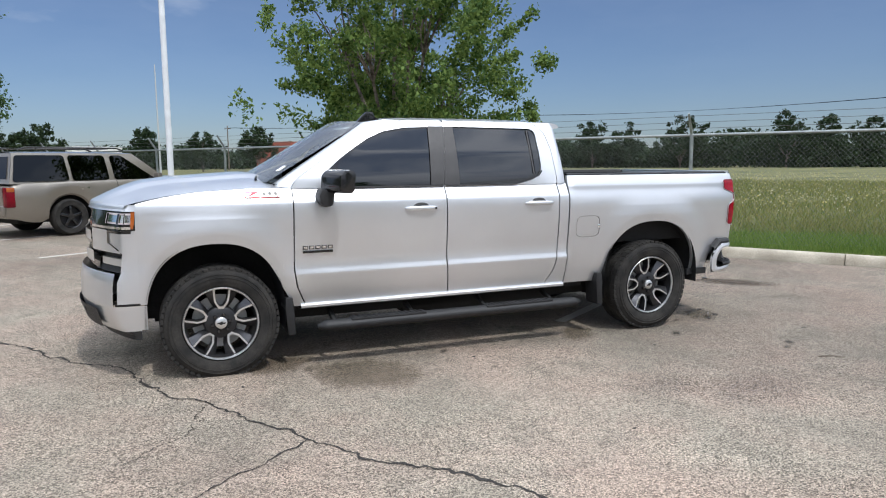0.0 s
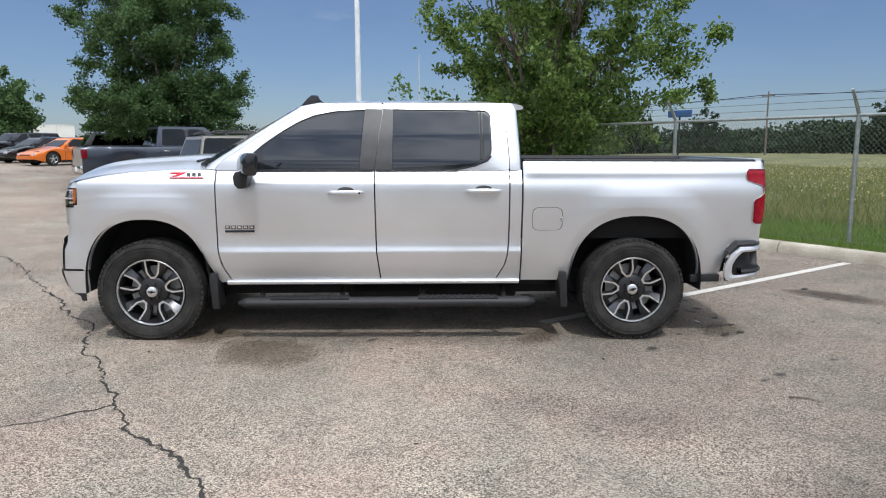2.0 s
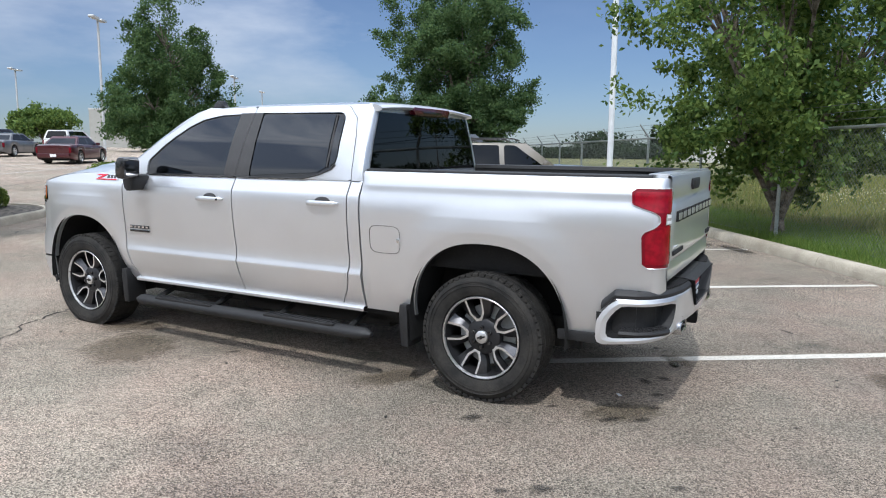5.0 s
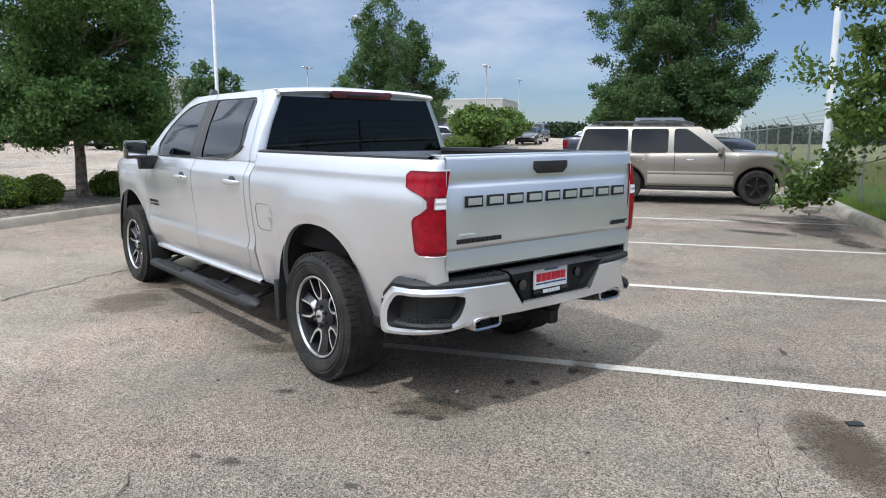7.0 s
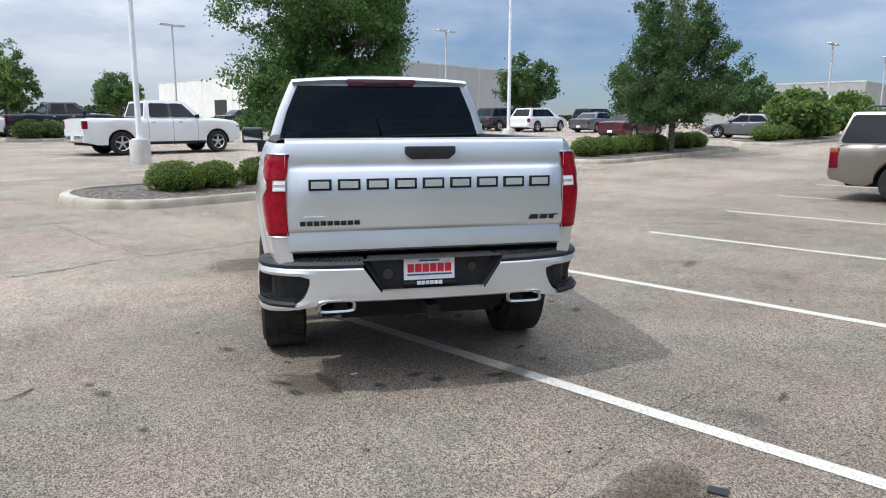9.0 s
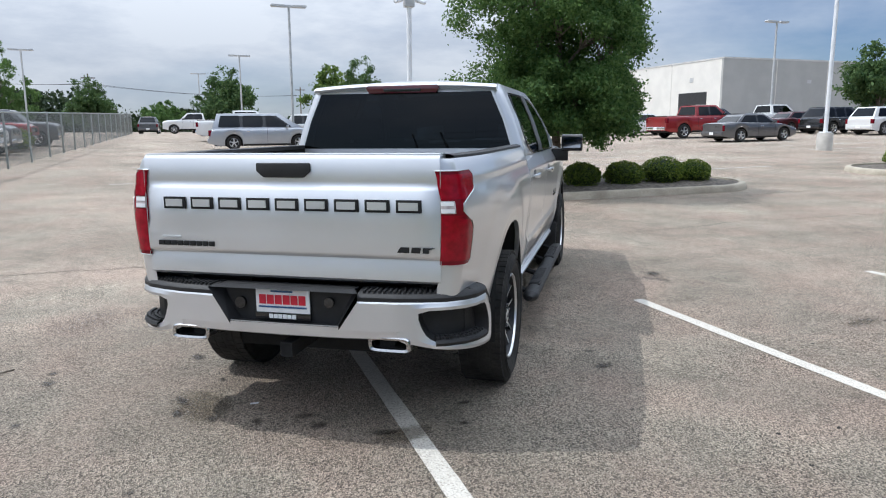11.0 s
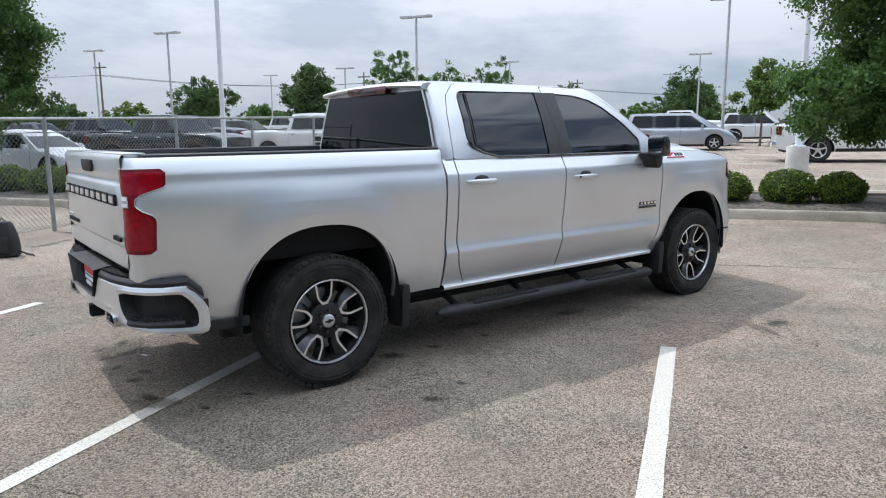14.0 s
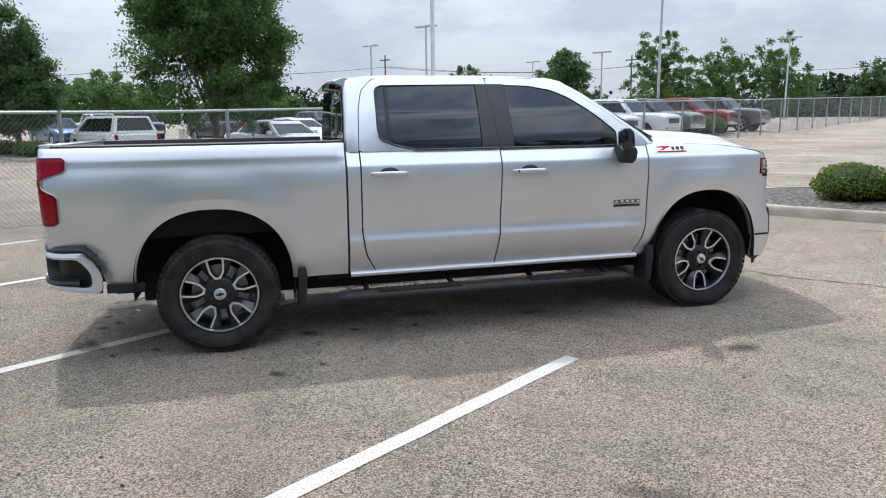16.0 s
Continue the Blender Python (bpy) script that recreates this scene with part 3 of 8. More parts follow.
chain_link("boundary_fence", (-7.6, FENCE_V), (60, FENCE_V), [0.0] + [7.05 + 3.05 * k for k in range(-2, 18)], 1.86, True,
           "galvanised chain-link fence with barbed wire along the meadow", post_r=0.032)
chain_link("side_fence", (SIDE_FENCE_U, -7.2), (SIDE_FENCE_U, 62), [0.0, 3.6, 6.9, 9.8, 12.75, 15.25, 18.0, 20.9, 23.5, 26.6, 29.9, 33.2, 36.2, 39.2, 42.2, 45.2, 48.2, 51.2, 54.2, 57.2, 60.2, 63.2, 66.2, 69.0], 1.76, False,
           "sagging galvanised chain-link fence between the two lots", post_r=0.034, pitch=0.078, w=0.0021)

# ---- lamp poles ----
def lamp_pole(u, v, top=8.2, heads=2, pedestal=True, r=0.085, white=True, turn=0.0, cameras=False):
    z = ground_z(u, v) if v > KERB_V else 0.1
    root = thing("light_pole", pose(u, v, z, 0, 0, turn), "tall white lot light pole on a round concrete pedestal" if pedestal else "tall grey lot light pole with twin lamp heads", "light pole", "lot light poles")
    h0 = 0.0
    if pedestal:
        part("pedestal", Geo().lathe([(0.0, -0.1), (0.3, -0.1), (0.3, 0.68), (0.285, 0.72), (0.0, 0.72)], "z", 24), M_CONC, root, "round concrete pedestal")
        part("base_plate", Geo().box(-0.17, 0.17, -0.17, 0.17, 0.72, 0.76, 0.008), M_POLE, root)
        h0 = 0.74
    H = top - z
    part("pole", Geo().tube([(0, 0, h0), (0, 0, (h0 + H) / 2), (0, 0, H)], [r, r * 0.93, r * 0.85], 12), M_POLE if white else M_LAMPHEAD, root)
    for k in range(heads):
        s = 1 if k == 0 else -1
        part("lamp_head", Geo().slab([(s * 0.12, H - 0.03), (s * 0.2, H + 0.07), (s * 0.95, H + 0.09), (s * 1.0, H + 0.03), (s * 0.95, H - 0.05), (s * 0.2, H - 0.06)], -0.17, 0.17, "y", 0.012), M_LAMPHEAD, root)
    if heads:
        part("bracket", Geo().box(-0.16, 0.16, -0.06, 0.06, H - 0.06, H + 0.08, 0.01), M_LAMPHEAD, root)
    if cameras:
        part("camera_box", Geo().box(-0.16, 0.16, -0.12, 0.12, 5.0, 5.5, 0.02), M_LAMPHEAD, root, "grey equipment box")
        for s in (1, -1):
            part("camera_arm", Geo().tube([(0, 0, 5.3), (s * 0.3, -0.05, 5.25)], 0.03, 6), M_LAMPHEAD, root)
            part("camera_body", Geo().tube([(s * 0.22, 0, 5.22), (s * 0.5, -0.16, 5.12)], 0.06, 8), M_POLE, root)
    return root


lamp_pole(13.5, -6.86, 8.6, 2, True, turn=90)
lamp_pole(4.45, 16.2, 9.6, 2, True, cameras=True)
lamp_pole(22.2, 16.4, 9.4, 2, True)
lamp_pole(-41.7, 19.5, 8.6, 2, True)
lamp_pole(-53.6, 14.7, 7.9, 2, True)
for u, v, t in ((3.05, 35.6, 8.4), (-14.0, 33.6, 8.15), (-32.0, 33.6, 8.15), (1.7, 63.2, 8.35), (-16.5, 65.2, 8.5), (-31.7, 58.4, 7.85), (20.0, 47.0, 8.9), (38.5, 16.5, 9.3), (56.8, 12.4, 7.9), (60, 32, 8.6), (38, 36, 9.2), (80, 14, 8.6), (-12.7, 13.5, 9.2), (-45, 40, 8.2), (-2, 95, 9), (-24, 92, 9), (16, 92, 9), (36, 66, 9.2), (-48, 70, 8.5)):
    lamp_pole(u, v, t, 2, False, 0.08, v < 30 and u < 0)

# ---- buildings ----
M_WALL_W = mat("white_painted_tilt_wall", (0.74, 0.72, 0.67), 0.85, 0, 0.05, 0.6, 0.2, 30)
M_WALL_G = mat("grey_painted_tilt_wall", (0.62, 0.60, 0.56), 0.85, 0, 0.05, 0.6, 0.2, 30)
M_WALL_T = mat("grey_green_metal_siding", (0.36, 0.36, 0.33), 0.7, 0, 0.06, 0.8, 0.2, 30)
# white wall with its shade put into the colour, for the warehouse end
M_WALL_SHADE = mat("shade_toned_end_wall", (0.40, 0.40, 0.385), 0.85, 0, 0.05, 0.6, 0.2, 30)
M_ROOFING = mat("pale_roof_sheet", (0.55, 0.55, 0.54), 0.7, 0, 0.08, 1.0)
M_BRICKRED = mat("red_shed_wall", (0.32, 0.10, 0.07), 0.9, 0, 0.15, 1.0)
M_DOOR_DK = mat("dark_opening", (0.03, 0.03, 0.032), 0.5, 0, 0.2, 4)


def building(name, u0, u1, v0, v1, h, label, wall=None, openings=(), base=None, parapet=True, front=None):
    z0 = (ground_z(u0, v0) if base is None else base) - 0.3
    root = thing(name, pose(0, 0, 0), label, "building")
    wall = wall or M_WALL_W
    zt = z0 + 0.3 + h
    t = 0.3
    for nm, x0, x1, y0, y1 in (("wall", u0, u1, v0, v0 + t), ("wall", u0, u1, v1 - t, v1), ("wall", u0, u0 + t, v0 + t, v1 - t), ("wall", u1 - t, u1, v0 + t, v1 - t)):
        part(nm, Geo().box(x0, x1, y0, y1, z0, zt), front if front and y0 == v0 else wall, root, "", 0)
    part("roof", Geo().box(u0 + t, u1 - t, v0 + t, v1 - t, zt - 0.5, zt - 0.35), M_ROOFING, root, "", 0)
    if parapet:
        part("coping", Geo().ring([(u0 - 0.05, v0 - 0.05, zt + 0.06), (u1 + 0.05, v0 - 0.05, zt + 0.06), (u1 + 0.05, v1 + 0.05, zt + 0.06), (u0 - 0.05, v1 + 0.05, zt + 0.06)],
                                  [(u0 - 0.05, v0 - 0.05, zt - 0.12), (u1 + 0.05, v0 - 0.05, zt - 0.12), (u1 + 0.05, v1 + 0.05, zt - 0.12), (u0 - 0.05, v1 + 0.05, zt - 0.12)]), M_ROOFING, root, "", 0)
    for nm, face, a0, a1, b0, b1, mtl in openings:
        zz0, zz1 = z0 + 0.3 + b0, z0 + 0.3 + b1
        if face == "u0":
            part(nm, Geo().box(u0 - 0.03, u0 + 0.1, a0, a1, zz0, zz1), mtl, root, "", 0)
        else:
            part(nm, Geo().box(a0, a1, v0 - 0.03, v0 + 0.1, zz0, zz1), mtl, root, "", 0)
    return root


ops = [("loading_door", "u0", 61.5, 66.5, 0.0, 3.6, M_DOOR_DK), ("loading_door", "u0", 100, 104, 0.0, 3.6, M_DOOR_DK)]
ops += [("wall_lamp", "u0", 64, 64.6, 4.8, 5.3, M_LAMPHEAD), ("wall_lamp", "v0", 65, 65.6, 4.6, 5.0, M_LAMPHEAD), ("wall_joint", "v0", 60.4, 60.5, 0, 7.1, M_WALL_G), ("wall_joint", "v0", 67.9, 68.0, 0, 7.1, M_WALL_G)]
ops += [("wall_joint", "u0", k, k + 0.1, 0, 7.1, M_WALL_G) for k in (68, 78, 88, 98, 108)]
building("warehouse", 53, 76, 59, 125, 7.2, "large white tilt-wall warehouse with a shade-toned end wall and flat parapet roof", None, ops, front=M_WALL_SHADE)
building("service_building", 100, 112, 20.5, 42, 5.9, "grey metal-clad dealership service building with flat roof", M_WALL_T,
         [("window", "u0", 22, 27, 0.4, 3.0, M_DOOR_DK), ("window", "u0", 29, 33, 0.4, 3.0, M_DOOR_DK), ("awning", "u0", 21, 36, 3.6, 4.2, M_ROOFING)])
building("far_showroom", 190, 215, 3.5, 12.5, 6.8, "distant grey showroom building", M_WALL_G, [("window", "u0", 4.5, 11.5, 0.8, 3.4, M_DOOR_DK)])
building("far_hall", 190, 205, -22, -14, 6.0, "distant cream metal hall building", None, [("wall_joint", "u0", -18.1, -18.0, 0, 5.9, M_WALL_G)])
building("far_shed_red", 110, 121, -116, -104.5, 6.4, "distant red-walled shed across the meadow", M_BRICKRED, [("window", "u0", -112.5, -110.5, 2.8, 4.4, M_WALL_W), ("window", "u0", -108.5, -107, 2.8, 4.4, M_WALL_W)], 0.1)
building("far_shed_white", 111, 122, -128, -116.6, 5.6, "distant white metal warehouse across the meadow", None, [], 0.1)
building("far_shed_white", 128, 150, -76, -66, 5.0, "distant white metal warehouse across the meadow", None, [], 0.1)


# ---- the silver crew-cab pickup ----
TRUCK = thing("pickup_truck", Matrix.Rotation(-0.0075, 4, "Y") @ pose(0, 0, 0, 0, 0, 57.1), "silver crew-cab pickup truck with black trim, parked across the stalls", "pickup truck")
HUB = 1.8725
HUB_Z = 0.405
ARCH = {HUB: (1.893, 0.458, 0.52), -HUB: (-1.888, 0.512, 0.540)}
SQUARE = 2.35
ARCH_Z = 0.45
DOOR_Z = [0.38, 0.44, 0.475, 0.52, 0.60, 0.685, 0.712, 0.718, 0.748, 0.782, 0.835, 0.92, 1.05, 1.13, 1.20, 1.240, 1.248, 1.256, 1.30, 1.34]
DOOR_Y = [-0.13, -0.107, -0.093, -0.076, -0.047, -0.026, -0.019, -0.020, -0.029, -0.034, -0.030, -0.018, -0.006, -0.001, -0.002, -0.008, -0.012, -0.017, -0.042, -0.068]
BED_Z = [0.38, 0.475, 0.60, 0.72, 0.80, 0.92, 1.05, 1.14, 1.19, 1.225, 1.26, 1.275, 1.285, 1.312, 1.318, 1.36, 1.39, 1.404]
BED_Y = [-0.13, -0.098, -0.068, -0.046, -0.035, -0.018, -0.004, 0.0, -0.003, -0.010, -0.021, -0.025, -0.027, -0.029, -0.030, -0.047, -0.061, -0.072]


def side_y(x, z):
    """Half the body's width at a station x and a height z."""
    y = 0.998
    if x > 1.6:
        y -= 0.036 * ((x - 1.6) / 0.73) ** 2
    if x < -2.2:
        y -= 0.062 * ((-2.2 - x) / 0.65) ** 2
    door, bed = interp(z, DOOR_Z, DOOR_Y), interp(z, BED_Z, BED_Y)
    k = max(smoothstep(-0.985, -1.0, x), smoothstep(1.15, 1.6, x) if z < 1.15 else 0.0)
    tuck = door + (bed - door) * k
    if z < 0.85 and x > 2.15:
        tuck += max(0.0, -tuck - 0.028) * smoothstep(2.15, 2.32, x)
    y += tuck
    for h in (HUB, -HUB):
        c, a, b = ARCH[h]
        r = (abs((x - c) / a) ** SQUARE + abs((z - ARCH_Z) / b) ** SQUARE) ** (1 / SQUARE)
        out = 0.022 * (1.0 if r < 1.13 else 1 - smoothstep(1.10, 1.50, r) if r < 1.5 else 0.0)
        if r < 1.13:
            out -= 0.004 * (1.13 - r) / 0.13
        y += out * smoothstep(0.36, 0.62, z)
    return y


def arch_lo(x, lo, hub):
    c, a, b = ARCH[hub]
    d = abs(x - c) / a
    return max(lo, ARCH_Z + b * max(0.0, 1 - d ** SQUARE) ** (1 / SQUARE)) if d < 1 else lo


def side_panel(s, xa, xb, lo, hi, nx, levels, hub=None):
    """A sheet of body side between x = xb(z) and xa(z) and heights lo(x) and hi(x), with the wheel arch cut out and its edges turned in."""
    g = Geo()
    ts = {i / nx for i in range(nx + 1)}
    if hub is not None:
        x0, x1 = xb(0.9), xa(0.9)
        c, a, b = ARCH[hub]
        for k in range(49):
            t = (c + a * math.cos(math.pi * k / 48) - x0) / (x1 - x0)
            if 0 < t < 1:
                ts.add(t)
    rows = []
    knee = 1.15
    for t in sorted(ts):
        row = []
        xm = xb(0.9) + (xa(0.9) - xb(0.9)) * t
        l, h = lo(xm), hi(xm)
        if hub is not None:
            l = min(arch_lo(xm, l, hub), h - 0.05)
        for v in levels:
            z = l + (knee - l) * (v - levels[0]) / (knee - levels[0]) if v < knee else min(v, h)
            if v == levels[-1]:
                z = h
            x = xb(z) + (xa(z) - xb(z)) * t
            row.append((x, s * side_y(x, z), z))
        rows.append(row)
    g.grid(rows)
    edge = [r[0] for r in rows] + rows[-1][1:] + [r[-1] for r in rows[::-1]][1:] + rows[0][::-1][1:-1]
    lip = [(p[0], p[1] - s * 0.03, p[2]) for p in edge]
    return g.ring(edge, lip)


def around(poly, n):
    """n points at even steps round a closed outline, corners kept near."""
    run = [0.0]
    pts = list(poly) + [poly[0]]
    for p, q in zip(pts, pts[1:]):
        run.append(run[-1] + math.dist(p, q))
    return [tuple(interp(run[-1] * k / n, run, [p[c] for p in pts]) for c in range(len(poly[0]))) for k in range(n)]


# the seams between the panels, as x by height
seam_front = lambda z: interp(z, [0.42, 0.50, 0.62, 0.75, 1.36], [1.225, 1.275, 1.33, 1.35, 1.345])
seam_mid = lambda z: interp(z, [0.42, 0.52, 0.72, 1.36], [0.105, 0.115, 0.14, 0.15])
seam_back = lambda z: interp(z, [0.42, 0.50, 0.62, 0.78, 1.36], [-0.76, -0.80, -0.865, -0.885, -0.885])
bed_front = lambda z: -0.991
GAP = 0.005
DOORS = [0.487, 0.52, 0.56, 0.60, 0.66, 0.695, 0.712, 0.718, 0.735, 0.75, 0.76, 0.79, 0.835, 0.88, 0.94, 1.0, 1.06, 1.12, 1.17, 1.20, 1.225, 1.240, 1.2475, 1.252, 1.26, 1.28, 1.31, 1.338]
FLANK = [0.475] + [0.475 + 0.675 * k / 26 for k in range(1, 26)] + [1.15, 1.18, 1.205, 1.23, 1.25, 1.265, 1.275, 1.283, 1.30, 1.312, 1.318, 1.335, 1.36, 1.38, 1.394, 1.404]
WING = [0.47] + [0.47 + 0.68 * k / 26 for k in range(1, 26)] + [1.15, 1.18, 1.205, 1.225, 1.240, 1.2475, 1.252, 1.26, 1.28, 1.31, 1.338]
HOOD_X, HOOD_Z = [1.3, 1.6, 2.0, 2.2, 2.34, 2.42], [1.338, 1.343, 1.322, 1.295, 1.265, 1.240]
hood_edge = lambda x: interp(x, HOOD_X, HOOD_Z)
NOSE = 2.385


def gy(z):
    """Half the cabin's width at window height z."""
    return interp(z, [1.33, 1.40, 1.60, 1.80, 1.85], [0.942, 0.93, 0.86, 0.765, 0.735])


frame_x = lambda z: interp(z, [1.338, 1.40, 1.475, 1.60, 1.735, 1.80, 1.838, 1.852], [1.352, 1.315, 1.20, 1.02, 0.80, 0.665, 0.52, 0.42])
back_x = lambda z: interp(z, [1.338, 1.461, 1.632, 1.762, 1.838, 1.852], [-0.885, -0.880, -0.867, -0.836, -0.757, -0.70])
O1 = [(frame_x(z), z) for z in (1.338, 1.40, 1.475, 1.60, 1.735, 1.80, 1.838)] + [(0.42, 1.848), (0.090, 1.852), (0.154, 1.338)]
W1 = [(1.10, 1.338), (1.10, 1.445), (0.988, 1.540), (0.884, 1.615), (0.737, 1.706), (0.608, 1.760), (0.432, 1.792), (0.110, 1.805), (0.170, 1.338)]
O2 = [(0.149, 1.338), (0.085, 1.852), (-0.70, 1.852), (-0.757, 1.838), (-0.836, 1.762), (-0.867, 1.632), (-0.880, 1.461), (-0.885, 1.338)]
W2 = [(0.130, 1.340), (0.066, 1.806), (-0.70, 1.799), (-0.735, 1.785), (-0.749, 1.755), (-0.752, 1.49), (-0.742, 1.445), (-0.715, 1.412), (-0.632, 1.376), (-0.482, 1.340)]
G1 = [(0.995, 1.352), (0.992, 1.515), (0.98, 1.525), (0.88, 1.598), (0.732, 1.689), (0.605, 1.743), (0.43, 1.776), (0.232, 1.785), (0.270, 1.352)]
G2 = [(0.012, 1.354), (0.004, 1.786), (-0.655, 1.786), (-0.660, 1.418), (-0.615, 1.392), (-0.475, 1.356)]
G3 = [(-0.690, 1.425), (-0.688, 1.78), (-0.722, 1.772), (-0.735, 1.75), (-0.738, 1.49), (-0.73, 1.452)]

for s in (1, -1):
    fend = side_panel(s, lambda z: NOSE, lambda z: seam_front(z) + GAP, lambda x: 0.47 if x < 1.9 else 0.575, hood_edge, 50, WING, HUB)
    part("front_wing", fend, M_SILVER, TRUCK)
    d1 = part("front_door", side_panel(s, lambda z: seam_front(z) - GAP, lambda z: seam_mid(z) + GAP, lambda x: 0.487, lambda x: 1.338, 20, DOORS), M_SILVER, TRUCK)
    d2 = part("rear_door", side_panel(s, lambda z: seam_mid(z) - GAP, lambda z: seam_back(z) + GAP, lambda x: 0.487, lambda x: 1.338, 20, DOORS), M_SILVER, TRUCK)
    part("cab_corner", side_panel(s, lambda z: seam_back(z) - GAP, lambda z: -0.978, lambda x: 0.487, lambda x: 1.34, 6, DOORS), M_SILVER, TRUCK)
    rock = Geo().grid([[(x, s * y, z) for y, z in ((0.895, 0.492), (0.925, 0.484), (0.935, 0.474), (0.932, 0.456), (0.91, 0.447), (0.87, 0.44))] for x in np.linspace(1.30, -0.975, 14)])
    part("sill", rock, M_SILVER, TRUCK)
    part("bedside", side_panel(s, bed_front, lambda z: -2.86, lambda x: 0.475 if x > -1.8 else interp(x, [-2.73, -2.605, -2.59], [0.76, 0.63, 0.50]), lambda x: 1.404, 60, FLANK, -HUB), M_SILVER, TRUCK)
    # rounded rear corner of the bed
    rows = []
    for a in np.linspace(0, 1, 12):
        ang = a * math.pi / 2
        row = []
        for z in [0.76 + 0.4 * k / 8 for k in range(8)] + [v for v in FLANK if v >= 1.15]:
            w = side_y(-2.86, z)
            row.append((-2.86 - 0.068 * math.sin(ang), s * (w - 0.108 * (1 - math.cos(ang))), z))
        rows.append(row)
    cap_rows = [[(p[0], p[1], p[2]), (-2.86, s * 0.78, 1.404)] for p in (r[-1] for r in rows)]
    part("bed_corner", Geo().grid(rows).grid(cap_rows), M_SILVER, TRUCK)

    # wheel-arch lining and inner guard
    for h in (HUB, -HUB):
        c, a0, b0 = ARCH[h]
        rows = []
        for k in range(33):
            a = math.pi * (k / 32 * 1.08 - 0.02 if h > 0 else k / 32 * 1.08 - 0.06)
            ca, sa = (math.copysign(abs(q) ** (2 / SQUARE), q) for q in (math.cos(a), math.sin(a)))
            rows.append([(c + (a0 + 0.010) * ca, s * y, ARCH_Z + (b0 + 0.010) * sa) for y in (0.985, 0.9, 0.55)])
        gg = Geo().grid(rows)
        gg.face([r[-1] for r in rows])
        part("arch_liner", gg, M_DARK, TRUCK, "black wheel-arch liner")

    def on(p, o=0.0):
        return (p[0], s * (gy(p[1]) + o), p[1])

    def sheet(poly, o, nz=14, nx=8):
        """A curved sheet of glass inside an outline."""
        zs = np.linspace(min(p[1] for p in poly), max(p[1] for p in poly), nz)
        rows = []
        for z in zs:
            xs = []
            for p, q in zip(poly, poly[1:] + poly[:1]):
                if min(p[1], q[1]) - 1e-9 <= z <= max(p[1], q[1]) + 1e-9:
                    if abs(q[1] - p[1]) < 1e-9:
                        xs += [p[0], q[0]]
                    else:
                        xs.append(p[0] + (q[0] - p[0]) * (z - p[1]) / (q[1] - p[1]))
            rows.append([on((min(xs) + (max(xs) - min(xs)) * k / nx, z), o) for k in range(nx + 1)])
        return Geo().grid(rows if s == -1 else rows[::-1])

    for dd, ww, oo in ((d1, W1, O1), (d2, W2, O2)):
        outer, inner = around(oo, 90), around(ww, 90)
        part("window_frame", Geo().ring([on(p) for p in outer], [on(p, 0.003) for p in inner]).ring([on(p, 0.003) for p in inner], [on(p, -0.03) for p in inner]).ring([on(p) for p in outer], [on(p, -0.03) for p in outer]), M_SILVER, dd)
        part("window_seal", sheet(ww, -0.008, 22, 10), M_GLOSSBLK, dd, "gloss black window surround")
    part("window_pane", sheet(G1, -0.002), M_SIDEGLASS, d1, "dark privacy glass")
    part("window_pane", sheet(G2, -0.002), M_SIDEGLASS, d2, "dark privacy glass")
    part("quarter_pane", sheet(G3, -0.002, 10, 3), M_SIDEGLASS, d2, "dark privacy glass")
    part("pane_divider", Geo().tube([on((-0.672, 1.425), 0.001), on((-0.671, 1.782), 0.001)], 0.006, 6), M_SATIN, d2)
    # satin pillar covers
    for dd, lo2, hi2 in ((d1, (0.264, 0.1525), (0.226, 0.0885)), (d2, (0.1505, 0.016), (0.0865, 0.008))):
        zs = np.linspace(1.344, 1.806, 9)
        part("pillar_cover", Geo().grid([[on((interp(z, [1.346, 1.796], [lo2[0], hi2[0]]) * (1 - q) + interp(z, [1.346, 1.796], [lo2[1], hi2[1]]) * q, z), 0.005) for z in zs] for q in np.linspace(0, 1, 4)]), M_SATIN, dd, "satin dark grey pillar cover")
    part("belt_strip", Geo().tube([(1.10, s * 0.944, 1.340), (0.16, s * 0.946, 1.342)], 0.007, 6), M_GLOSSBLK, d1)
    part("belt_strip", Geo().tube([(0.14, s * 0.946, 1.342), (-0.482, s * 0.945, 1.344), (-0.632, s * 0.940, 1.378), (-0.715, s * 0.934, 1.413), (-0.744, s * 0.926, 1.448)], 0.007, 6), M_GLOSSBLK, d2)
    # corner pillar behind the rear door
    rows = []
    for z in (1.338, 1.40, 1.461, 1.54, 1.632, 1.70, 1.762, 1.80, 1.838, 1.852):
        xd, xr = back_x(z) - 0.006, interp(z, [1.338, 1.80, 1.852], [-0.978, -0.955, -0.94])
        rows.append([on((xd + 0.004, z), -0.03), on((xd, z)), on(((xd + xr) / 2, z), 0.003), on((xr + 0.03, z), -0.001), on((xr + 0.008, z), -0.010), (xr - 0.002, s * (gy(z) - 0.03), z), (xr - 0.006, s * (gy(z) - 0.085), z)])
    part("corner_pillar", Geo().grid(rows), M_SILVER, TRUCK)
    # windscreen pillar
    rows = []
    for t in np.linspace(0, 1, 14):
        z = 1.342 + (1.848 - 1.342) * t
        xo, xi, yi = frame_x(z) + 0.005, interp(t, [0, 1], [1.485, 0.735]), interp(t, [0, 1], [0.80, 0.665])
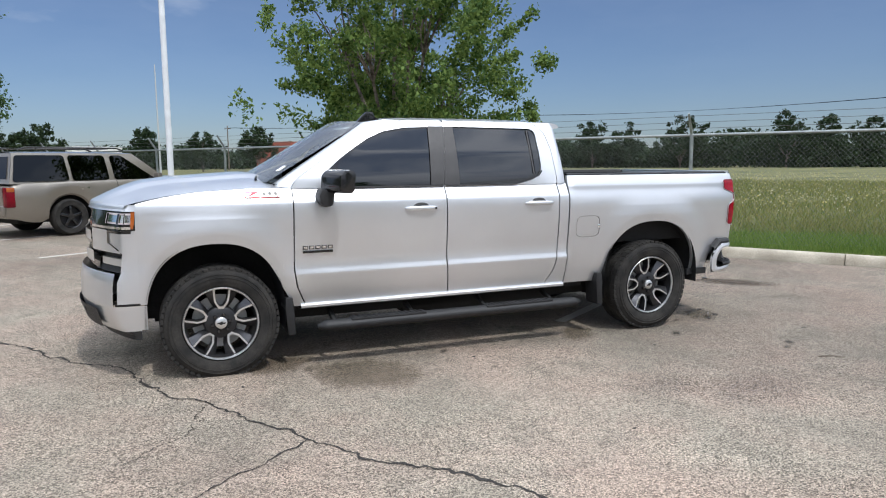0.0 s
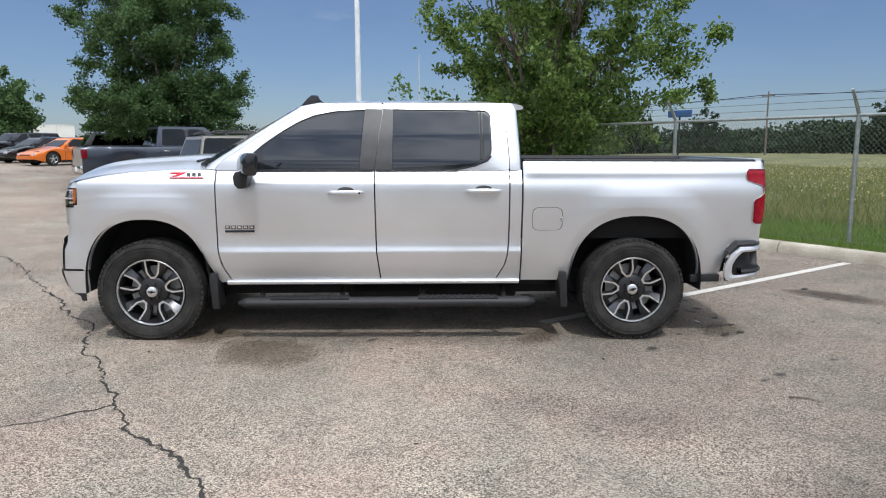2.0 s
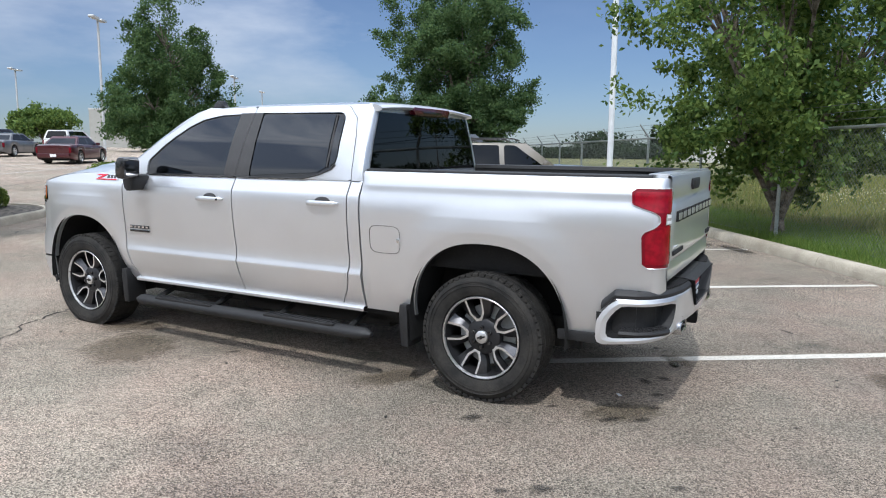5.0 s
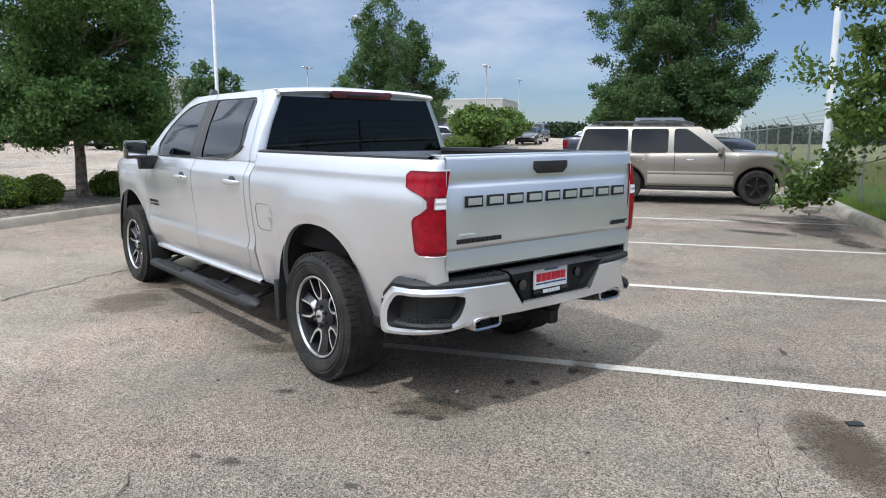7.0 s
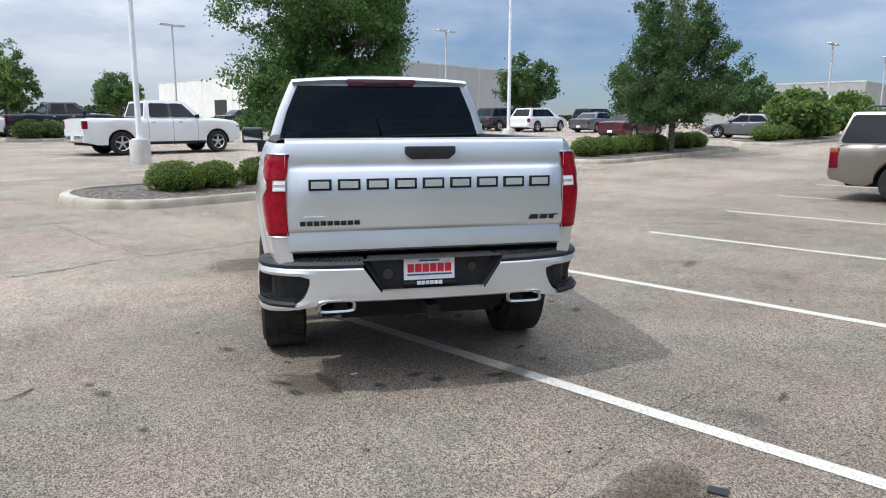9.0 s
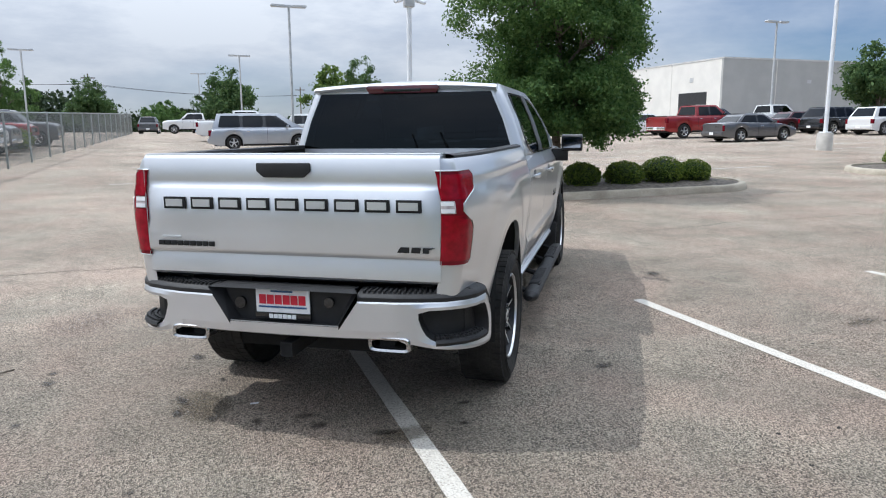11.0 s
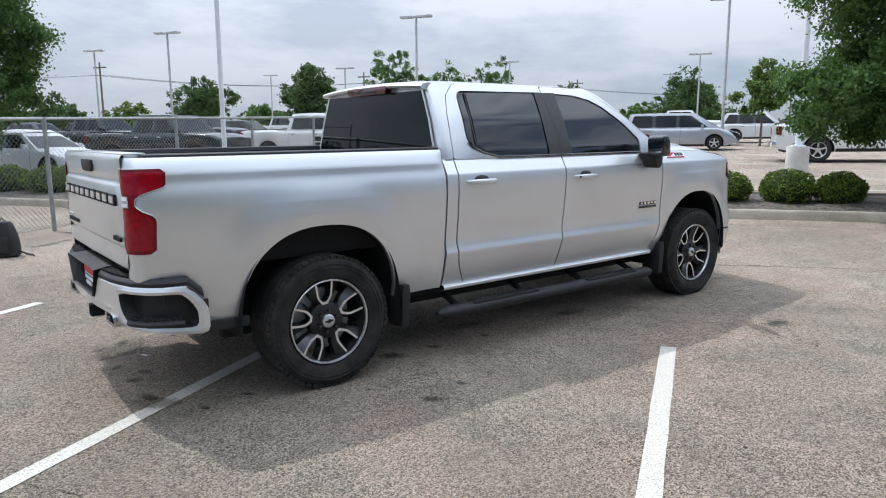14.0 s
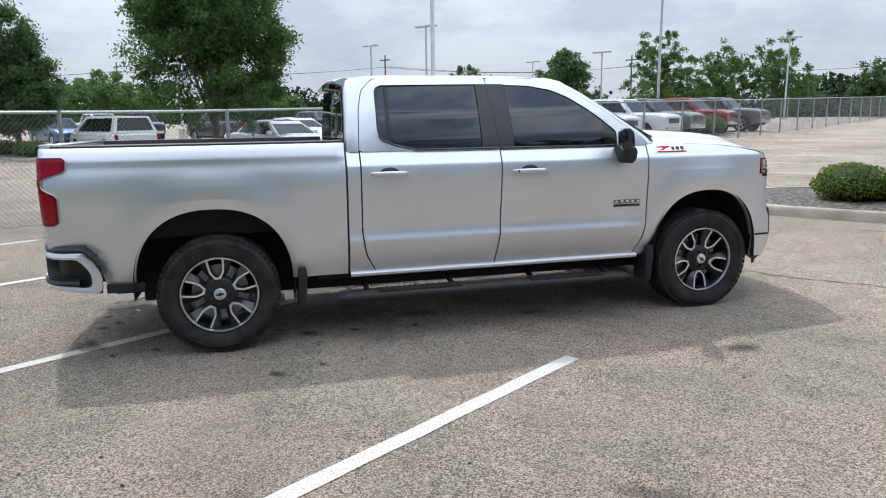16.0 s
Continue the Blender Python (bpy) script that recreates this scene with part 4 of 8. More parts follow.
        rows.append([(xo - 0.004, s * (gy(z) - 0.03), z), (xo, s * gy(z), z), (xo * 0.6 + xi * 0.4 + 0.012, s * (gy(z) * 0.6 + yi * 0.4 + 0.018), z + 0.006), (xi, s * yi, z + 0.012 - 0.030 * t)])
    part("windscreen_pillar", Geo().grid(rows), M_SILVER, TRUCK)

    # door handles
    for dd, hx, hz in ((d1, 0.365, 1.172), (d2, -0.685, 1.184)):
        y0 = s * side_y(hx, hz)
        # dark disc laid on for the shade inside the silver handle recess
        cup = Geo().lathe([(0.0, 0.004), (0.052, 0.003), (0.066, 0.0), (0.07, -0.006)], "y", 20, (0, 0, 0))
        part("handle_cup_shade", Geo().add(cup, Matrix.Translation((hx, y0, hz + 0.012)) @ Matrix.Diagonal((1.0, s, 0.46, 1))), M_SATIN, dd)
        bar = Geo()
        rows = []
        for k in range(15):
            t = k / 14
            x = hx - 0.135 + 0.27 * t
            bulge = math.sin(math.pi * t) ** 0.3 if 0 < t < 1 else 0.0
            r = 0.007 + 0.010 * bulge
            rows.append([(x, y0 + s * (0.006 + 0.030 * bulge + r * 0.7 * math.cos(a)), hz + r * 1.15 * math.sin(a)) for a in np.linspace(0, 2 * math.pi, 11)[:-1]])
        bar.grid(rows, True)
        bar.face(rows[0])
        bar.face(rows[-1])
        hb = part("handle", bar, M_SILVER, dd, "silver pull handle")
        if dd is d1:
            part("key_lock", Geo().lathe([(0.0, 0.002), (0.008, 0.002), (0.009, -0.004)], "y", 12, (hx - 0.105, y0 + s * 0.044, hz)), M_GLOSSBLK, hb)
    # fuel flap on one flank alone
    if s == 1:
        fx, fz = -1.18, 0.968
        rim = [(fx + 0.118 * math.copysign(abs(math.cos(a)) ** 0.45, math.cos(a)), fz + 0.092 * math.copysign(abs(math.sin(a)) ** 0.45, math.sin(a))) for a in np.linspace(0, 2 * math.pi, 41)[:-1]]
        flap = part("fuel_flap", Geo().ring([(p[0], side_y(*p) + 0.0035, p[1]) for p in rim], [(fx + (p[0] - fx) * 0.972, side_y(*p) + 0.001, fz + (p[1] - fz) * 0.965) for p in rim]), M_SATIN, TRUCK, "fuel flap seam")
        part("flap_pull", Geo().box(fx - 0.118, fx - 0.096, 0.985, 1.004, fz - 0.016, fz + 0.016, 0.006), M_CHROME, flap)

    # mirror
    mir = part("mirror", Geo().slab([(1.055, 1.33), (1.045, 1.44), (1.065, 1.472), (1.130, 1.472), (1.160, 1.43), (1.168, 1.345), (1.15, 1.31), (1.075, 1.305)], s * 1.05, s * 1.275, "y", 0.022), M_GLOSSBLK, TRUCK, "gloss black door mirror")
    for ob in (mir,):
        for q in ob.data.vertices:
            q.co.x -= 0.42 * (abs(q.co.y) - 1.05)
    part("mirror_foot", Geo().slab([(1.085, 1.215), (1.065, 1.33), (1.165, 1.335), (1.185, 1.29), (1.175, 1.235), (1.145, 1.205)], s * 0.945, s * 1.12, "y", 0.018), M_BLACKP, mir)
    part("mirror_glass", Geo().face([(1.040, s * 1.075, 1.34), (1.034, s * 1.075, 1.44), (0.960, s * 1.255, 1.445), (0.967, s * 1.255, 1.34)]), M_MIRROR, mir)

    # running board: oval tube with grip pads
    rows = []
    for x in list(np.linspace(1.20, 1.12, 5)) + list(np.linspace(1.0, -0.9, 14)) + list(np.linspace(-1.02, -1.09, 5)):
        e = min(1.0, max(0.35, min(1.20 - x, x + 1.09) / 0.09 + 0.35))
        rows.append([(x, s * (1.012 + 0.062 * e * math.cos(a)), 0.325 + 0.042 * e * math.sin(a)) for a in np.linspace(0, 2 * math.pi, 15)[:-1]])
    gb = Geo().grid(rows, True)
    gb.face(rows[0])
    gb.face(rows[-1])
    rb = part("running_board", gb, M_BLACKP, TRUCK, "black oval running board")
    for xa, xb in ((0.95, 0.35), (-0.18, -0.80)):
        pad = Geo().box(min(xa, xb), max(xa, xb), s * 1.012 - 0.046, s * 1.012 + 0.046, 0.352, 0.371, 0.006)
        for k in range(14):
            x = xa + (xb - xa) * (k + 0.7) / 14.4
            pad.box(x - 0.012, x + 0.012, s * 1.012 - 0.038, s * 1.012 + 0.038, 0.369, 0.376, 0.002)
        part("grip_pad", pad, M_BLACKP, rb)
    for x in (1.05, 0.42, -0.22, -0.86):
        part("bracket", Geo().tube([(x, s * 0.96, 0.325), (x, s * 0.75, 0.39)], 0.022, 6), M_DARK, rb)
    # mud flaps
    for x in (1.375, -1.335):
        part("mud_flap", Geo().slab([(x + 0.032, 0.27), (x + 0.052, 0.48), (x + 0.045, 0.55), (x - 0.005, 0.55), (x - 0.012, 0.48), (x - 0.022, 0.27)], s * 0.80, s * 0.985, "y", 0.008), M_BLACKP, TRUCK, "black mud flap")

    # badges, as plain raised shapes
    yb = side_y(1.17, 0.9)
    for k in range(5):
        x = 1.268 - 0.046 * k
        bl = part("badge_block", Geo().box(x - 0.019, x + 0.019, s * yb - 0.008, s * yb + 0.008, 0.896, 0.922, 0.002), M_SATIN, d1)
        part("block_face", Geo().box(x - 0.013, x + 0.013, s * (yb + 0.008) - 0.003, s * (yb + 0.008) + 0.003, 0.902, 0.917), M_CHROME, bl)
    part("badge_bar", Geo().box(1.065, 1.287, s * yb - 0.008, s * yb + 0.008, 0.868, 0.886, 0.003), M_GLOSSBLK, d1, "black badge bar")

    def wing_slab(outline, o0, o1):
        g = Geo()
        if s == -1:
            outline = [(3.12 - x, z) for x, z in outline]
        lo_p = [(x, s * (side_y(x, z) + o0), z) for x, z in outline]
        hi_p = [(x, s * (side_y(x, z) + o1), z) for x, z in outline]
        g.face(hi_p)
        return g.ring(lo_p, hi_p)

    wb = part("wing_badge", wing_slab([(1.70, 1.278), (1.675, 1.328), (1.44, 1.328), (1.42, 1.315), (1.43, 1.278)], -0.003, 0.007), M_CHROME, TRUCK, "red and chrome wing badge with dark bars")
    part("badge_stroke", wing_slab([(1.692, 1.314), (1.678, 1.324), (1.56, 1.324), (1.635, 1.294), (1.675, 1.294), (1.62, 1.314)], 0.006, 0.011), M_PLATE_R, wb)
    part("badge_stroke", wing_slab([(1.68, 1.281), (1.69, 1.288), (1.44, 1.288), (1.435, 1.281)], 0.006, 0.011), M_PLATE_R, wb)
    for x in (1.545, 1.505, 1.465):
        part("badge_stroke", wing_slab([(x + 0.012, 1.295), (x + 0.016, 1.32), (x - 0.010, 1.32), (x - 0.014, 1.295)], 0.006, 0.010), M_SATIN, wb)


# ---- nose: swept in plan, upright in profile ----
def nose_out(z):
    return interp(z, [0.36, 0.40, 0.50, 0.575, 0.60, 0.70, 0.76, 0.79, 0.81, 0.95, 1.10, 1.19, 1.215, 1.24], [-0.06, 0.012, 0.045, 0.06, 0.06, 0.055, 0.05, 0.035, 0.0, 0.0, 0.0, -0.02, -0.03, -0.055])


def nose_line(y):
    return 2.74 - 0.295 * y * y


def nose_at(q, z, s=1, o=0.0):
    """q: 0 where the wing ends, 0.25 past the corner, 1 at the middle of the nose."""
    yw = side_y(NOSE, min(z, 1.24))
    k = nose_out(z) + o
    ye = 0.93 - (0.965 - yw) * 0.5
    xe = nose_line(ye) + k
    if q < 0.25:
        t = q / 0.25
        b0, b1, b2 = (1 - t) ** 2, 2 * t * (1 - t), t * t
        ym = yw - 0.004
        return (b0 * NOSE + b1 * (NOSE + (xe - NOSE) * 0.72) + b2 * xe, s * (b0 * yw + b1 * ym + b2 * ye + o * (1 - t)), z)
    y = ye * (1 - (q - 0.25) / 0.75)
    return (nose_line(y) + k, s * y, z)


def nose_band(s, q0, q1, zs, o=0.0, n=18):
    return Geo().grid([[nose_at(q0 + (q1 - q0) * t, z, s, o) for z in zs] for t in np.linspace(0, 1, n)])


QL = 0.52
for s in (1, -1):
    upper = nose_band(s, 0.0, 0.62, (0.925, 0.96, 1.02, 1.075)).grid([[nose_at(q, z, s) for z in (0.80, 0.86, 0.925)] for q in np.linspace(0, 0.21, 9)]).grid([[nose_at(0.21, z, s, o) for o in (0.0, -0.05)] for z in (0.80, 0.925)]).grid([[nose_at(q, 0.925, s, o) for o in (0.0, -0.05)] for q in np.linspace(0.21, 0.62, 10)]).grid([[nose_at(q, z, s) for z in (1.205, 1.22, 1.238, 1.25)] for q in np.linspace(0, 1, 22)])
    upper.grid([[nose_at(q, z, s) for z in (1.075, 1.14, 1.205)] for q in np.linspace(0, 0.035, 3)])
    upper.grid([[nose_at(q, z, s) for z in (0.585, 0.66, 0.73, 0.80)] for q in np.linspace(0, 0.20, 9)])
    part("front_fascia", upper, M_SILVER, TRUCK)
    part("bumper_vent", nose_band(s, 0.20, 0.26, (0.585, 0.66, 0.74, 0.80), -0.03, 5).grid([[nose_at(0.20, z, s, o) for o in (0.0, -0.03)] for z in (0.585, 0.68, 0.80)]).grid([[nose_at(q, z, s, -0.012) for z in (0.568, 0.59)] for q in np.linspace(0, 0.26, 9)]), M_BLACKP, TRUCK, "black bumper vent")
    part("side_intake", nose_band(s, 0.205, 0.62, (0.79, 0.86, 0.93), -0.048, 12), M_BLACKP, TRUCK, "black side intake")
    part("intake_bar", nose_band(s, 0.24, 0.50, (0.835, 0.845, 0.875, 0.885), -0.018, 10).grid([[nose_at(q, 0.885, s, o) for o in (-0.018, -0.045)] for q in np.linspace(0.24, 0.50, 8)]), M_SILVER, TRUCK)
    lamp = part("headlight", nose_band(s, 0.035, 0.40, (1.122, 1.16, 1.194), 0.004, 14), M_CLEAR, TRUCK, "clear headlight lens")
    for qa in (0.06, 0.17, 0.28):
        part("lamp_cell", nose_band(s, qa, qa + 0.085, (1.134, 1.158, 1.182), 0.0065, 5), M_CHROME, lamp)
        part("cell_shade", nose_band(s, qa + 0.09, qa + 0.108, (1.124, 1.158, 1.192), 0.007, 3), M_GLOSSBLK, lamp)
    part("headlight_housing", nose_band(s, 0.01, QL + 0.14, (1.078, 1.14, 1.206), 0.001, 14), M_GLOSSBLK, TRUCK)
    part("marker_lens", Geo().grid([[nose_at(q, z, s, 0.006) for z, q in ((z, q0 + (0.062 - q0) * t) for z, q0 in ((1.09, 0.03), (1.13, 0.02), (1.17, 0.012), (1.202, 0.008)))] for t in np.linspace(0, 1, 5)]), M_AMBER, TRUCK, "amber side marker")
    part("drl_strip", nose_band(s, 0.06, QL + 0.06, (1.088, 1.104), 0.008, 10), M_CHROME, TRUCK)
    part("tow_hook", Geo().tube([(2.64, s * 0.42, 0.52), (2.745, s * 0.42, 0.49), (2.745, s * 0.36, 0.45), (2.64, s * 0.36, 0.45)], 0.018, 6), M_DARK, TRUCK)
# black step under the lamp, silver bar across the grille, skid lip below
for s in (1, -1):
    part("lamp_trim", nose_band(s, 0.06, 0.38, (1.058, 1.076), 0.003, 12).grid([[nose_at(q, z, s, 0.003) for z in (0.985, 1.02, 1.060)] for q in (0.355, 0.368, 0.38)]).grid([[nose_at(q + (0.99 - z) * -2.4, z, s, 0.003) for z in (0.925, 0.955, 0.988)] for q in (0.355, 0.368, 0.38)]), M_GLOSSBLK, TRUCK)
    part("grille_side_bar", nose_band(s, 0.64, 1.0, (0.985, 1.0, 1.04, 1.055), 0.004, 12), M_SILVER, TRUCK)
    part("grille_side_bar", nose_band(s, 0.60, 0.86, (0.835, 0.85, 0.90, 0.915), 0.004, 10), M_SILVER, TRUCK)
    part("skid_lip", nose_band(s, 0.42, 1.0, (0.40, 0.45, 0.50, 0.535), 0.022, 14), M_BLACKP, TRUCK, "black skid lip")
fb = Geo()
for s in (1, -1):
    fb.grid([[nose_at(q, z, s) for z in (0.392, 0.42, 0.455, 0.475, 0.50, 0.54, 0.568)] for q in np.linspace(0, 1, 24)])
    fb.grid([[(x, s * side_y(x, z), z) for z in (0.40, 0.44, 0.50, 0.54, 0.568)] for x in np.linspace(2.346, NOSE, 4)])
    fb.grid([[nose_at(q, z, s) for z in (0.568, 0.62, 0.70, 0.775, 0.79)] for q in np.linspace(0.26, 1, 18)])
part("front_bumper", fb, M_SILVER, TRUCK, "silver front bumper")
for nm, zs, o, q0, m, lb in (("grille", (0.80, 0.90, 1.0, 1.1, 1.205), -0.03, 0.55, M_GLOSSBLK, "gloss black grille"), ("lower_valance", (0.33, 0.36, 0.396), -0.004, 0.0, M_BLACKP, "black lower valance")):
    gg = Geo()
    for s in (1, -1):
        gg.grid([[nose_at(q, z, s, o) for z in zs] for q in np.linspace(q0, 1, 16)])
    part(nm, gg, m, TRUCK, lb)
for z in (0.87, 0.95, 1.03):
    gg = Geo()
    for s in (1, -1):
        gg.grid([[nose_at(q, zz, s, -0.008) for zz in (z, z + 0.024)] for q in np.linspace(0.58, 1, 12)])
    part("grille_bar", gg, M_GLOSSBLK, TRUCK)

# hood with a raised centre
rows = []
for q in np.linspace(0, 1, 30):
    row = []
    xe = 1.36 + (2.40 - 1.36) * q
    ze = hood_edge(xe)
    ye = side_y(min(xe, NOSE), min(ze, 1.338)) - 0.002 - 0.03 * smoothstep(2.3, 2.42, xe)
    for t in np.linspace(-1, 1, 31):
        y = t * ye
        x = 1.36 + (nose_line(y) + nose_out(1.24) - 1.36) * q
        crown = 0.088 * (1 - abs(t) ** 2.4) * interp(q, [0, 0.15, 0.75, 1], [0.55, 1.0, 0.8, 0.10])
        dome = 0.02 * smoothstep(0.56, 0.44, abs(t)) * interp(q, [0, 0.12, 0.85, 1], [0.4, 1, 0.9, 0.0]) if abs(t) < 0.56 else 0.0
        row.append((x, y, ze + 0.001 + crown + dome))
    rows.append(row)
hood_lip = [[(p[0] + dx, p[1], p[2] - dz) for p in rows[-1]] for dx, dz in ((0.012, 0.007), (0.020, 0.022), (0.023, 0.045), (0.010, 0.05))]
part("hood", Geo().grid(rows + hood_lip), M_SILVER, TRUCK, "silver hood with a raised centre")
part("cowl", Geo().grid([[(1.46 + 0.12 * (1 - (y / 0.8) ** 2) + dx, y, 1.362 + 0.03 * (1 - (y / 0.8) ** 2) + dz) for y in np.linspace(-0.84, 0.84, 11)] for dx, dz in ((-0.08, 0.0), (0.0, 0.012), (0.03, -0.06))]), M_BLACKP, TRUCK)
for y0 in (0.55, -0.1):
    part("wiper", Geo().tube([(1.56, y0 + 0.12, 1.40), (1.50, y0 - 0.25, 1.425)], 0.01, 5), M_BLACKP, TRUCK)

# windscreen, roof, rear window
rows = []
for t in np.linspace(0, 1, 8):
    rows.append([(1.50 + 0.10 * (1 - k * k) - (0.77 + 0.02 * (1 - k * k)) * t, k * (0.80 - 0.135 * t), 1.372 + 0.448 * t + 0.03 * (1 - k * k) * t + 0.012) for k in np.linspace(-1, 1, 13)])
part("windscreen", Geo().grid(rows), M_WIND, TRUCK, "clear windscreen")
part("inspection_sticker", Geo().face([(1.395, 0.70, 1.46), (1.33, 0.69, 1.50), (1.345, 0.62, 1.50), (1.41, 0.63, 1.46)]), M_PLATE_W, TRUCK)
rows = []
for x in [0.745, 0.70, 0.60, 0.52, 0.40, 0.2, 0.0, -0.2, -0.4, -0.6, -0.75, -0.86, -0.92, -0.95]:
    ze = interp(x, [-0.95, -0.85, -0.7, 0.35, 0.45, 0.55, 0.65, 0.75], [1.838, 1.848, 1.852, 1.852, 1.850, 1.845, 1.837, 1.824])
    ye = interp(x, [-0.95, -0.85, 0.42, 0.6, 0.75], [0.728, 0.733, 0.733, 0.71, 0.668])
    row = []
    for k in np.linspace(-1, 1, 23):
        row.append((x, k * ye, ze + 0.050 * (1 - abs(k) ** 2.4) * interp(x, [-0.95, -0.7, 0.3, 0.75], [0.5, 1, 1, 0.55])))
    rows.append(row)
part("roof", Geo().grid(rows), M_SILVER, TRUCK)
sp = []
for k in np.linspace(-1, 1, 17):
    up = 0.026 * (1 - abs(k) ** 2.4)
    back = 0.0
    sp.append([(x + back, k * 0.735, z + up) for x, z in ((-0.90, 1.846), (-0.95, 1.850), (-0.995, 1.838), (-1.012, 1.824), (-1.005, 1.808), (-0.955, 1.800))])
part("roof_spoiler", Geo().grid(sp).face(sp[0]).face(sp[-1]), M_SILVER, TRUCK)
part("high_brake_light", Geo().slab([(-0.27, 1.795), (-0.30, 1.835), (-0.28, 1.852), (0.28, 1.852), (0.30, 1.835), (0.27, 1.795)], -1.0145, -0.96, "x", 0.006), M_DKRED, TRUCK, "dark red high brake light")
part("brake_light_lens", Geo().box(-1.018, -1.012, -0.15, 0.15, 1.808, 1.828, 0.002), M_GLOSSBLK, TRUCK)
part("roof_fin", Geo().slab([(0.775, 1.81), (0.565, 1.82), (0.57, 1.868), (0.605, 1.878), (0.615, 1.92), (0.665, 1.922), (0.70, 1.895)], 0.515, 0.565, "y", 0.008), M_GLOSSBLK, TRUCK, "black roof aerial fin")


def back_point(z, f):
    """The cab's back at height z, f of the way out to the corner pillar."""
    return (interp(z, [1.338, 1.80, 1.852], [-0.978, -0.955, -0.94]) - 0.006 - 0.006 * (1 - f), f * (gy(z) - 0.058), z)


zs = (1.36, 1.385, 1.40, 1.50, 1.60, 1.70, 1.79, 1.815, 1.845)
fr = Geo()
for s in (1, -1):
    fr.grid([[back_point(z, s * f)[:1] + (back_point(z, f)[1] * s, z) for z in zs] for f in (1.0, 0.985, 0.972)])
fr.grid([[(back_point(z, abs(f))[0], back_point(z, f)[1], z) for z in (1.79, 1.815, 1.845)] for f in np.linspace(-0.98, 0.98, 9)])
fr.grid([[(back_point(z, abs(f))[0], back_point(z, f)[1], z) for z in (1.30, 1.36, 1.40)] for f in np.linspace(-1, 1, 9)])
part("rear_window_frame", fr, M_SILVER, TRUCK)
part("rear_window", Geo().grid([[(back_point(z, abs(f))[0] - 0.004, back_point(z, f)[1], z) for z in (1.395, 1.5, 1.6, 1.7, 1.80)] for f in np.linspace(-0.982, 0.982, 13)]), M_GLASS, TRUCK, "dark tinted rear window")
part("cab_back", Geo().box(-0.975, -0.95, -0.90, 0.90, 0.5, 1.37), M_SILVER, TRUCK)

# cabin: floor, seats, dashboard, wheel
part("cabin_floor", Geo().box(-0.94, 1.30, -0.85, 0.85, 0.48, 0.56), M_CABIN, TRUCK)
part("dashboard", Geo().slab([(1.50, 1.0), (1.50, 1.36), (1.20, 1.37), (1.05, 1.25), (1.08, 0.95)], -0.80, 0.80, "y", 0.03), M_CABIN, TRUCK)
for x in (0.30, -0.68):
    for y in (0.40, -0.40):
        seat = part("seat", Geo().box(x - 0.02, x + 0.5, y - 0.26, y + 0.26, 0.62, 0.86, 0.05), M_CABIN, TRUCK, "black leather seat")
        part("backrest", Geo().slab([(x - 0.02, 0.8), (x + 0.12, 0.82), (x - 0.02, 1.44), (x - 0.14, 1.42)], y - 0.25, y + 0.25, "y", 0.04), M_CABIN, seat)
        part("headrest", Geo().slab([(x - 0.13, 1.45), (x - 0.03, 1.46), (x - 0.06, 1.62), (x - 0.15, 1.62)], y - 0.13, y + 0.13, "y", 0.03), M_CABIN, seat)
part("steering_wheel", Geo().lathe([(0.18 + 0.014 * math.cos(a), 0.014 * math.sin(a)) for a in np.linspace(0, 2 * math.pi, 9)], "z", 24).add(Geo(), Matrix()), M_CABIN, TRUCK).matrix_basis = pose(0.98, 0.40, 1.22, 0, -65, 0)

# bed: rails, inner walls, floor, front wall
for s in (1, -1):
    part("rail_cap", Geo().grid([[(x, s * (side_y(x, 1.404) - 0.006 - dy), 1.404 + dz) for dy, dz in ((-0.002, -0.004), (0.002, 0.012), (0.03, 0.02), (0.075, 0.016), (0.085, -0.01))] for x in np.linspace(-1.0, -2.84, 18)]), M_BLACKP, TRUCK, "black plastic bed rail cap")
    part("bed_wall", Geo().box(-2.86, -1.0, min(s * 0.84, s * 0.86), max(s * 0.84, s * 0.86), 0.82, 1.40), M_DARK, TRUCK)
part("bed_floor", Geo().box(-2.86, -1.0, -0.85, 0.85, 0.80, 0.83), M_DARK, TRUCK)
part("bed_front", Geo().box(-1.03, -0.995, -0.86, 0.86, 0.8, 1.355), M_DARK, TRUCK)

# tailgate, pressed with a broad step
prof = [(1.424, -2.945), (1.418, -2.968), (1.40, -2.979), (1.30, -2.974), (1.285, -2.973), (1.268, -2.980), (1.255, -2.990), (1.10, -2.986), (1.04, -2.984), (0.962, -2.986), (0.948, -2.984), (0.935, -2.970), (0.923, -2.971), (0.89, -2.978), (0.835, -2.978), (0.822, -2.965)]
rows = []
for z, x in prof:
    row = []
    for t in np.linspace(-1, 1, 33):
        y = t * 0.742
        k = smoothstep(0.99, 0.93, abs(t)) if 1.09 < z < 1.27 else 1.0
        row.append((interp(k, [0, 1], [-2.972, x]) - 0.006 * (1 - t * t), y, z))
    rows.append(row)
gate = part("tailgate", Geo().grid(rows), M_SILVER, TRUCK, "silver pressed tailgate")
part("gate_edge", Geo().box(-2.955, -2.86, -0.742, 0.742, 0.83, 1.418, 0.004), M_SILVER, gate)
part("gate_cap", Geo().box(-2.962, -2.85, -0.74, 0.74, 1.416, 1.428, 0.005), M_SILVER, gate)
part("gate_handle", Geo().slab([(0.135, 1.385), (-0.135, 1.385), (-0.135, 1.345), (-0.10, 1.315), (0.10, 1.315), (0.135, 1.345)], -2.996, -2.96, "x", 0.008), M_BLACKP, gate, "black tailgate handle")
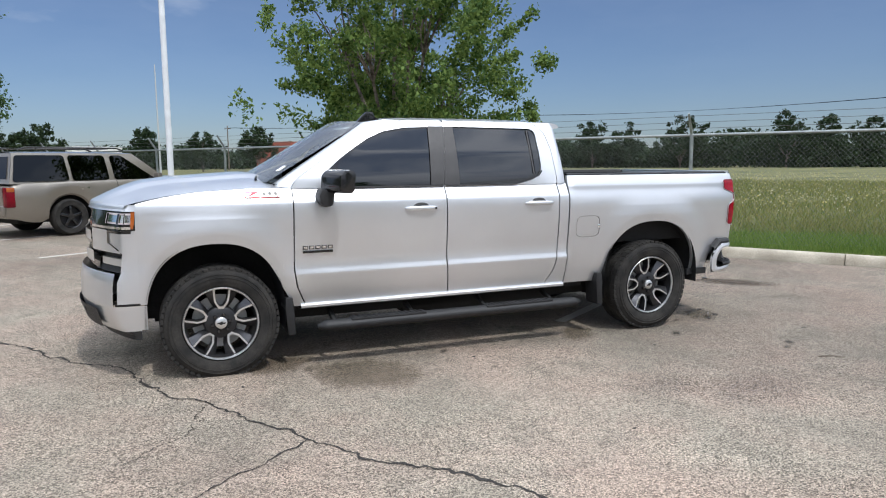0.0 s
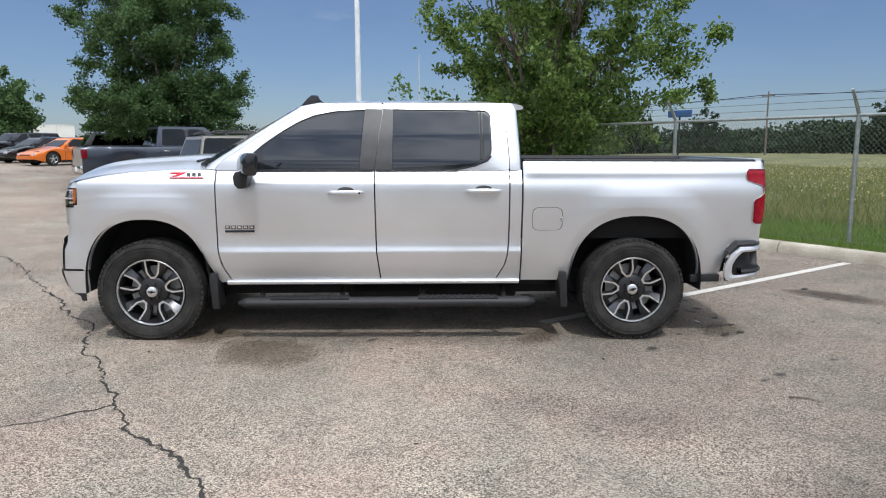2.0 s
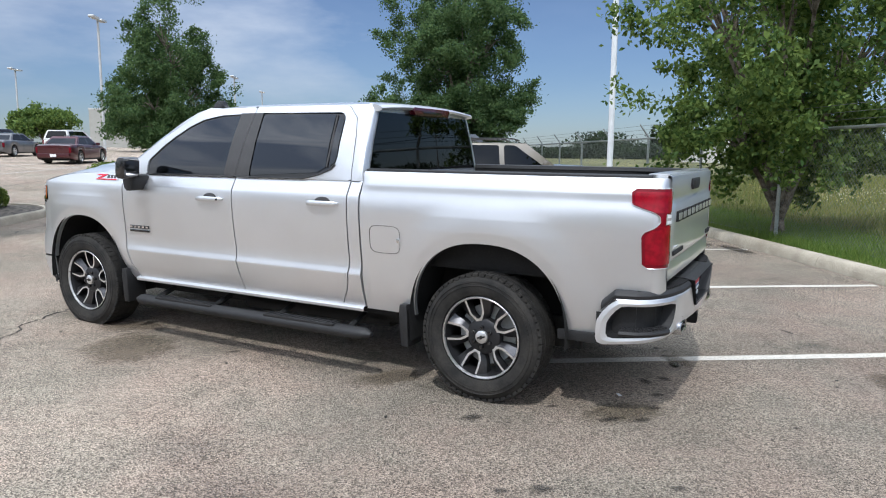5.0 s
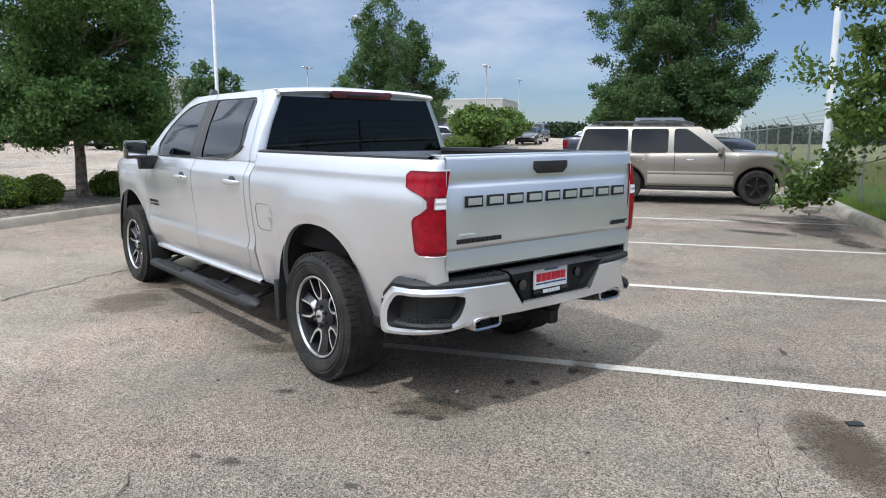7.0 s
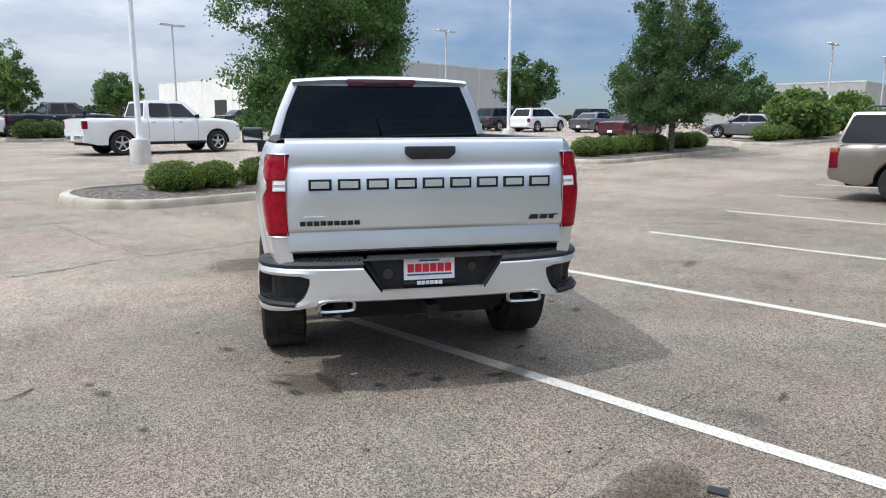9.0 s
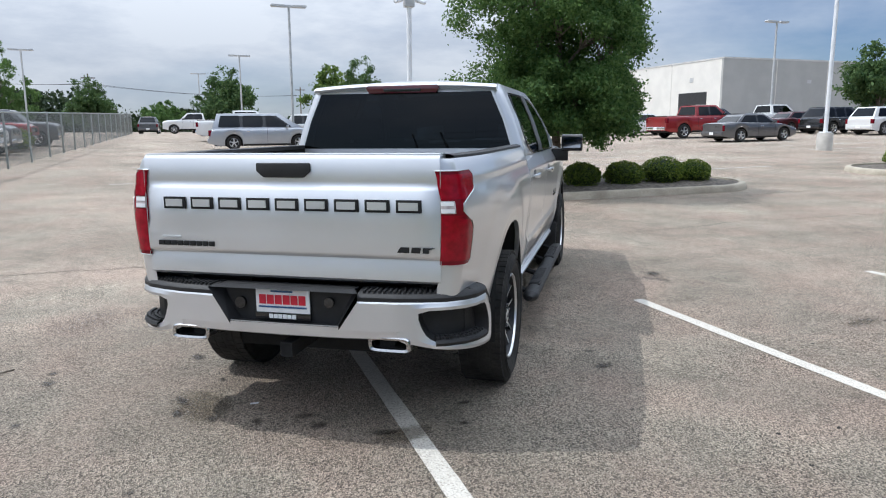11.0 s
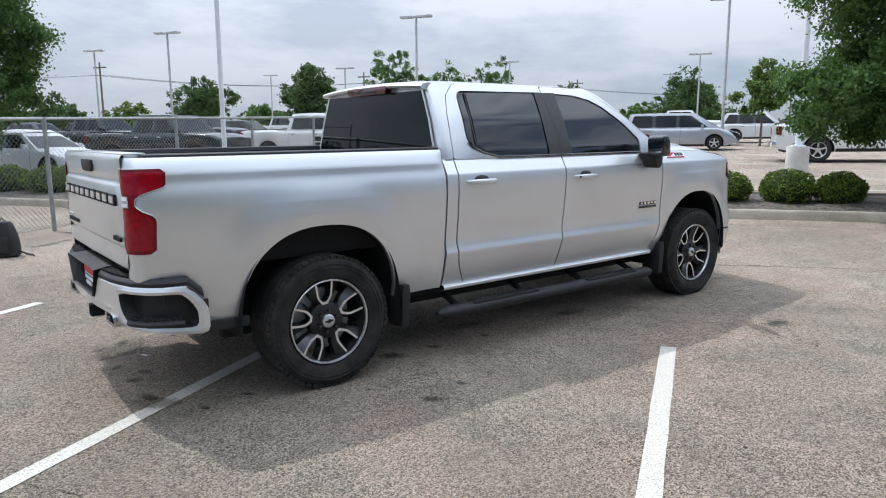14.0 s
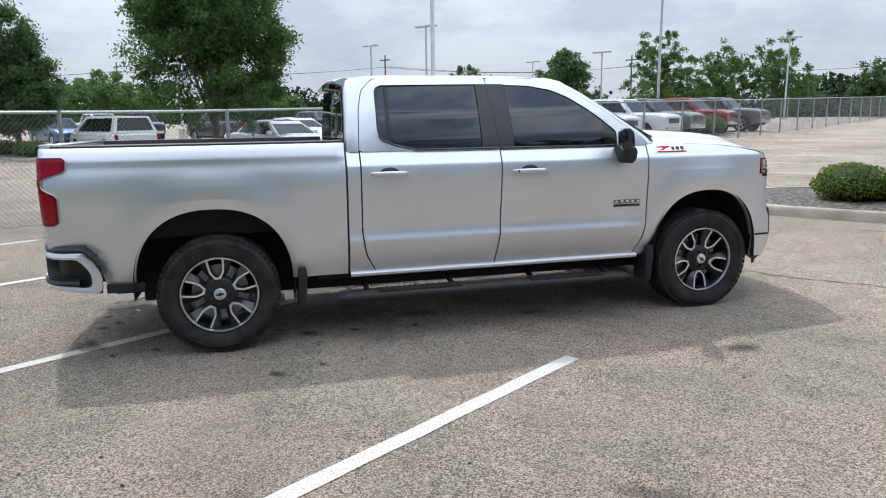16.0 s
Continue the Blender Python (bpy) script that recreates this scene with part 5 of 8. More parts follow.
# nine plain raised blocks where the maker's name stands
for k in range(9):
    y = 0.575 - 1.178 * k / 8
    bar = Geo().slab([(y + 0.058, 1.158), (y + 0.058, 1.217), (y - 0.058, 1.217), (y - 0.058, 1.158)], -3.0025, -2.985, "x", 0.002)
    bl = part("name_block", bar, M_DARK, gate)
    ins = Geo().slab([(y + 0.045, 1.170), (y + 0.045, 1.206), (y - 0.045, 1.206), (y - 0.045, 1.170)], -3.0065, -2.99, "x")
    part("block_inlay", ins, M_SILVER, bl)
for k in range(9):
    y = 0.668 - 0.0345 * k
    part("badge_block", Geo().box(-2.996, -2.972, y - 0.0145, y + 0.0145, 0.971, 0.995, 0.002), M_DARK, gate)
part("maker_badge", Geo().box(-2.994, -2.972, 0.56, 0.66, 1.010, 1.020), M_LAMPHEAD, gate)
part("trim_badge", Geo().slab([(-0.545, 0.972), (-0.56, 0.997), (-0.60, 0.997), (-0.60, 0.972)], -2.998, -2.972, "x"), M_DARK, gate)
part("trim_badge", Geo().slab([(-0.61, 0.972), (-0.615, 0.997), (-0.655, 0.997), (-0.65, 0.972)], -2.998, -2.972, "x"), M_DARK, gate)
part("trim_badge", Geo().slab([(-0.665, 0.972), (-0.665, 0.997), (-0.72, 0.997), (-0.69, 0.988), (-0.69, 0.972)], -2.998, -2.972, "x"), M_DARK, gate)

# rear lamps, wrapped round the corners and pinched in the middle
for s in (1, -1):
    def corner(q, z, o=0.008):
        """q: 0 on the flank at x=-2.70, 0.42 where the corner turns, 1 at the tailgate."""
        if q < 0.42:
            x = -2.683 - 0.177 * q / 0.42
            return (x, s * (side_y(x, z) + o), z)
        w = side_y(-2.86, z)
        if q < 0.8:
            a = (q - 0.42) / 0.38 * math.pi / 2
            return (-2.86 - (0.068 + o) * math.sin(a), s * (w + o - (0.108 + o) * (1 - math.cos(a))), z)
        t = (q - 0.8) / 0.2
        return (-2.928 - o, s * (w - 0.108 + (0.815 - w + 0.108) * t), z)

    def q0(z):
        return interp(z, [0.915, 0.935, 1.09, 1.115, 1.14, 1.165, 1.20, 1.22, 1.245, 1.262, 1.33, 1.35], [0.38, 0.31, 0.295, 0.33, 0.47, 0.56, 0.55, 0.46, 0.26, 0.155, 0.14, 0.20])

    zs = np.linspace(0.915, 1.35, 44)
    rows = [[corner(q0(z) + (1 - q0(z)) * t, z) for t in np.linspace(0, 1, 20)] for z in zs]
    edge = [r[0] for r in rows] + rows[-1][1:] + [r[-1] for r in rows[::-1]][1:] + rows[0][::-1][1:-1]
    mid = Vector((-2.82, s * 0.80, 1.14))
    tl = part("tail_light", Geo().grid(rows).ring(edge, [tuple(Vector(p) + (mid - Vector(p)).normalized() * 0.02) for p in edge]), M_RED, TRUCK, "red wraparound tail light")
    # thin silver line that draws the bright highlight along the lamp's bezel
    part("bezel_highlight", Geo().tube(edge + edge[:1], 0.0022, 5), M_SILVER, tl)
    rev = part("reverse_lens", Geo().grid([[corner(0.66 + 0.27 * t, z, 0.011) for t in np.linspace(0, 1, 8)] for z in np.linspace(1.156, 1.214, 4)]), M_CLEAR, tl, "clear reversing lens")
    for za, zb2 in ((1.160, 1.178), (1.192, 1.210)):
        part("lens_bar", Geo().grid([[corner(0.675 + 0.24 * t, z, 0.0135) for t in np.linspace(0, 1, 7)] for z in (za, (za + zb2) / 2, zb2)]), M_PLATE_W, rev)
    for za, zb2 in ((1.222, 1.334), (0.936, 1.148)):
        part("lamp_cell", Geo().grid([[corner(q0(z) + 0.045 + (0.95 - q0(z) - 0.045) * t, z, 0.0105) for t in np.linspace(0, 1, 14)] for z in np.linspace(za, zb2, 9)]), M_RED_CELL, tl)

# rear bumper: one bar that wraps round both corners
BUMP = [(-3.078, 0.0), (-3.07, 0.3), (-3.045, 0.6), (-3.02, 0.72), (-2.985, 0.83), (-2.925, 0.915), (-2.86, 0.962), (-2.77, 0.985), (-2.64, 0.996)]
BUMP_RUN = [0.0]
for p, q in zip(BUMP, BUMP[1:]):
    BUMP_RUN.append(BUMP_RUN[-1] + math.hypot(q[0] - p[0], q[1] - p[1]))


def bp(d, z, s, inset=0.0):
    """A point on the bumper's skin, d metres round from its middle."""
    x, y = interp(d, BUMP_RUN, [p[0] for p in BUMP]), interp(d, BUMP_RUN, [p[1] for p in BUMP])
    x2, y2 = interp(d + 0.02, BUMP_RUN, [p[0] for p in BUMP]), interp(d + 0.02, BUMP_RUN, [p[1] for p in BUMP])
    if d + 0.02 > BUMP_RUN[-1]:
        x2, y2 = x + 0.02, y + 0.001
    tx, ty = x2 - x, y2 - y
    n = math.hypot(tx, ty) or 1.0
    return (x + ty / n * inset, s * (y - tx / n * inset), z)


END = BUMP_RUN[-1]
R0, R1 = 0.70, END - 0.06
bumper = part("rear_bumper", Geo().grid([[bp(abs(d), z, 1 if d >= 0 else -1, o) for z, o in ((0.552, 0.03), (0.564, 0.004), (0.60, 0.0))] for d in np.linspace(-0.60, 0.60, 41)]).grid([[bp(abs(d), z, 1 if d >= 0 else -1, 0.0) for z in (0.60, 0.622)] for d in np.linspace(-0.30, 0.30, 13)]), M_SILVER, TRUCK, "silver rear bumper with black step pads")
for s in (1, -1):
    def cell(d0, d1, zs, n=12):
        return [[bp(d, z, s, o) for z, o in zs] for d in np.linspace(d0, d1, n)]

    # skin beside the plate recess, then one frame round the corner opening
    g = Geo().grid([[bp(interp(z, [0.60, 0.74], [0.30, 0.40]) + (0.66 - interp(z, [0.60, 0.74], [0.30, 0.40])) * t, z, s, 0.0) for z in (0.60, 0.65, 0.70, 0.735)] for t in np.linspace(0, 1, 10)])
    g.grid([[bp(0.60 + 0.06 * t, z, s, 0.0) for z in (interp(t, [0, 1], [0.562, 0.535]), 0.575, 0.60)] for t in (0, 0.5, 1)])
    g.grid([[bp(d, 0.735 + dz, s, o) for dz, o in ((0.0, 0.0), (0.008, 0.004), (0.012, 0.02))] for d in np.linspace(0.40, END - 0.11, 30)])
    skin = [(0.66, 0.735), (0.75, 0.735), (0.86, 0.735), (0.98, 0.735), (END - 0.16, 0.735), (END - 0.11, 0.732), (END - 0.065, 0.70), (END - 0.025, 0.65), (END - 0.004, 0.61), (END, 0.57), (END, 0.51), (END - 0.012, 0.485), (END - 0.04, 0.476), (1.0, 0.498), (0.88, 0.508), (0.78, 0.518), (0.71, 0.532), (0.66, 0.542), (0.66, 0.60), (0.66, 0.67)]
    hole = [(0.705, 0.690), (0.76, 0.703), (0.86, 0.704), (0.98, 0.704), (END - 0.175, 0.704), (END - 0.135, 0.698), (END - 0.105, 0.672), (END - 0.078, 0.636), (END - 0.062, 0.605), (END - 0.058, 0.575), (END - 0.058, 0.54), (END - 0.07, 0.522), (END - 0.10, 0.518), (1.0, 0.532), (0.88, 0.540), (0.80, 0.548), (0.765, 0.562), (0.74, 0.585), (0.72, 0.62), (0.705, 0.66)]
    mid_r = [((a[0] + b[0]) / 2, (a[1] + b[1]) / 2) for a, b in zip(skin, hole)]
    fine = lambda poly: [(p[0] + (q[0] - p[0]) * k / 3, p[1] + (q[1] - p[1]) * k / 3) for p, q in zip(poly, poly[1:] + poly[:1]) for k in range(3)]
    so, sm, sh = fine(skin), fine(mid_r), fine(hole)
    lip = lambda d: 0.0 if d < 0.675 else 0.004
    crown = lambda d: -0.003 * min(1.0, max(0.0, (d - 0.70) / 0.05))
    g.ring([bp(d, z, s, lip(d)) for d, z in so], [bp(d, z, s, crown(d)) for d, z in sm]).ring([bp(d, z, s, crown(d)) for d, z in sm], [bp(d, z, s, 0.002) for d, z in sh])
    g.ring([bp(d, z, s, lip(d)) for d, z in so], [bp(d, z, s, 0.03) for d, z in so])
    part("bumper_face", g, M_SILVER, bumper)
    cd, cz = 0.93, 0.61
    part("corner_step", Geo().ring([bp(d, z, s, 0.002) for d, z in sh], [bp(cd + (d - cd) * 0.9, cz + (z - cz) * 0.88, s, 0.075) for d, z in sh]).grid([[bp(d, z, s, 0.072) for z in (0.53, 0.61, 0.70)] for d in np.linspace(0.72, END - 0.07, 16)]), M_BLACKP, bumper, "black corner step recess")
    tread = Geo().grid([[bp(d, z, s, o) for z, o in ((0.532, -0.006), (0.548, -0.014), (0.562, -0.006), (0.566, 0.02), (0.566, 0.075))] for d in np.linspace(0.79, END - 0.13, 16)])
    for k in range(12):
        d = 0.80 + (END - 0.15 - 0.80) * k / 11
        for o in (0.012, 0.045):
            p = bp(d, 0.57, s, o)
            tread.box(p[0] - 0.009, p[0] + 0.009, p[1] - 0.009, p[1] + 0.009, 0.563, 0.573)
    part("step_tread", tread, M_BLACKP, bumper)
    # ribbed top pad with a rolled edge, carried round to the flank
    pad = Geo().grid([[bp(d, z, s, o) for z, o in ((0.742, 0.004), (0.762, 0.002), (0.776, 0.012), (0.784, 0.03), (0.79, 0.13))] for d in np.linspace(0.40, END - 0.10, 36)])
    pad.grid([[bp(END - 0.10 + 0.075 * t, z - 0.07 * t, s, o) for z, o in ((0.742, 0.004), (0.762, 0.003), (0.776, 0.012), (0.784, 0.03), (0.79, 0.06))] for t in np.linspace(0, 1, 6)])
    for k in range(16):
        d = 0.43 + 0.026 * k
        for j in range(4):
            p = bp(d, 0.784, s, 0.03 + 0.022 * j)
            pad.box(p[0] - 0.011, p[0] + 0.011, p[1] - 0.005, p[1] + 0.005, 0.780, 0.793)
    part("step_pad", pad, M_BLACKP, bumper, "ribbed black step pad")
    part("bumper_tail", Geo().grid([[bp(d, z, s, 0.012) for z in (0.475, 0.55, 0.66)] for d in np.linspace(END - 0.05, END + 0.0, 3)]), M_BLACKP, bumper)
    # exhaust tips
    def tip_ring(w, h):
        return [(s * (0.555 + w * math.copysign(abs(math.cos(t)) ** 0.4, math.cos(t)) - 0.10 * (q - 0.537)), q) for t, q in ((t, 0.537 + h * math.copysign(abs(math.sin(t)) ** 0.4, math.sin(t))) for t in np.linspace(0, 2 * math.pi, 25)[:-1])]

    o, m, i = tip_ring(0.110, 0.038), tip_ring(0.104, 0.033), tip_ring(0.090, 0.022)
    ex = Geo().ring([(-3.042, p[0], p[1]) for p in o], [(-2.86, p[0], p[1]) for p in o]).ring([(-3.042, p[0], p[1]) for p in o], [(-3.050, p[0], p[1]) for p in m]).ring([(-3.050, p[0], p[1]) for p in m], [(-3.045, p[0], p[1]) for p in i]).ring([(-3.045, p[0], p[1]) for p in i], [(-3.020, p[0], p[1]) for p in i])
    tip = part("exhaust_tip", ex, M_TIP, bumper, "chrome rectangular exhaust tip", 40)
    part("tip_bore", Geo().ring([(-3.028, p[0], p[1]) for p in i], [(-2.93, p[0], p[1]) for p in i]).face([(-2.935, p[0], p[1]) for p in i]), M_DARK, tip)
# number plate recess and dealer plate
REC = [(0.41, 0.786), (-0.41, 0.786), (-0.30, 0.618), (0.30, 0.618)]
REC_IN = [(0.37, 0.792), (-0.37, 0.792), (-0.272, 0.612), (0.272, 0.612)]
part("plate_recess", Geo().ring([(-3.081, y, z) for y, z in REC], [(-3.012, y, z) for y, z in REC_IN]).face([(-3.012, y, z) for y, z in REC_IN]), M_BLACKP, bumper, "black plate recess", 0)
part("recess_shelf", Geo().box(-3.012, -2.95, -0.37, 0.37, 0.782, 0.794, 0.004), M_BLACKP, bumper)
plate = part("dealer_plate", Geo().box(-3.032, -3.022, -0.132, 0.168, 0.632, 0.778, 0.004), M_PLATE_W, bumper, "white and red dealer plate")
for y in np.linspace(0.128, -0.092, 6):
    part("plate_mark", Geo().box(-3.036, -3.030, y - 0.0185, y + 0.0185, 0.702, 0.748), M_PLATE_R, plate)
part("plate_mark", Geo().box(-3.036, -3.030, -0.115, 0.15, 0.684, 0.692), M_PLATE_B, plate)
part("plate_mark", Geo().box(-3.036, -3.030, -0.04, 0.08, 0.762, 0.770), M_PLATE_B, plate)
part("plate_frame", Geo().box(-3.0365, -3.020, -0.137, 0.173, 0.624, 0.660, 0.003), M_GLOSSBLK, plate, "black plate frame")
for y in np.linspace(0.082, -0.046, 6):
    part("plate_mark", Geo().box(-3.040, -3.034, y - 0.0105, y + 0.0105, 0.632, 0.653), M_PLATE_W, plate)
part("plug_socket", Geo().tube([(-3.01, 0.26, 0.70), (-3.03, 0.26, 0.70)], 0.03, 12), M_GLOSSBLK, bumper)
part("plug_socket", Geo().tube([(-3.01, -0.235, 0.72), (-3.03, -0.235, 0.72)], 0.026, 12), M_GLOSSBLK, bumper)
hitch = part("tow_hitch", Geo().ring([(-3.05, 0.032, 0.515), (-3.05, -0.032, 0.515), (-3.05, -0.032, 0.443), (-3.05, 0.032, 0.443)], [(-3.05, 0.023, 0.505), (-3.05, -0.023, 0.505), (-3.05, -0.023, 0.453), (-3.05, 0.023, 0.453)]).ring([(-3.05, 0.032, 0.515), (-3.05, -0.032, 0.515), (-3.05, -0.032, 0.443), (-3.05, 0.032, 0.443)], [(-2.7, 0.032, 0.515), (-2.7, -0.032, 0.515), (-2.7, -0.032, 0.443), (-2.7, 0.032, 0.443)]).box(-3.042, -3.03, -0.03, 0.03, 0.45, 0.508), M_DARK, TRUCK, "black tow hitch receiver", 0)
for s in (1, -1):
    part("rear_skirt", Geo().box(-2.58, -2.345, min(s * 0.90, s * 0.93), max(s * 0.90, s * 0.93), 0.455, 0.515, 0.008), M_BLACKP, TRUCK)

# chassis below; tank, gearbox and rails are unseen, added to block light underneath
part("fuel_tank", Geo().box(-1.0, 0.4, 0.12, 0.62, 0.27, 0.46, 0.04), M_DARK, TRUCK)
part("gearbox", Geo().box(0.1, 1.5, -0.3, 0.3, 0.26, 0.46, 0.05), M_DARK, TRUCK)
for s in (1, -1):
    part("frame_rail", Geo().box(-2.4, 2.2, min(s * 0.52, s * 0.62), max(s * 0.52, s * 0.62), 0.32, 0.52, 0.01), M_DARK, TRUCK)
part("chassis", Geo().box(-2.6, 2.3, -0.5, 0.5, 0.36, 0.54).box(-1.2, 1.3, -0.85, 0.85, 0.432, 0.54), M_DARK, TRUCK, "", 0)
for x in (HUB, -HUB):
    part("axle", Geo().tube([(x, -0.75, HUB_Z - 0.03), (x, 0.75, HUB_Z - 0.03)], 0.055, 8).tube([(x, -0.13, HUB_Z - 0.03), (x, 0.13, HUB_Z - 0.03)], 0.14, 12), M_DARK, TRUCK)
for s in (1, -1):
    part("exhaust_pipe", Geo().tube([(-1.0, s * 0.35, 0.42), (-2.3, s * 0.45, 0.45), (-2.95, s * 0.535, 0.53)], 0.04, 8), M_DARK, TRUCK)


# the tailgate and bumper stand a hand's breadth further forward; the body is drawn in to its true width
for ob in TRUCK.children_recursive:
    if ob.name.split(".")[0] == "steering_wheel":
        continue
    top = ob
    while top.parent != TRUCK:
        top = top.parent
    dx = {"tailgate": 0.045, "rear_bumper": 0.05, "tow_hitch": 0.05, "rear_valance": 0.05}.get(top.name, 0.0)
    wide = {"tailgate": 1.034, "rear_bumper": 0.952, "tow_hitch": 1.0}.get(top.name, 0.945)
    ob.data.transform(Matrix.Translation((dx, 0, 0)) @ Matrix.Diagonal((1, wide, 1, 1)))


# wheels: all-terrain tyre, five split spokes
def wheel_meshes():
    R, W = 0.405, 0.265
    h = W / 2
    tyre = Geo().lathe([(0.262, -h + 0.03), (0.268, -h + 0.012), (0.30, -h - 0.004), (0.345, -h - 0.006), (0.375, -h + 0.006), (0.392, -h + 0.028), (0.398, -h + 0.05), (0.400, 0.0), (0.398, h - 0.05), (0.392, h - 0.028), (0.375, h - 0.006), (0.345, h + 0.006), (0.30, h + 0.004), (0.268, h - 0.012), (0.262, h - 0.03)], "y", 72)
    # tread blocks
    for k in range(56):
        a = 2 * math.pi * k / 56
        for y0, y1, da in ((-h + 0.012, -h + 0.062, 0.0), (-0.058, -0.012, 0.5), (0.012, 0.058, 0.0), (h - 0.062, h - 0.012, 0.5)):
            aa = a + da * 2 * math.pi / 56
            blk = Geo().box(-0.0195, 0.0195, y0, y1, 0.394, 0.4015)
            if abs(y0) > 0.06 or abs(y1) > 0.07:
                s2 = 1 if y1 > 0 else -1
                blk.box(-0.015, 0.015, min(s2 * (h - 0.010), s2 * (h - 0.024)), max(s2 * (h - 0.010), s2 * (h - 0.024)), 0.382, 0.3955)
            tyre.add(blk, Matrix.Rotation(aa, 4, "Y"))
    for rr in (0.33, 0.352):
        tyre.lathe([(rr - 0.003, h + 0.0045), (rr, h + 0.009), (rr + 0.003, h + 0.0045)], "y", 60)
    barrel = Geo().lathe([(0.262, h - 0.035), (0.262, h - 0.012), (0.254, h - 0.008), (0.247, h - 0.02), (0.238, h - 0.06), (0.232, -h + 0.05), (0.25, -h + 0.02)], "y", 60)
    disc = Geo().lathe([(0.0, -0.02), (0.19, -0.02), (0.19, 0.0), (0.0, 0.0)], "y", 40)
    pocket, well = Geo(), Geo()
    face = Geo()
    zf = h - 0.036
    outer = [(0.060, 0.240), (0.056, 0.20), (0.050, 0.152), (0.045, 0.139), (0.016, 0.096), (0.011, 0.080), (0.0, 0.078)]
    inner = [(0.047, 0.243), (0.043, 0.20), (0.037, 0.158), (0.033, 0.147), (0.016, 0.121), (0.009, 0.116), (0.0, 0.115)]
    ease = lambda p: zf - 0.020 * (0.25 - math.hypot(*p)) / 0.14
    both = lambda half: [(-x, z) for x, z in half] + half[::-1][1:]

    for k in range(5):
        rot = Matrix.Rotation(2 * math.pi * k / 5, 4, "Y")
        out = [(x, ease((x, z)), z) for x, z in both(outer)]
        inn = [(x, ease((x, z)), z) for x, z in both(inner)]
        if k == 0:
            face.grid([out, inn])
        well.add(Geo().grid([inn, [(p[0] * 0.94, zf - 0.075, p[2] + 0.004) for p in inn]]), rot)
        # the broad outer facets of the two arms, falling away from the bright line
        for sg in (1, -1):
            top, dn = [], []
            for x, z in outer:
                top.append((sg * x, ease((x, z)), z))
                rad, ang = math.hypot(x, z), math.atan2(x, z)
                far = ang + radians(interp(rad, [0.078, 0.10, 0.145, 0.25], [18, 12, 9, 14]))
                dn.append((sg * rad * math.sin(far), ease((x, z)) - 0.030, rad * math.cos(far)))
            pocket.add(Geo().grid([top, dn]), rot)
            well.add(Geo().grid([dn, [(p[0], zf - 0.09, p[2]) for p in dn]]), rot)
    hub = Geo().lathe([(0.118, zf - 0.07), (0.112, zf - 0.03), (0.095, zf - 0.018), (0.043, zf - 0.012), (0.0, zf - 0.012)], "y", 32)
    cap = Geo().lathe([(0.042, zf - 0.014), (0.040, zf + 0.004), (0.034, zf + 0.008), (0.0, zf + 0.009)], "y", 28)
    nuts = []
    for k in range(6):
        a = 2 * math.pi * (k + 0.75) / 6
        nuts.append(Geo().lathe([(0.0, zf + 0.008), (0.010, zf + 0.008), (0.0125, zf + 0.002), (0.0125, zf - 0.02)], "y", 10, (0.062 * math.cos(a), 0, 0.062 * math.sin(a))))
    lip = Geo().lathe([(0.245, h - 0.022), (0.249, h - 0.010), (0.256, h - 0.008), (0.262, h - 0.014)], "y", 60)
    mark = Geo().slab([(-0.026, -0.005), (-0.008, -0.005), (-0.005, -0.011), (0.011, -0.011), (0.008, -0.005), (0.028, -0.005), (0.026, 0.006), (0.007, 0.006), (0.004, 0.012), (-0.012, 0.012), (-0.009, 0.006), (-0.028, 0.006)], zf + 0.009, zf + 0.012, "y")
    return [("tyre", meshed("tyre", tyre, M_TIRE), None), ("rim", meshed("rim", barrel, M_GUNMETAL), None), ("brake_disc", meshed("brake_disc", disc, M_LAMPHEAD), "rim"), ("spokes", meshed("spokes", pocket, M_FACET), "rim"), ("spoke_well", meshed("spoke_well", well, M_GUNMETAL), "rim"),
            ("rim_lip", meshed("rim_lip", lip, M_MACHINED), "rim"), ("hub", meshed("hub", hub, M_GUNMETAL), "rim"), ("hub_cap", meshed("hub_cap", cap, M_MACHINED), "rim"), ("cap_mark", meshed("cap_mark", mark, M_GUNMETAL), "rim")] + [("wheel_nut", meshed("wheel_nut", q, M_GLOSSBLK), "rim") for q in nuts], meshed("spoke_face", face, M_MACHINED)


WHEEL, SPOKE = wheel_meshes()
for x, turns in ((HUB, (-3.0, 35.0)), (-HUB, (15.0, -5.0))):
    for s, turn in zip((1, -1), turns):
        w = new("wheel", WHEEL[0][1])
        w.name = "wheel"
        w["label"] = "black all-terrain tyre on a machined five-spoke alloy wheel"
        w.parent = TRUCK
        w.matrix_basis = pose(x, s * 0.815, HUB_Z, 0, turn * s, 0 if s == 1 else 180)
        for nm, me, up in WHEEL[1:]:
            o = new(nm, me)
            o.parent = w
        for k in range(5):
            o = new("spoke_face", SPOKE)
            o.parent = w
            o.matrix_basis = Matrix.Rotation(2 * math.pi * k / 5, 4, "Y")


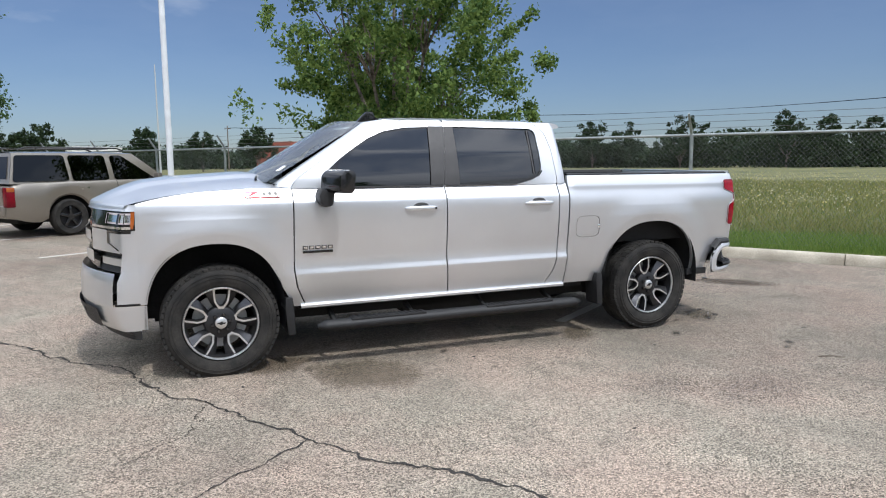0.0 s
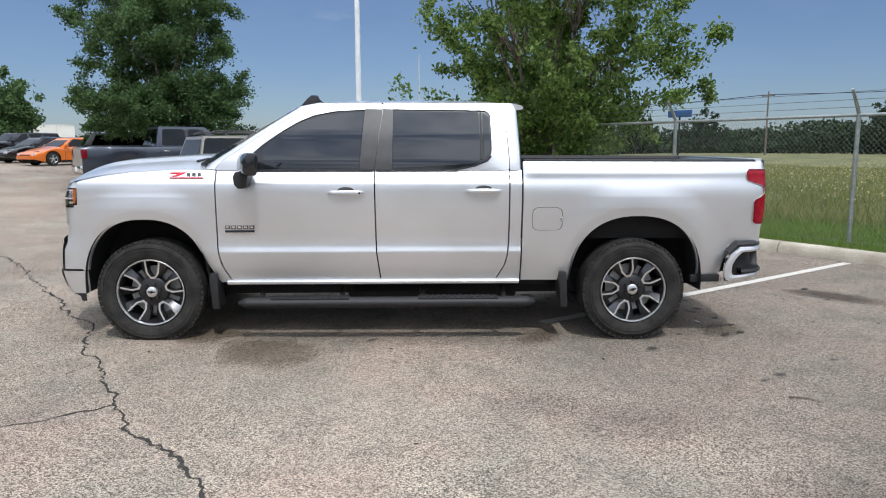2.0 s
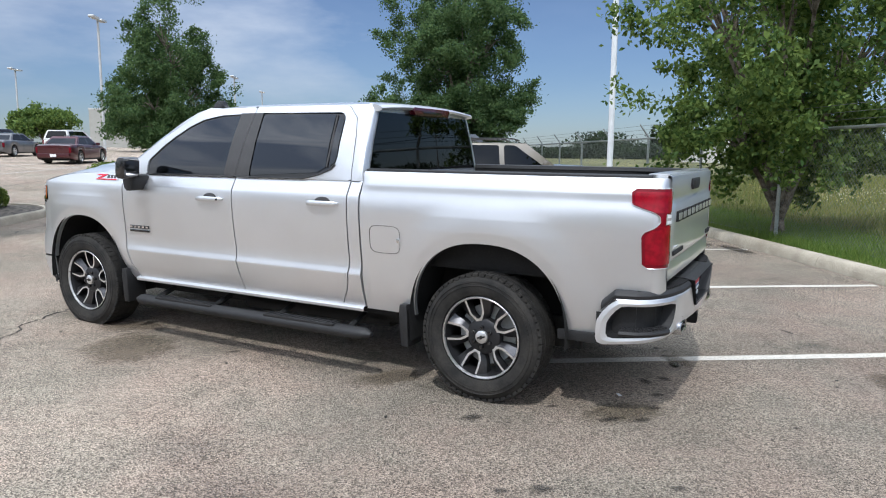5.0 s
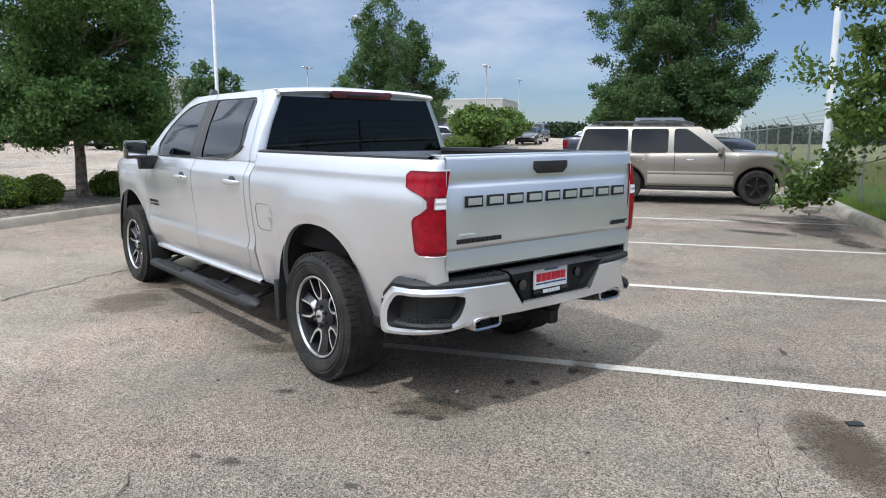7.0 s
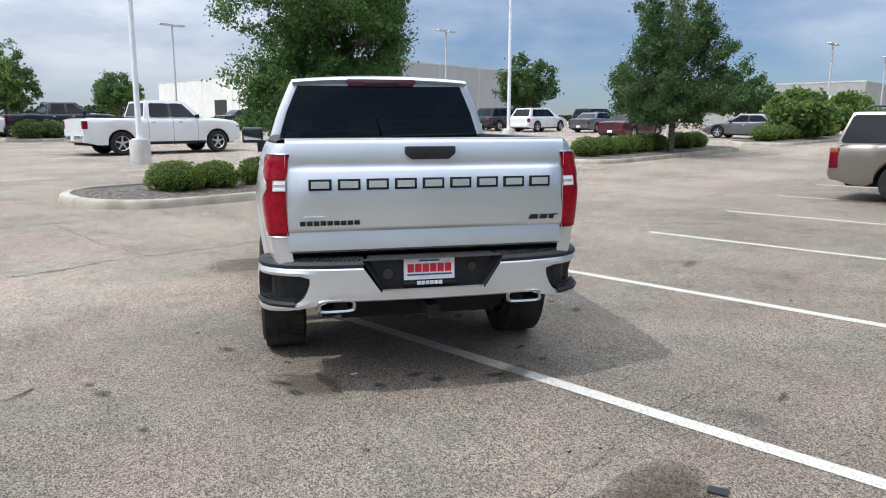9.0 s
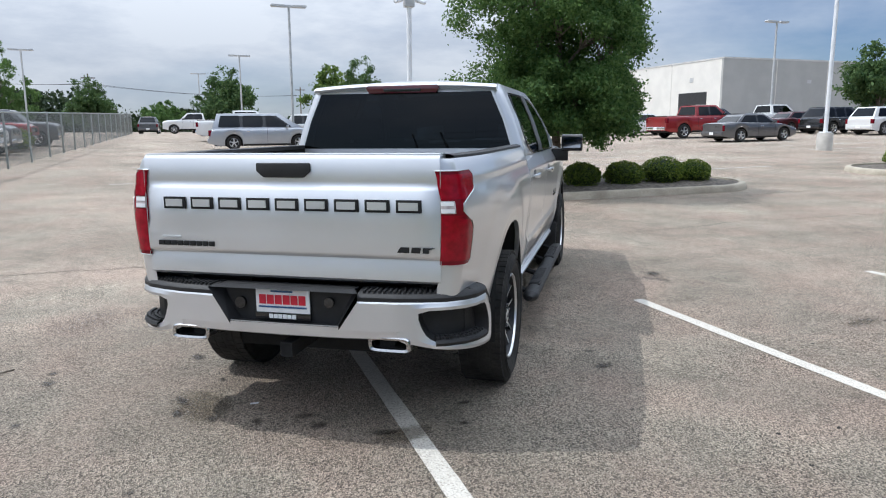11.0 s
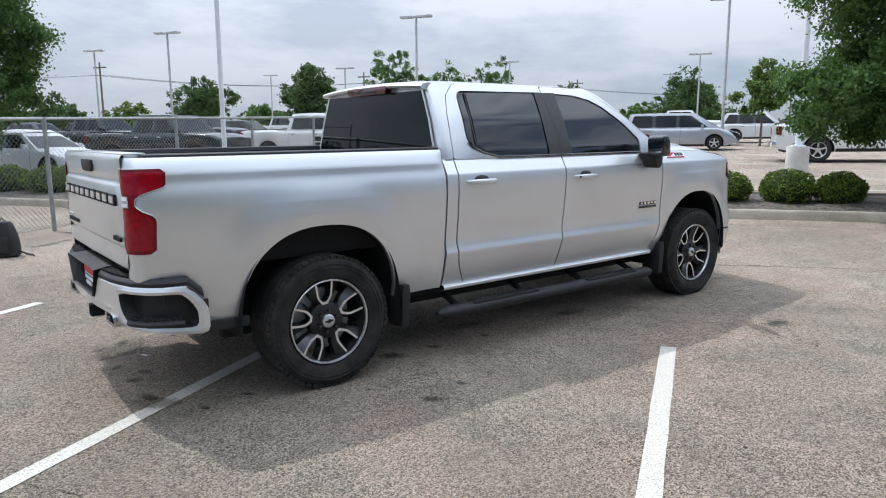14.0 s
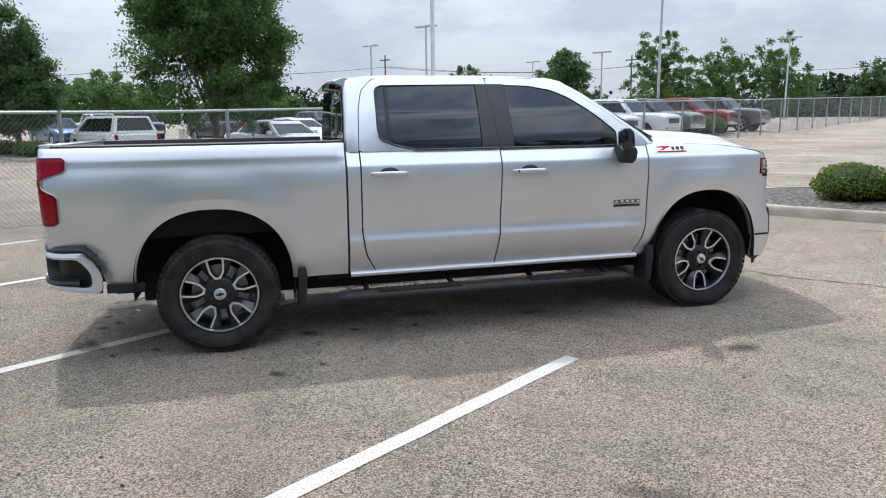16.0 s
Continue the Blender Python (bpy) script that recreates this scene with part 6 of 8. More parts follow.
# ---- other vehicles ----
SPECS = {
    "sedan": dict(L=4.85, W=1.83, H=1.45, WB=2.80, FO=0.95, r=0.335, belt=0.93, hood=((2.0, 0.72), (1.4, 0.86), (0.95, 0.95)), rear=((-1.65, 1.02), (-2.2, 0.98)), base=(1.0, -1.75), roof=(0.2, -1.05), clear=0.2, panes=(0.05, 0.44, 0.5, 0.93)),
    "suv": dict(L=4.52, W=1.98, H=1.68, WB=2.70, FO=0.63, r=0.365, belt=1.07, hood=((1.93, 1.05), (1.7, 1.09), (0.9, 1.12)), rear=((-2.3, 1.07), (-2.46, 1.02)), base=(0.92, -2.46), roof=(0.20, -2.28), clear=0.3, panes=(0.04, 0.31, 0.35, 0.615, 0.64, 0.985)),
    "crossover": dict(L=4.8, W=1.92, H=1.72, WB=2.85, FO=0.92, r=0.37, belt=1.05, hood=((2.2, 0.85), (1.8, 0.98), (1.05, 1.06)), rear=((-2.2, 1.06), (-2.35, 1.0)), base=(1.1, -2.3), roof=(0.25, -1.85), clear=0.24, panes=(0.07, 0.36, 0.41, 0.66, 0.71, 0.92)),
    "van": dict(L=5.15, W=2.0, H=1.74, WB=3.08, FO=0.95, r=0.335, belt=1.02, hood=((2.35, 0.72), (2.1, 0.88), (1.65, 1.03)), rear=((-2.4, 1.02), (-2.55, 0.95)), base=(1.75, -2.5), roof=(0.65, -2.25), clear=0.2, panes=(0.07, 0.34, 0.38, 0.64, 0.68, 0.94)),
    "pickup": dict(L=5.9, W=2.05, H=1.95, WB=3.65, FO=0.98, r=0.41, belt=1.28, hood=((2.72, 1.18), (2.3, 1.24), (1.3, 1.29)), rear=((-1.02, 1.28), (-2.8, 1.30)), base=(1.3, -0.98), roof=(0.62, -0.82), clear=0.36, panes=(0.08, 0.48, 0.54, 0.92)),
}


def rounded(poly, f, n=4):
    """An outline with its corners rounded, f of each side long."""
    out = []
    for i, p in enumerate(poly):
        a, b, p = Vector(poly[i - 1]), Vector(poly[(i + 1) % len(poly)]), Vector(p)
        p0, p2 = p + (a - p) * min(0.5, 0.07 / max(0.07, (a - p).length)), p + (b - p) * min(0.5, 0.07 / max(0.07, (b - p).length))
        for k in range(n + 1):
            t = k / n
            out.append(tuple(p0 * (1 - t) ** 2 + p * (2 * t * (1 - t)) + p2 * t * t))
    return out


def body_wheel(root, x, s, W, r, rim_mat):
    w = part("wheel", Geo().lathe([(r * 0.62, -0.10), (r * 0.9, -0.115), (r * 0.98, -0.09), (r, -0.05), (r, 0.05), (r * 0.98, 0.09), (r * 0.9, 0.115), (r * 0.62, 0.10)], "y", 28), M_TIRE, root, "black tyre")
    w.matrix_basis = pose(x, s * (W / 2 - 0.13), r, 0, 0, 0 if s == 1 else 180)
    part("rim", Geo().lathe([(r * 0.64, 0.088), (r * 0.6, 0.085), (r * 0.56, 0.02), (0.0, 0.02)], "y", 24), M_GUNMETAL, w)
    rim = Geo().lathe([(r * 0.65, 0.09), (r * 0.63, 0.107), (r * 0.59, 0.09)], "y", 24)
    for k in range(5):
        sp = Geo().slab([(-0.03, r * 0.08), (-0.026, r * 0.6), (0.026, r * 0.6), (0.03, r * 0.08)], 0.05, 0.095, "y", 0.006)
        rim.add(sp, Matrix.Rotation(2 * math.pi * k / 5, 4, "Y"))
    rim.lathe([(r * 0.2, 0.06), (r * 0.18, 0.1), (0.0, 0.1)], "y", 14)
    part("rim_face", rim, rim_mat, w)


def vehicle(kind, colour, u, v, heading, label, rims=None, group="parked vehicles", lamps=True, cat=None, bars=False, z=None):
    """A parked car: body with cut wheel arches, cabin with separate panes, lamps, mirrors and wheels."""
    P = SPECS[kind]
    name = {"sedan": "sedan_car", "suv": "sport_utility_car", "crossover": "crossover_car", "van": "minivan", "pickup": "parked_pickup"}[kind]
    z = ground_z(u, v) if z is None else z
    hx, hy = math.cos(radians(heading)), math.sin(radians(heading))
    pitch = math.degrees(math.atan2(ground_z(u + hx * 1.5, v + hy * 1.5) - ground_z(u - hx * 1.5, v - hy * 1.5), 3.0))
    root = thing(name, pose(u, v, z, 0, -pitch, heading), label, cat or {"sedan": "car", "suv": "car", "crossover": "car", "van": "minivan", "pickup": "pickup truck"}[kind], group)
    L, W, H, WB, r = P["L"], P["W"], P["H"], P["WB"], P["r"]
    front = WB / 2 + P["FO"]
    back = front - L
    hw = W / 2
    blunt = kind in ("pickup", "suv", "crossover")
    nose = [(front - 0.06, P["hood"][0][1] - 0.03), (front, P["hood"][0][1] - 0.09)] if blunt else [(front - 0.12, P["hood"][0][1] - 0.06), (front, P["hood"][0][1] - 0.2)]
    tops = [(back, P["rear"][-1][1] - 0.05), (back + 0.06, P["rear"][-1][1])] + sorted([*P["rear"], *P["hood"]]) + nose
    tops = sorted(t for t in tops if back <= t[0] <= front)
    tx, tz = [t[0] for t in tops], [t[1] for t in tops]
    xs = set(np.linspace(back, front, 30))
    ar = r + 0.075
    for h in (WB / 2, -WB / 2):
        for k in range(15):
            xs.add(h + ar * math.cos(math.pi * k / 14))
    xs = sorted(x for x in xs if back <= x <= front)

    def half(x):
        a = max(0.0, (x - (front - 0.75)) / 0.75)
        b = max(0.0, ((back + 0.45) - x) / 0.45)
        return hw * (1 - (0.09 if blunt else 0.17) * a ** 2.4 - (0.04 if blunt else 0.10) * b ** 2.4)

    rows = []
    for x in xs:
        zt = interp(x, tx, tz)
        lo = P["clear"] + 0.12 * smoothstep(front - 0.5, front, x) + 0.1 * smoothstep(back + 0.5, back, x)
        for h in (WB / 2, -WB / 2):
            d = abs(x - h)
            if d < ar:
                lo = max(lo, r + math.sqrt(max(0, ar * ar - d * d)))
        lo = min(lo, zt - 0.08)
        y = half(x)
        sec = [(0.955, 0.0), (0.985, 0.12), (0.992, 0.45), (1.0, 0.62), (0.992, 0.80), (0.97, 0.92), (0.93, 0.98), (0.84, 1.0)]
        left = [(x, y * a, lo + (zt - lo) * b) for a, b in sec]
        right = [(x, -y * a, lo + (zt - lo) * b) for a, b in sec[::-1]]
        crown = 0.035 if x > 0 else 0.015
        rows.append(left + [(x, y * 0.4, zt + crown), (x, -y * 0.4, zt + crown)] + right)
    g = Geo().grid(rows)
    g.face(rows[0])
    g.face(rows[-1][::-1])
    body = part("body", g, colour, root, "", 35)
    part("underbody", Geo().box(back + 0.25, front - 0.25, -hw + 0.22, hw - 0.22, P["clear"] - 0.02, P["belt"] - 0.2), M_DARK, root, "", 0)
    for h in (WB / 2, -WB / 2):
        for s in (1, -1):
            part("arch_liner", Geo().grid([[(h + (ar + 0.01) * math.cos(a), s * yy, r + (ar + 0.01) * math.sin(a)) for yy in (hw * 0.93, hw - 0.34)] for a in np.linspace(-0.1, math.pi + 0.1, 12)]), M_DARK, root)
            body_wheel(root, h, s, W, r, rims or M_MACHINED)
    # cabin
    b0, b1 = P["base"]
    r0, r1 = P["roof"]
    zb, zr = P["belt"] - 0.02, H - 0.04
    yb, yr = hw * 0.93, hw * 0.70

    def gp(t, k, s, o=0.0):
        """A point on the cabin's flank: t along it (0 front), k up it."""
        xb, xr = b0 + (b1 - b0) * t, r0 + (r1 - r0) * t
        return (xb + (xr - xb) * k, s * (yb + (yr - yb) * k + o), zb + (zr - zb) * k)

    g = Geo()
    n = 10
    for s in (1, -1):
        g.grid([[gp(t, k, s, 0.02 * math.sin(math.pi * k)) for k in np.linspace(0, 1, 7)] for t in np.linspace(0, 1, n)])
    g.grid([[(lambda p: (p[0], p[1], p[2]))(gp(t, 1, 1))] + [(r0 + (r1 - r0) * t, yr * q, zr + 0.045 * (1 - q * q) * (0.5 + 0.5 * math.sin(math.pi * min(1, max(0, 0.1 + 0.8 * t))))) for q in np.linspace(0.8, -0.8, 7)] + [gp(t, 1, -1)] for t in np.linspace(0, 1, n)])
    for t in (0, 1):
        g.grid([[gp(t, k, 1) for k in np.linspace(0, 1, 4)], [gp(t, k, -1) for k in np.linspace(0, 1, 4)]])
    cabin = part("cabin", g, colour, root, "", 35)
    for s in (1, -1):
        pn = P["panes"]
        if kind != "suv":
            # black pillars between the panes
            band = [[(p[0], p[1] + s * 0.022, p[2]) for p in (gp(pn[0] + 0.03 + (pn[-1] - pn[0] - 0.04) * t, k, s, 0.0) for k in (0.12, 0.5, 0.86))] for t in np.linspace(0, 1, 8)]
            part("pillar_band", Geo().grid(band), M_GLOSSBLK, cabin, "gloss black window pillars")
        for a, b in zip(pn[::2], pn[1::2]):
            kk = 0.10 if a < 0.12 else 0.0
            def at(t, k, free):
                p = gp(t, k, s, 0.006)
                return p if free else (gp(t, 0.5, s)[0], p[1], p[2])
            first, last = a < 0.12, b > 0.9
            k0, k1 = (0.07, 0.93) if kind == "suv" else (0.10, 0.88)
            quad = [at(a + kk * 0.4, k0, first), at(b, k0, last), at(b, k1, last), at(a + kk * 0.9, k1, first)]
            quad = rounded([(p[0], p[1] + s * 0.02, p[2]) for p in quad], 0.16)
            quad = quad if s == 1 else quad[::-1]
            part("side_window", Geo().face(quad), M_GLASS, cabin, "dark side window", 0)
    dx = 0.006
    part("windscreen", Geo().face([(b0 + dx - 0.04 * (b0 - r0), yb * 0.88, zb + 0.06), (r0 + dx + 0.10 * (b0 - r0), yr * 0.92, zr - 0.06), (r0 + dx + 0.10 * (b0 - r0), -yr * 0.92, zr - 0.06), (b0 + dx - 0.04 * (b0 - r0), -yb * 0.88, zb + 0.06)]), M_GLASS, cabin, "windscreen", 0)
    part("rear_window", Geo().face([(b1 - dx + 0.12 * (r1 - b1), yb * 0.84, zb + 0.10), (b1 - dx + 0.12 * (r1 - b1), -yb * 0.84, zb + 0.10), (r1 - dx - 0.12 * (r1 - b1), -yr * 0.9, zr - 0.07), (r1 - dx - 0.12 * (r1 - b1), yr * 0.9, zr - 0.07)]), M_GLASS, cabin, "rear window", 0)
    if kind == "pickup":
        part("bed_liner", Geo().box(back + 0.10, b1 - 0.08, -hw * 0.80, hw * 0.80, P["belt"] + 0.02, P["belt"] + 0.045), M_DARK, root, "dark open bed", 0)
    # door seams, lower trim
    sec_z = [0.0, 0.12, 0.45, 0.62, 0.80, 0.92, 0.98]
    sec_y = [0.955, 0.985, 0.992, 1.0, 0.992, 0.97, 0.93]
    pn = P["panes"]
    seams = [gp(pn[0], 0, 1)[0] - 0.10] + [gp((a + b) / 2, 0.3, 1)[0] for a, b in zip(pn[1::2], pn[2::2])][:2]
    if kind in ("pickup", "sedan", "suv", "crossover"):
        seams.append(gp(pn[3], 0, 1)[0] - 0.07)
    for s in (1, -1):
        for sx in seams:
            if min(abs(sx - WB / 2), abs(sx + WB / 2)) < ar + 0.02:
                continue
            zt2 = interp(sx, tx, tz)
            pts = [(s * (half(sx) * sy + 0.002), P["clear"] + (zt2 - P["clear"]) * sz) for sz, sy in zip(sec_z, sec_y)]
            part("door_seam", Geo().grid([[(sx + e, p[0], p[1]) for p in pts] for e in (-0.006, 0.006)]), M_DARK, root)
        part("sill_trim", Geo().grid([[(x, s * (half(x) * sy + 0.004), P["clear"] + (P["belt"] - P["clear"]) * sz) for sz, sy in ((-0.02, 0.93), (0.0, 0.957), (0.10, 0.984))] for x in np.linspace(-WB / 2 + ar + 0.02, WB / 2 - ar - 0.02, 6)]), M_BLACKP, root)
    # lamps, grille, bumpers, mirrors, handles
    zt = P["belt"]
    for s in (1, -1):
        if lamps:
            part("headlight", Geo().box(front - 0.28, front - 0.035, s * hw * 0.73 - 0.11, s * hw * 0.73 + 0.11, P["hood"][0][1] - 0.22, P["hood"][0][1] - 0.08, 0.025), M_CLEAR, root, "clear headlight")
            part("tail_light", Geo().box(back - 0.012, back + 0.15, min(s * hw * 0.82, s * hw * (0.985 if blunt else 0.93)), max(s * hw * 0.82, s * hw * (0.985 if blunt else 0.93)), zt - (0.46 if kind == "suv" else 0.36), zt - 0.08, 0.02), M_RED, root, "red tail light")
        mx = b0 - 0.32 if kind != "van" else b0 - 0.75
        part("mirror", Geo().box(mx - 0.06, mx + 0.06, s * hw * 0.98 - 0.02 if s == 1 else s * hw * 0.98 - 0.16, s * hw * 0.98 + 0.16 if s == 1 else s * hw * 0.98 + 0.02, zt + 0.0, zt + 0.15, 0.03), M_GLOSSBLK if kind == "pickup" else colour, root, "door mirror")
        for t in P["panes"][1::2][:2]:
            px = gp(t, 0, s)[0] + 0.05
            part("handle", Geo().box(px, px + 0.16, s * hw * 0.985 - 0.012, s * hw * 0.985 + 0.012, zt - 0.16, zt - 0.12, 0.006), M_CHROME, root)
    part("grille", Geo().box(front - 0.10, front + 0.008, -hw * 0.52, hw * 0.52, P["hood"][0][1] - 0.36, P["hood"][0][1] - 0.14, 0.015), M_GLOSSBLK, root, "dark grille")
    part("front_bumper", Geo().box(front - 0.2, front + 0.05, -hw * 0.80, hw * 0.80, P["clear"] + 0.14, P["clear"] + 0.32, 0.03), M_CHROME if kind == "pickup" else colour, root)
    part("rear_bumper", Geo().box(back - 0.06, back + 0.2, -hw * 0.86, hw * 0.86, P["clear"] + 0.14, P["clear"] + 0.34, 0.03), M_CHROME if kind == "pickup" else colour, root)
    part("number_plate", Geo().box(back - 0.075, back - 0.05, -0.15, 0.15, P["clear"] + 0.17, P["clear"] + 0.31), M_PLATE_W, root)
    if bars:
        for s in (1, -1):
            part("roof_bar", Geo().tube([(r0 - 0.15, s * yr * 0.9, zr + 0.06), (r0 - 0.3, s * yr * 0.9, zr + 0.11), (r1 + 0.3, s * yr * 0.9, zr + 0.11), (r1 + 0.15, s * yr * 0.9, zr + 0.06)], 0.018, 6), M_GLOSSBLK, root)
        for x in (r0 - 0.5, r1 + 0.5):
            part("roof_bar", Geo().tube([(x, yr * 0.9, zr + 0.1), (x, -yr * 0.9, zr + 0.1)], 0.016, 6), M_GLOSSBLK, root)
    return root


C_TAN = paint("pewter_tan_paint", (0.25, 0.224, 0.19), 0.55, 0.34, 0.05)
C_PALE = paint("pale_pewter_cladding", (0.40, 0.37, 0.32), 0.5, 0.36, 0.05)
C_WHITE = paint("white_car_paint", (0.74, 0.74, 0.73), 0.0, 0.35, 0.03)
C_BLACK = paint("black_car_paint", (0.014, 0.015, 0.018), 0.1, 0.25, 0.1)
C_NAVY = paint("dark_blue_grey_paint", (0.03, 0.038, 0.055), 0.3, 0.3, 0.08)
C_GREY = paint("grey_metallic_paint", (0.13, 0.13, 0.135), 0.5, 0.3, 0.06)
C_VAN = paint("light_silver_blue_paint", (0.40, 0.42, 0.45), 0.5, 0.33, 0.05)
C_RED = paint("deep_red_paint", (0.26, 0.012, 0.015), 0.25, 0.3, 0.08)
C_MAROON = paint("maroon_paint", (0.07, 0.012, 0.016), 0.3, 0.3, 0.08)
C_ORANGE = paint("bright_orange_paint", (0.72, 0.17, 0.015), 0.1, 0.3, 0.05)
C_BLUE = paint("blue_paint", (0.02, 0.08, 0.22), 0.3, 0.3, 0.06)

tan = vehicle("suv", C_TAN, 11.28, -3.65, -90, "dusty pewter-tan sport utility car with black wheels beside the kerb", M_GLOSSBLK, bars=True)
for s in (1, -1):
    part("side_moulding", Geo().box(-0.87, 0.87, s * 0.985 - 0.012, s * 0.985 + 0.012, 0.64, 0.69, 0.006), C_PALE, tan)
    part("lower_cladding", Geo().box(-0.87, 0.87, s * 0.975 - 0.012, s * 0.975 + 0.012, 0.42, 0.62, 0.008), C_PALE, tan, "paler lower door cladding")
    part("turn_lens", Geo().box(-2.545, -2.40, min(s * 0.815, s * 0.982), max(s * 0.815, s * 0.982), 0.90, 0.985, 0.02), M_AMBER, tan, "amber turn lens")
    part("running_board", Geo().box(-0.86, 0.86, min(s * 0.85, s * 1.03), max(s * 0.85, s * 1.03), 0.30, 0.35, 0.01), M_BLACKP, tan)
vehicle("pickup", C_NAVY, 18.9, -3.0, -90, "dark blue-grey crew-cab pickup parked nose to the kerb")
vehicle("crossover", C_GREY, 27.5, -3.4, -90, "dark grey crossover parked nose to the kerb")
vehicle("suv", C_BLACK, 44.4, 0.1, 115, "black sport utility car parked beside a black sedan")
vehicle("sedan", C_BLACK, 41.0, -0.9, 115, "black sedan parked beside the orange car")
vehicle("sedan", C_ORANGE, 37.2, -1.9, 115, "bright orange compact car parked beside a black sedan")
for k, c in enumerate((C_WHITE, C_GREY, C_RED, C_WHITE, C_BLACK, C_NAVY, C_WHITE), 1):
    vehicle(("crossover", "sedan")[k % 2], c, 46.4 + 5.4 * k, 1.3 + 0.55 * k, 150, "parked car in the long row beside the drive", group="row of parked cars")
vehicle("sedan", C_BLACK, 52.5, 7.6, 182, "black sedan facing down the drive")
vehicle("crossover", C_GREY, 60.5, 8.4, 180, "grey crossover facing down the drive")
vehicle("sedan", C_GREY, 38.0, 11.2, 90, "grey sedan parked behind the shrubs")
vehicle("sedan", C_WHITE, 46.0, 12.2, 90, "white sedan parked behind the shrubs")
vehicle("pickup", C_BLACK, 66, 13, 180, "black pickup parked by the service building")
vehicle("crossover", C_WHITE, 72, 12, 180, "white crossover parked by the service building")
vehicle("crossover", C_GREY, 66, 18.5, 120, "silver crossover parked by the service building")
vehicle("pickup", C_WHITE, 7.4, 21.4, 0, "white crew-cab pickup parked across the drive lane")
vehicle("van", C_VAN, 1.0, 30.1, 0, "light silver minivan parked at the end of a row")
vehicle("crossover", C_WHITE, 5.2, 39.0, 0, "white crossover parked behind the minivan")
vehicle("pickup", C_BLACK, 9.4, 39.0, 0, "black crew-cab pickup beside the planted island")
vehicle("sedan", C_BLACK, 1.6, 35.5, 0, "black sedan parked behind the minivan")
vehicle("pickup", C_WHITE, 0.8, 41.5, 0, "white pickup parked behind the minivan", bars=False)
vehicle("pickup", C_WHITE, -2.6, 66.0, 180, "white pickup far down the lot")
vehicle("crossover", C_GREY, -7.0, 72.0, 90, "dark crossover far down the lot")
vehicle("sedan", C_BLACK, -2.0, 74.0, 90, "black sedan far down the lot")
vehicle("sedan", C_GREY, 25.9, 24.6, 0, "grey sedan parked in the middle of the lot")
vehicle("pickup", C_RED, 26.8, 29.9, 0, "deep red crew-cab pickup parked in the middle of the lot")
vehicle("sedan", C_WHITE, 26.6, 35.2, 0, "white sedan parked beside the shrubs")
vehicle("crossover", C_NAVY, 33.0, 36.0, 0, "dark blue crossover in the far row")
vehicle("pickup", C_WHITE, 38.6, 36.4, 0, "white pickup in the far row")
vehicle("sedan", C_MAROON, 37.0, 32.4, 0, "dark maroon sedan in the far row")
vehicle("crossover", C_BLACK, 37.6, 29.6, 0, "black crossover in the far row")
vehicle("crossover", C_WHITE, 38.3, 26.6, 0, "white crossover in the far row")
vehicle("sedan", C_GREY, 40.6, 23.0, 0, "grey sedan in the far row")
vehicle("sedan", C_MAROON, 33.6, 16.2, 0, "maroon sedan near the planted island")
vehicle("suv", C_BLACK, 47.0, 27.0, 0, "black sport utility car in the far row")
vehicle("van", C_WHITE, 51.5, 24.0, 0, "white minivan in the far row")
vehicle("crossover", C_RED, 20.5, 52.0, 0, "red crossover near the warehouse")
vehicle("sedan", C_BLACK, 27.5, 50.0, 0, "black sedan near the warehouse")
vehicle("suv", C_BLACK, 33.0, 48.0, 0, "black sport utility car near the warehouse")
vehicle("sedan", C_WHITE, 29.0, 45.0, 0, "white sedan near the warehouse")
# beyond the side fence
vehicle("sedan", C_WHITE, -17.2, 10.35, 0, "white sedan parked behind the side fence")
vehicle("pickup", C_BLACK, -16.2, 15.1, 0, "black crew-cab pickup parked behind the side fence")
psc = vehicle("pickup", C_WHITE, -12.1, 18.8, 0, "white crew-cab work truck with a dark door mark")
part("door_mark", Geo().box(0.22, 0.56, -1.035, -1.02, 0.88, 1.05).box(0.24, 0.54, -1.035, -1.02, 0.72, 0.83), M_GLOSSBLK, psc, "dark door mark")
vehicle("pickup", C_WHITE, -12.4, 22.0, 0, "white pickup parked nose to the side fence")
vehicle("pickup", C_WHITE, -12.0, 25.1, 0, "white pickup parked nose to the side fence")
vehicle("pickup", C_GREY, -12.2, 28.2, 0, "dark grey pickup parked nose to the side fence")
vehicle("pickup", C_RED, -12.6, 33.8, 0, "red pickup parked nose to the side fence")
vehicle("pickup", C_GREY, -12.0, 37.0, 0, "grey pickup parked nose to the side fence")
vehicle("van", C_WHITE, -27.9, 8.85, 180, "silver-white minivan with its tail towards the side fence")
vehicle("pickup", C_NAVY, -45.0, 18.1, -12, "dark blue pickup facing the side fence across the lot")
vehicle("pickup", C_BLACK, -32.5, 17.3, 180, "black pickup in the shade behind the oak")
vehicle("crossover", C_BLUE, -43.0, 12.0, 0, "blue crossover beyond the fence")
vehicle("pickup", C_WHITE, -48.0, 16.5, 0, "white pickup beyond the fence")
vehicle("pickup", C_BLACK, -26.0, 21.5, 0, "black pickup in the second row beyond the fence")
vehicle("sedan", C_WHITE, -27.0, 26.0, 0, "white sedan in the second row beyond the fence")
vehicle("pickup", C_NAVY, -27.0, 30.5, 0, "dark blue pickup in the second row beyond the fence")
vehicle("crossover", C_BLACK, -27.0, 35.0, 0, "black crossover in the second row beyond the fence")
vehicle("pickup", C_WHITE, -27.0, 40.0, 0, "white pickup in the second row beyond the fence")
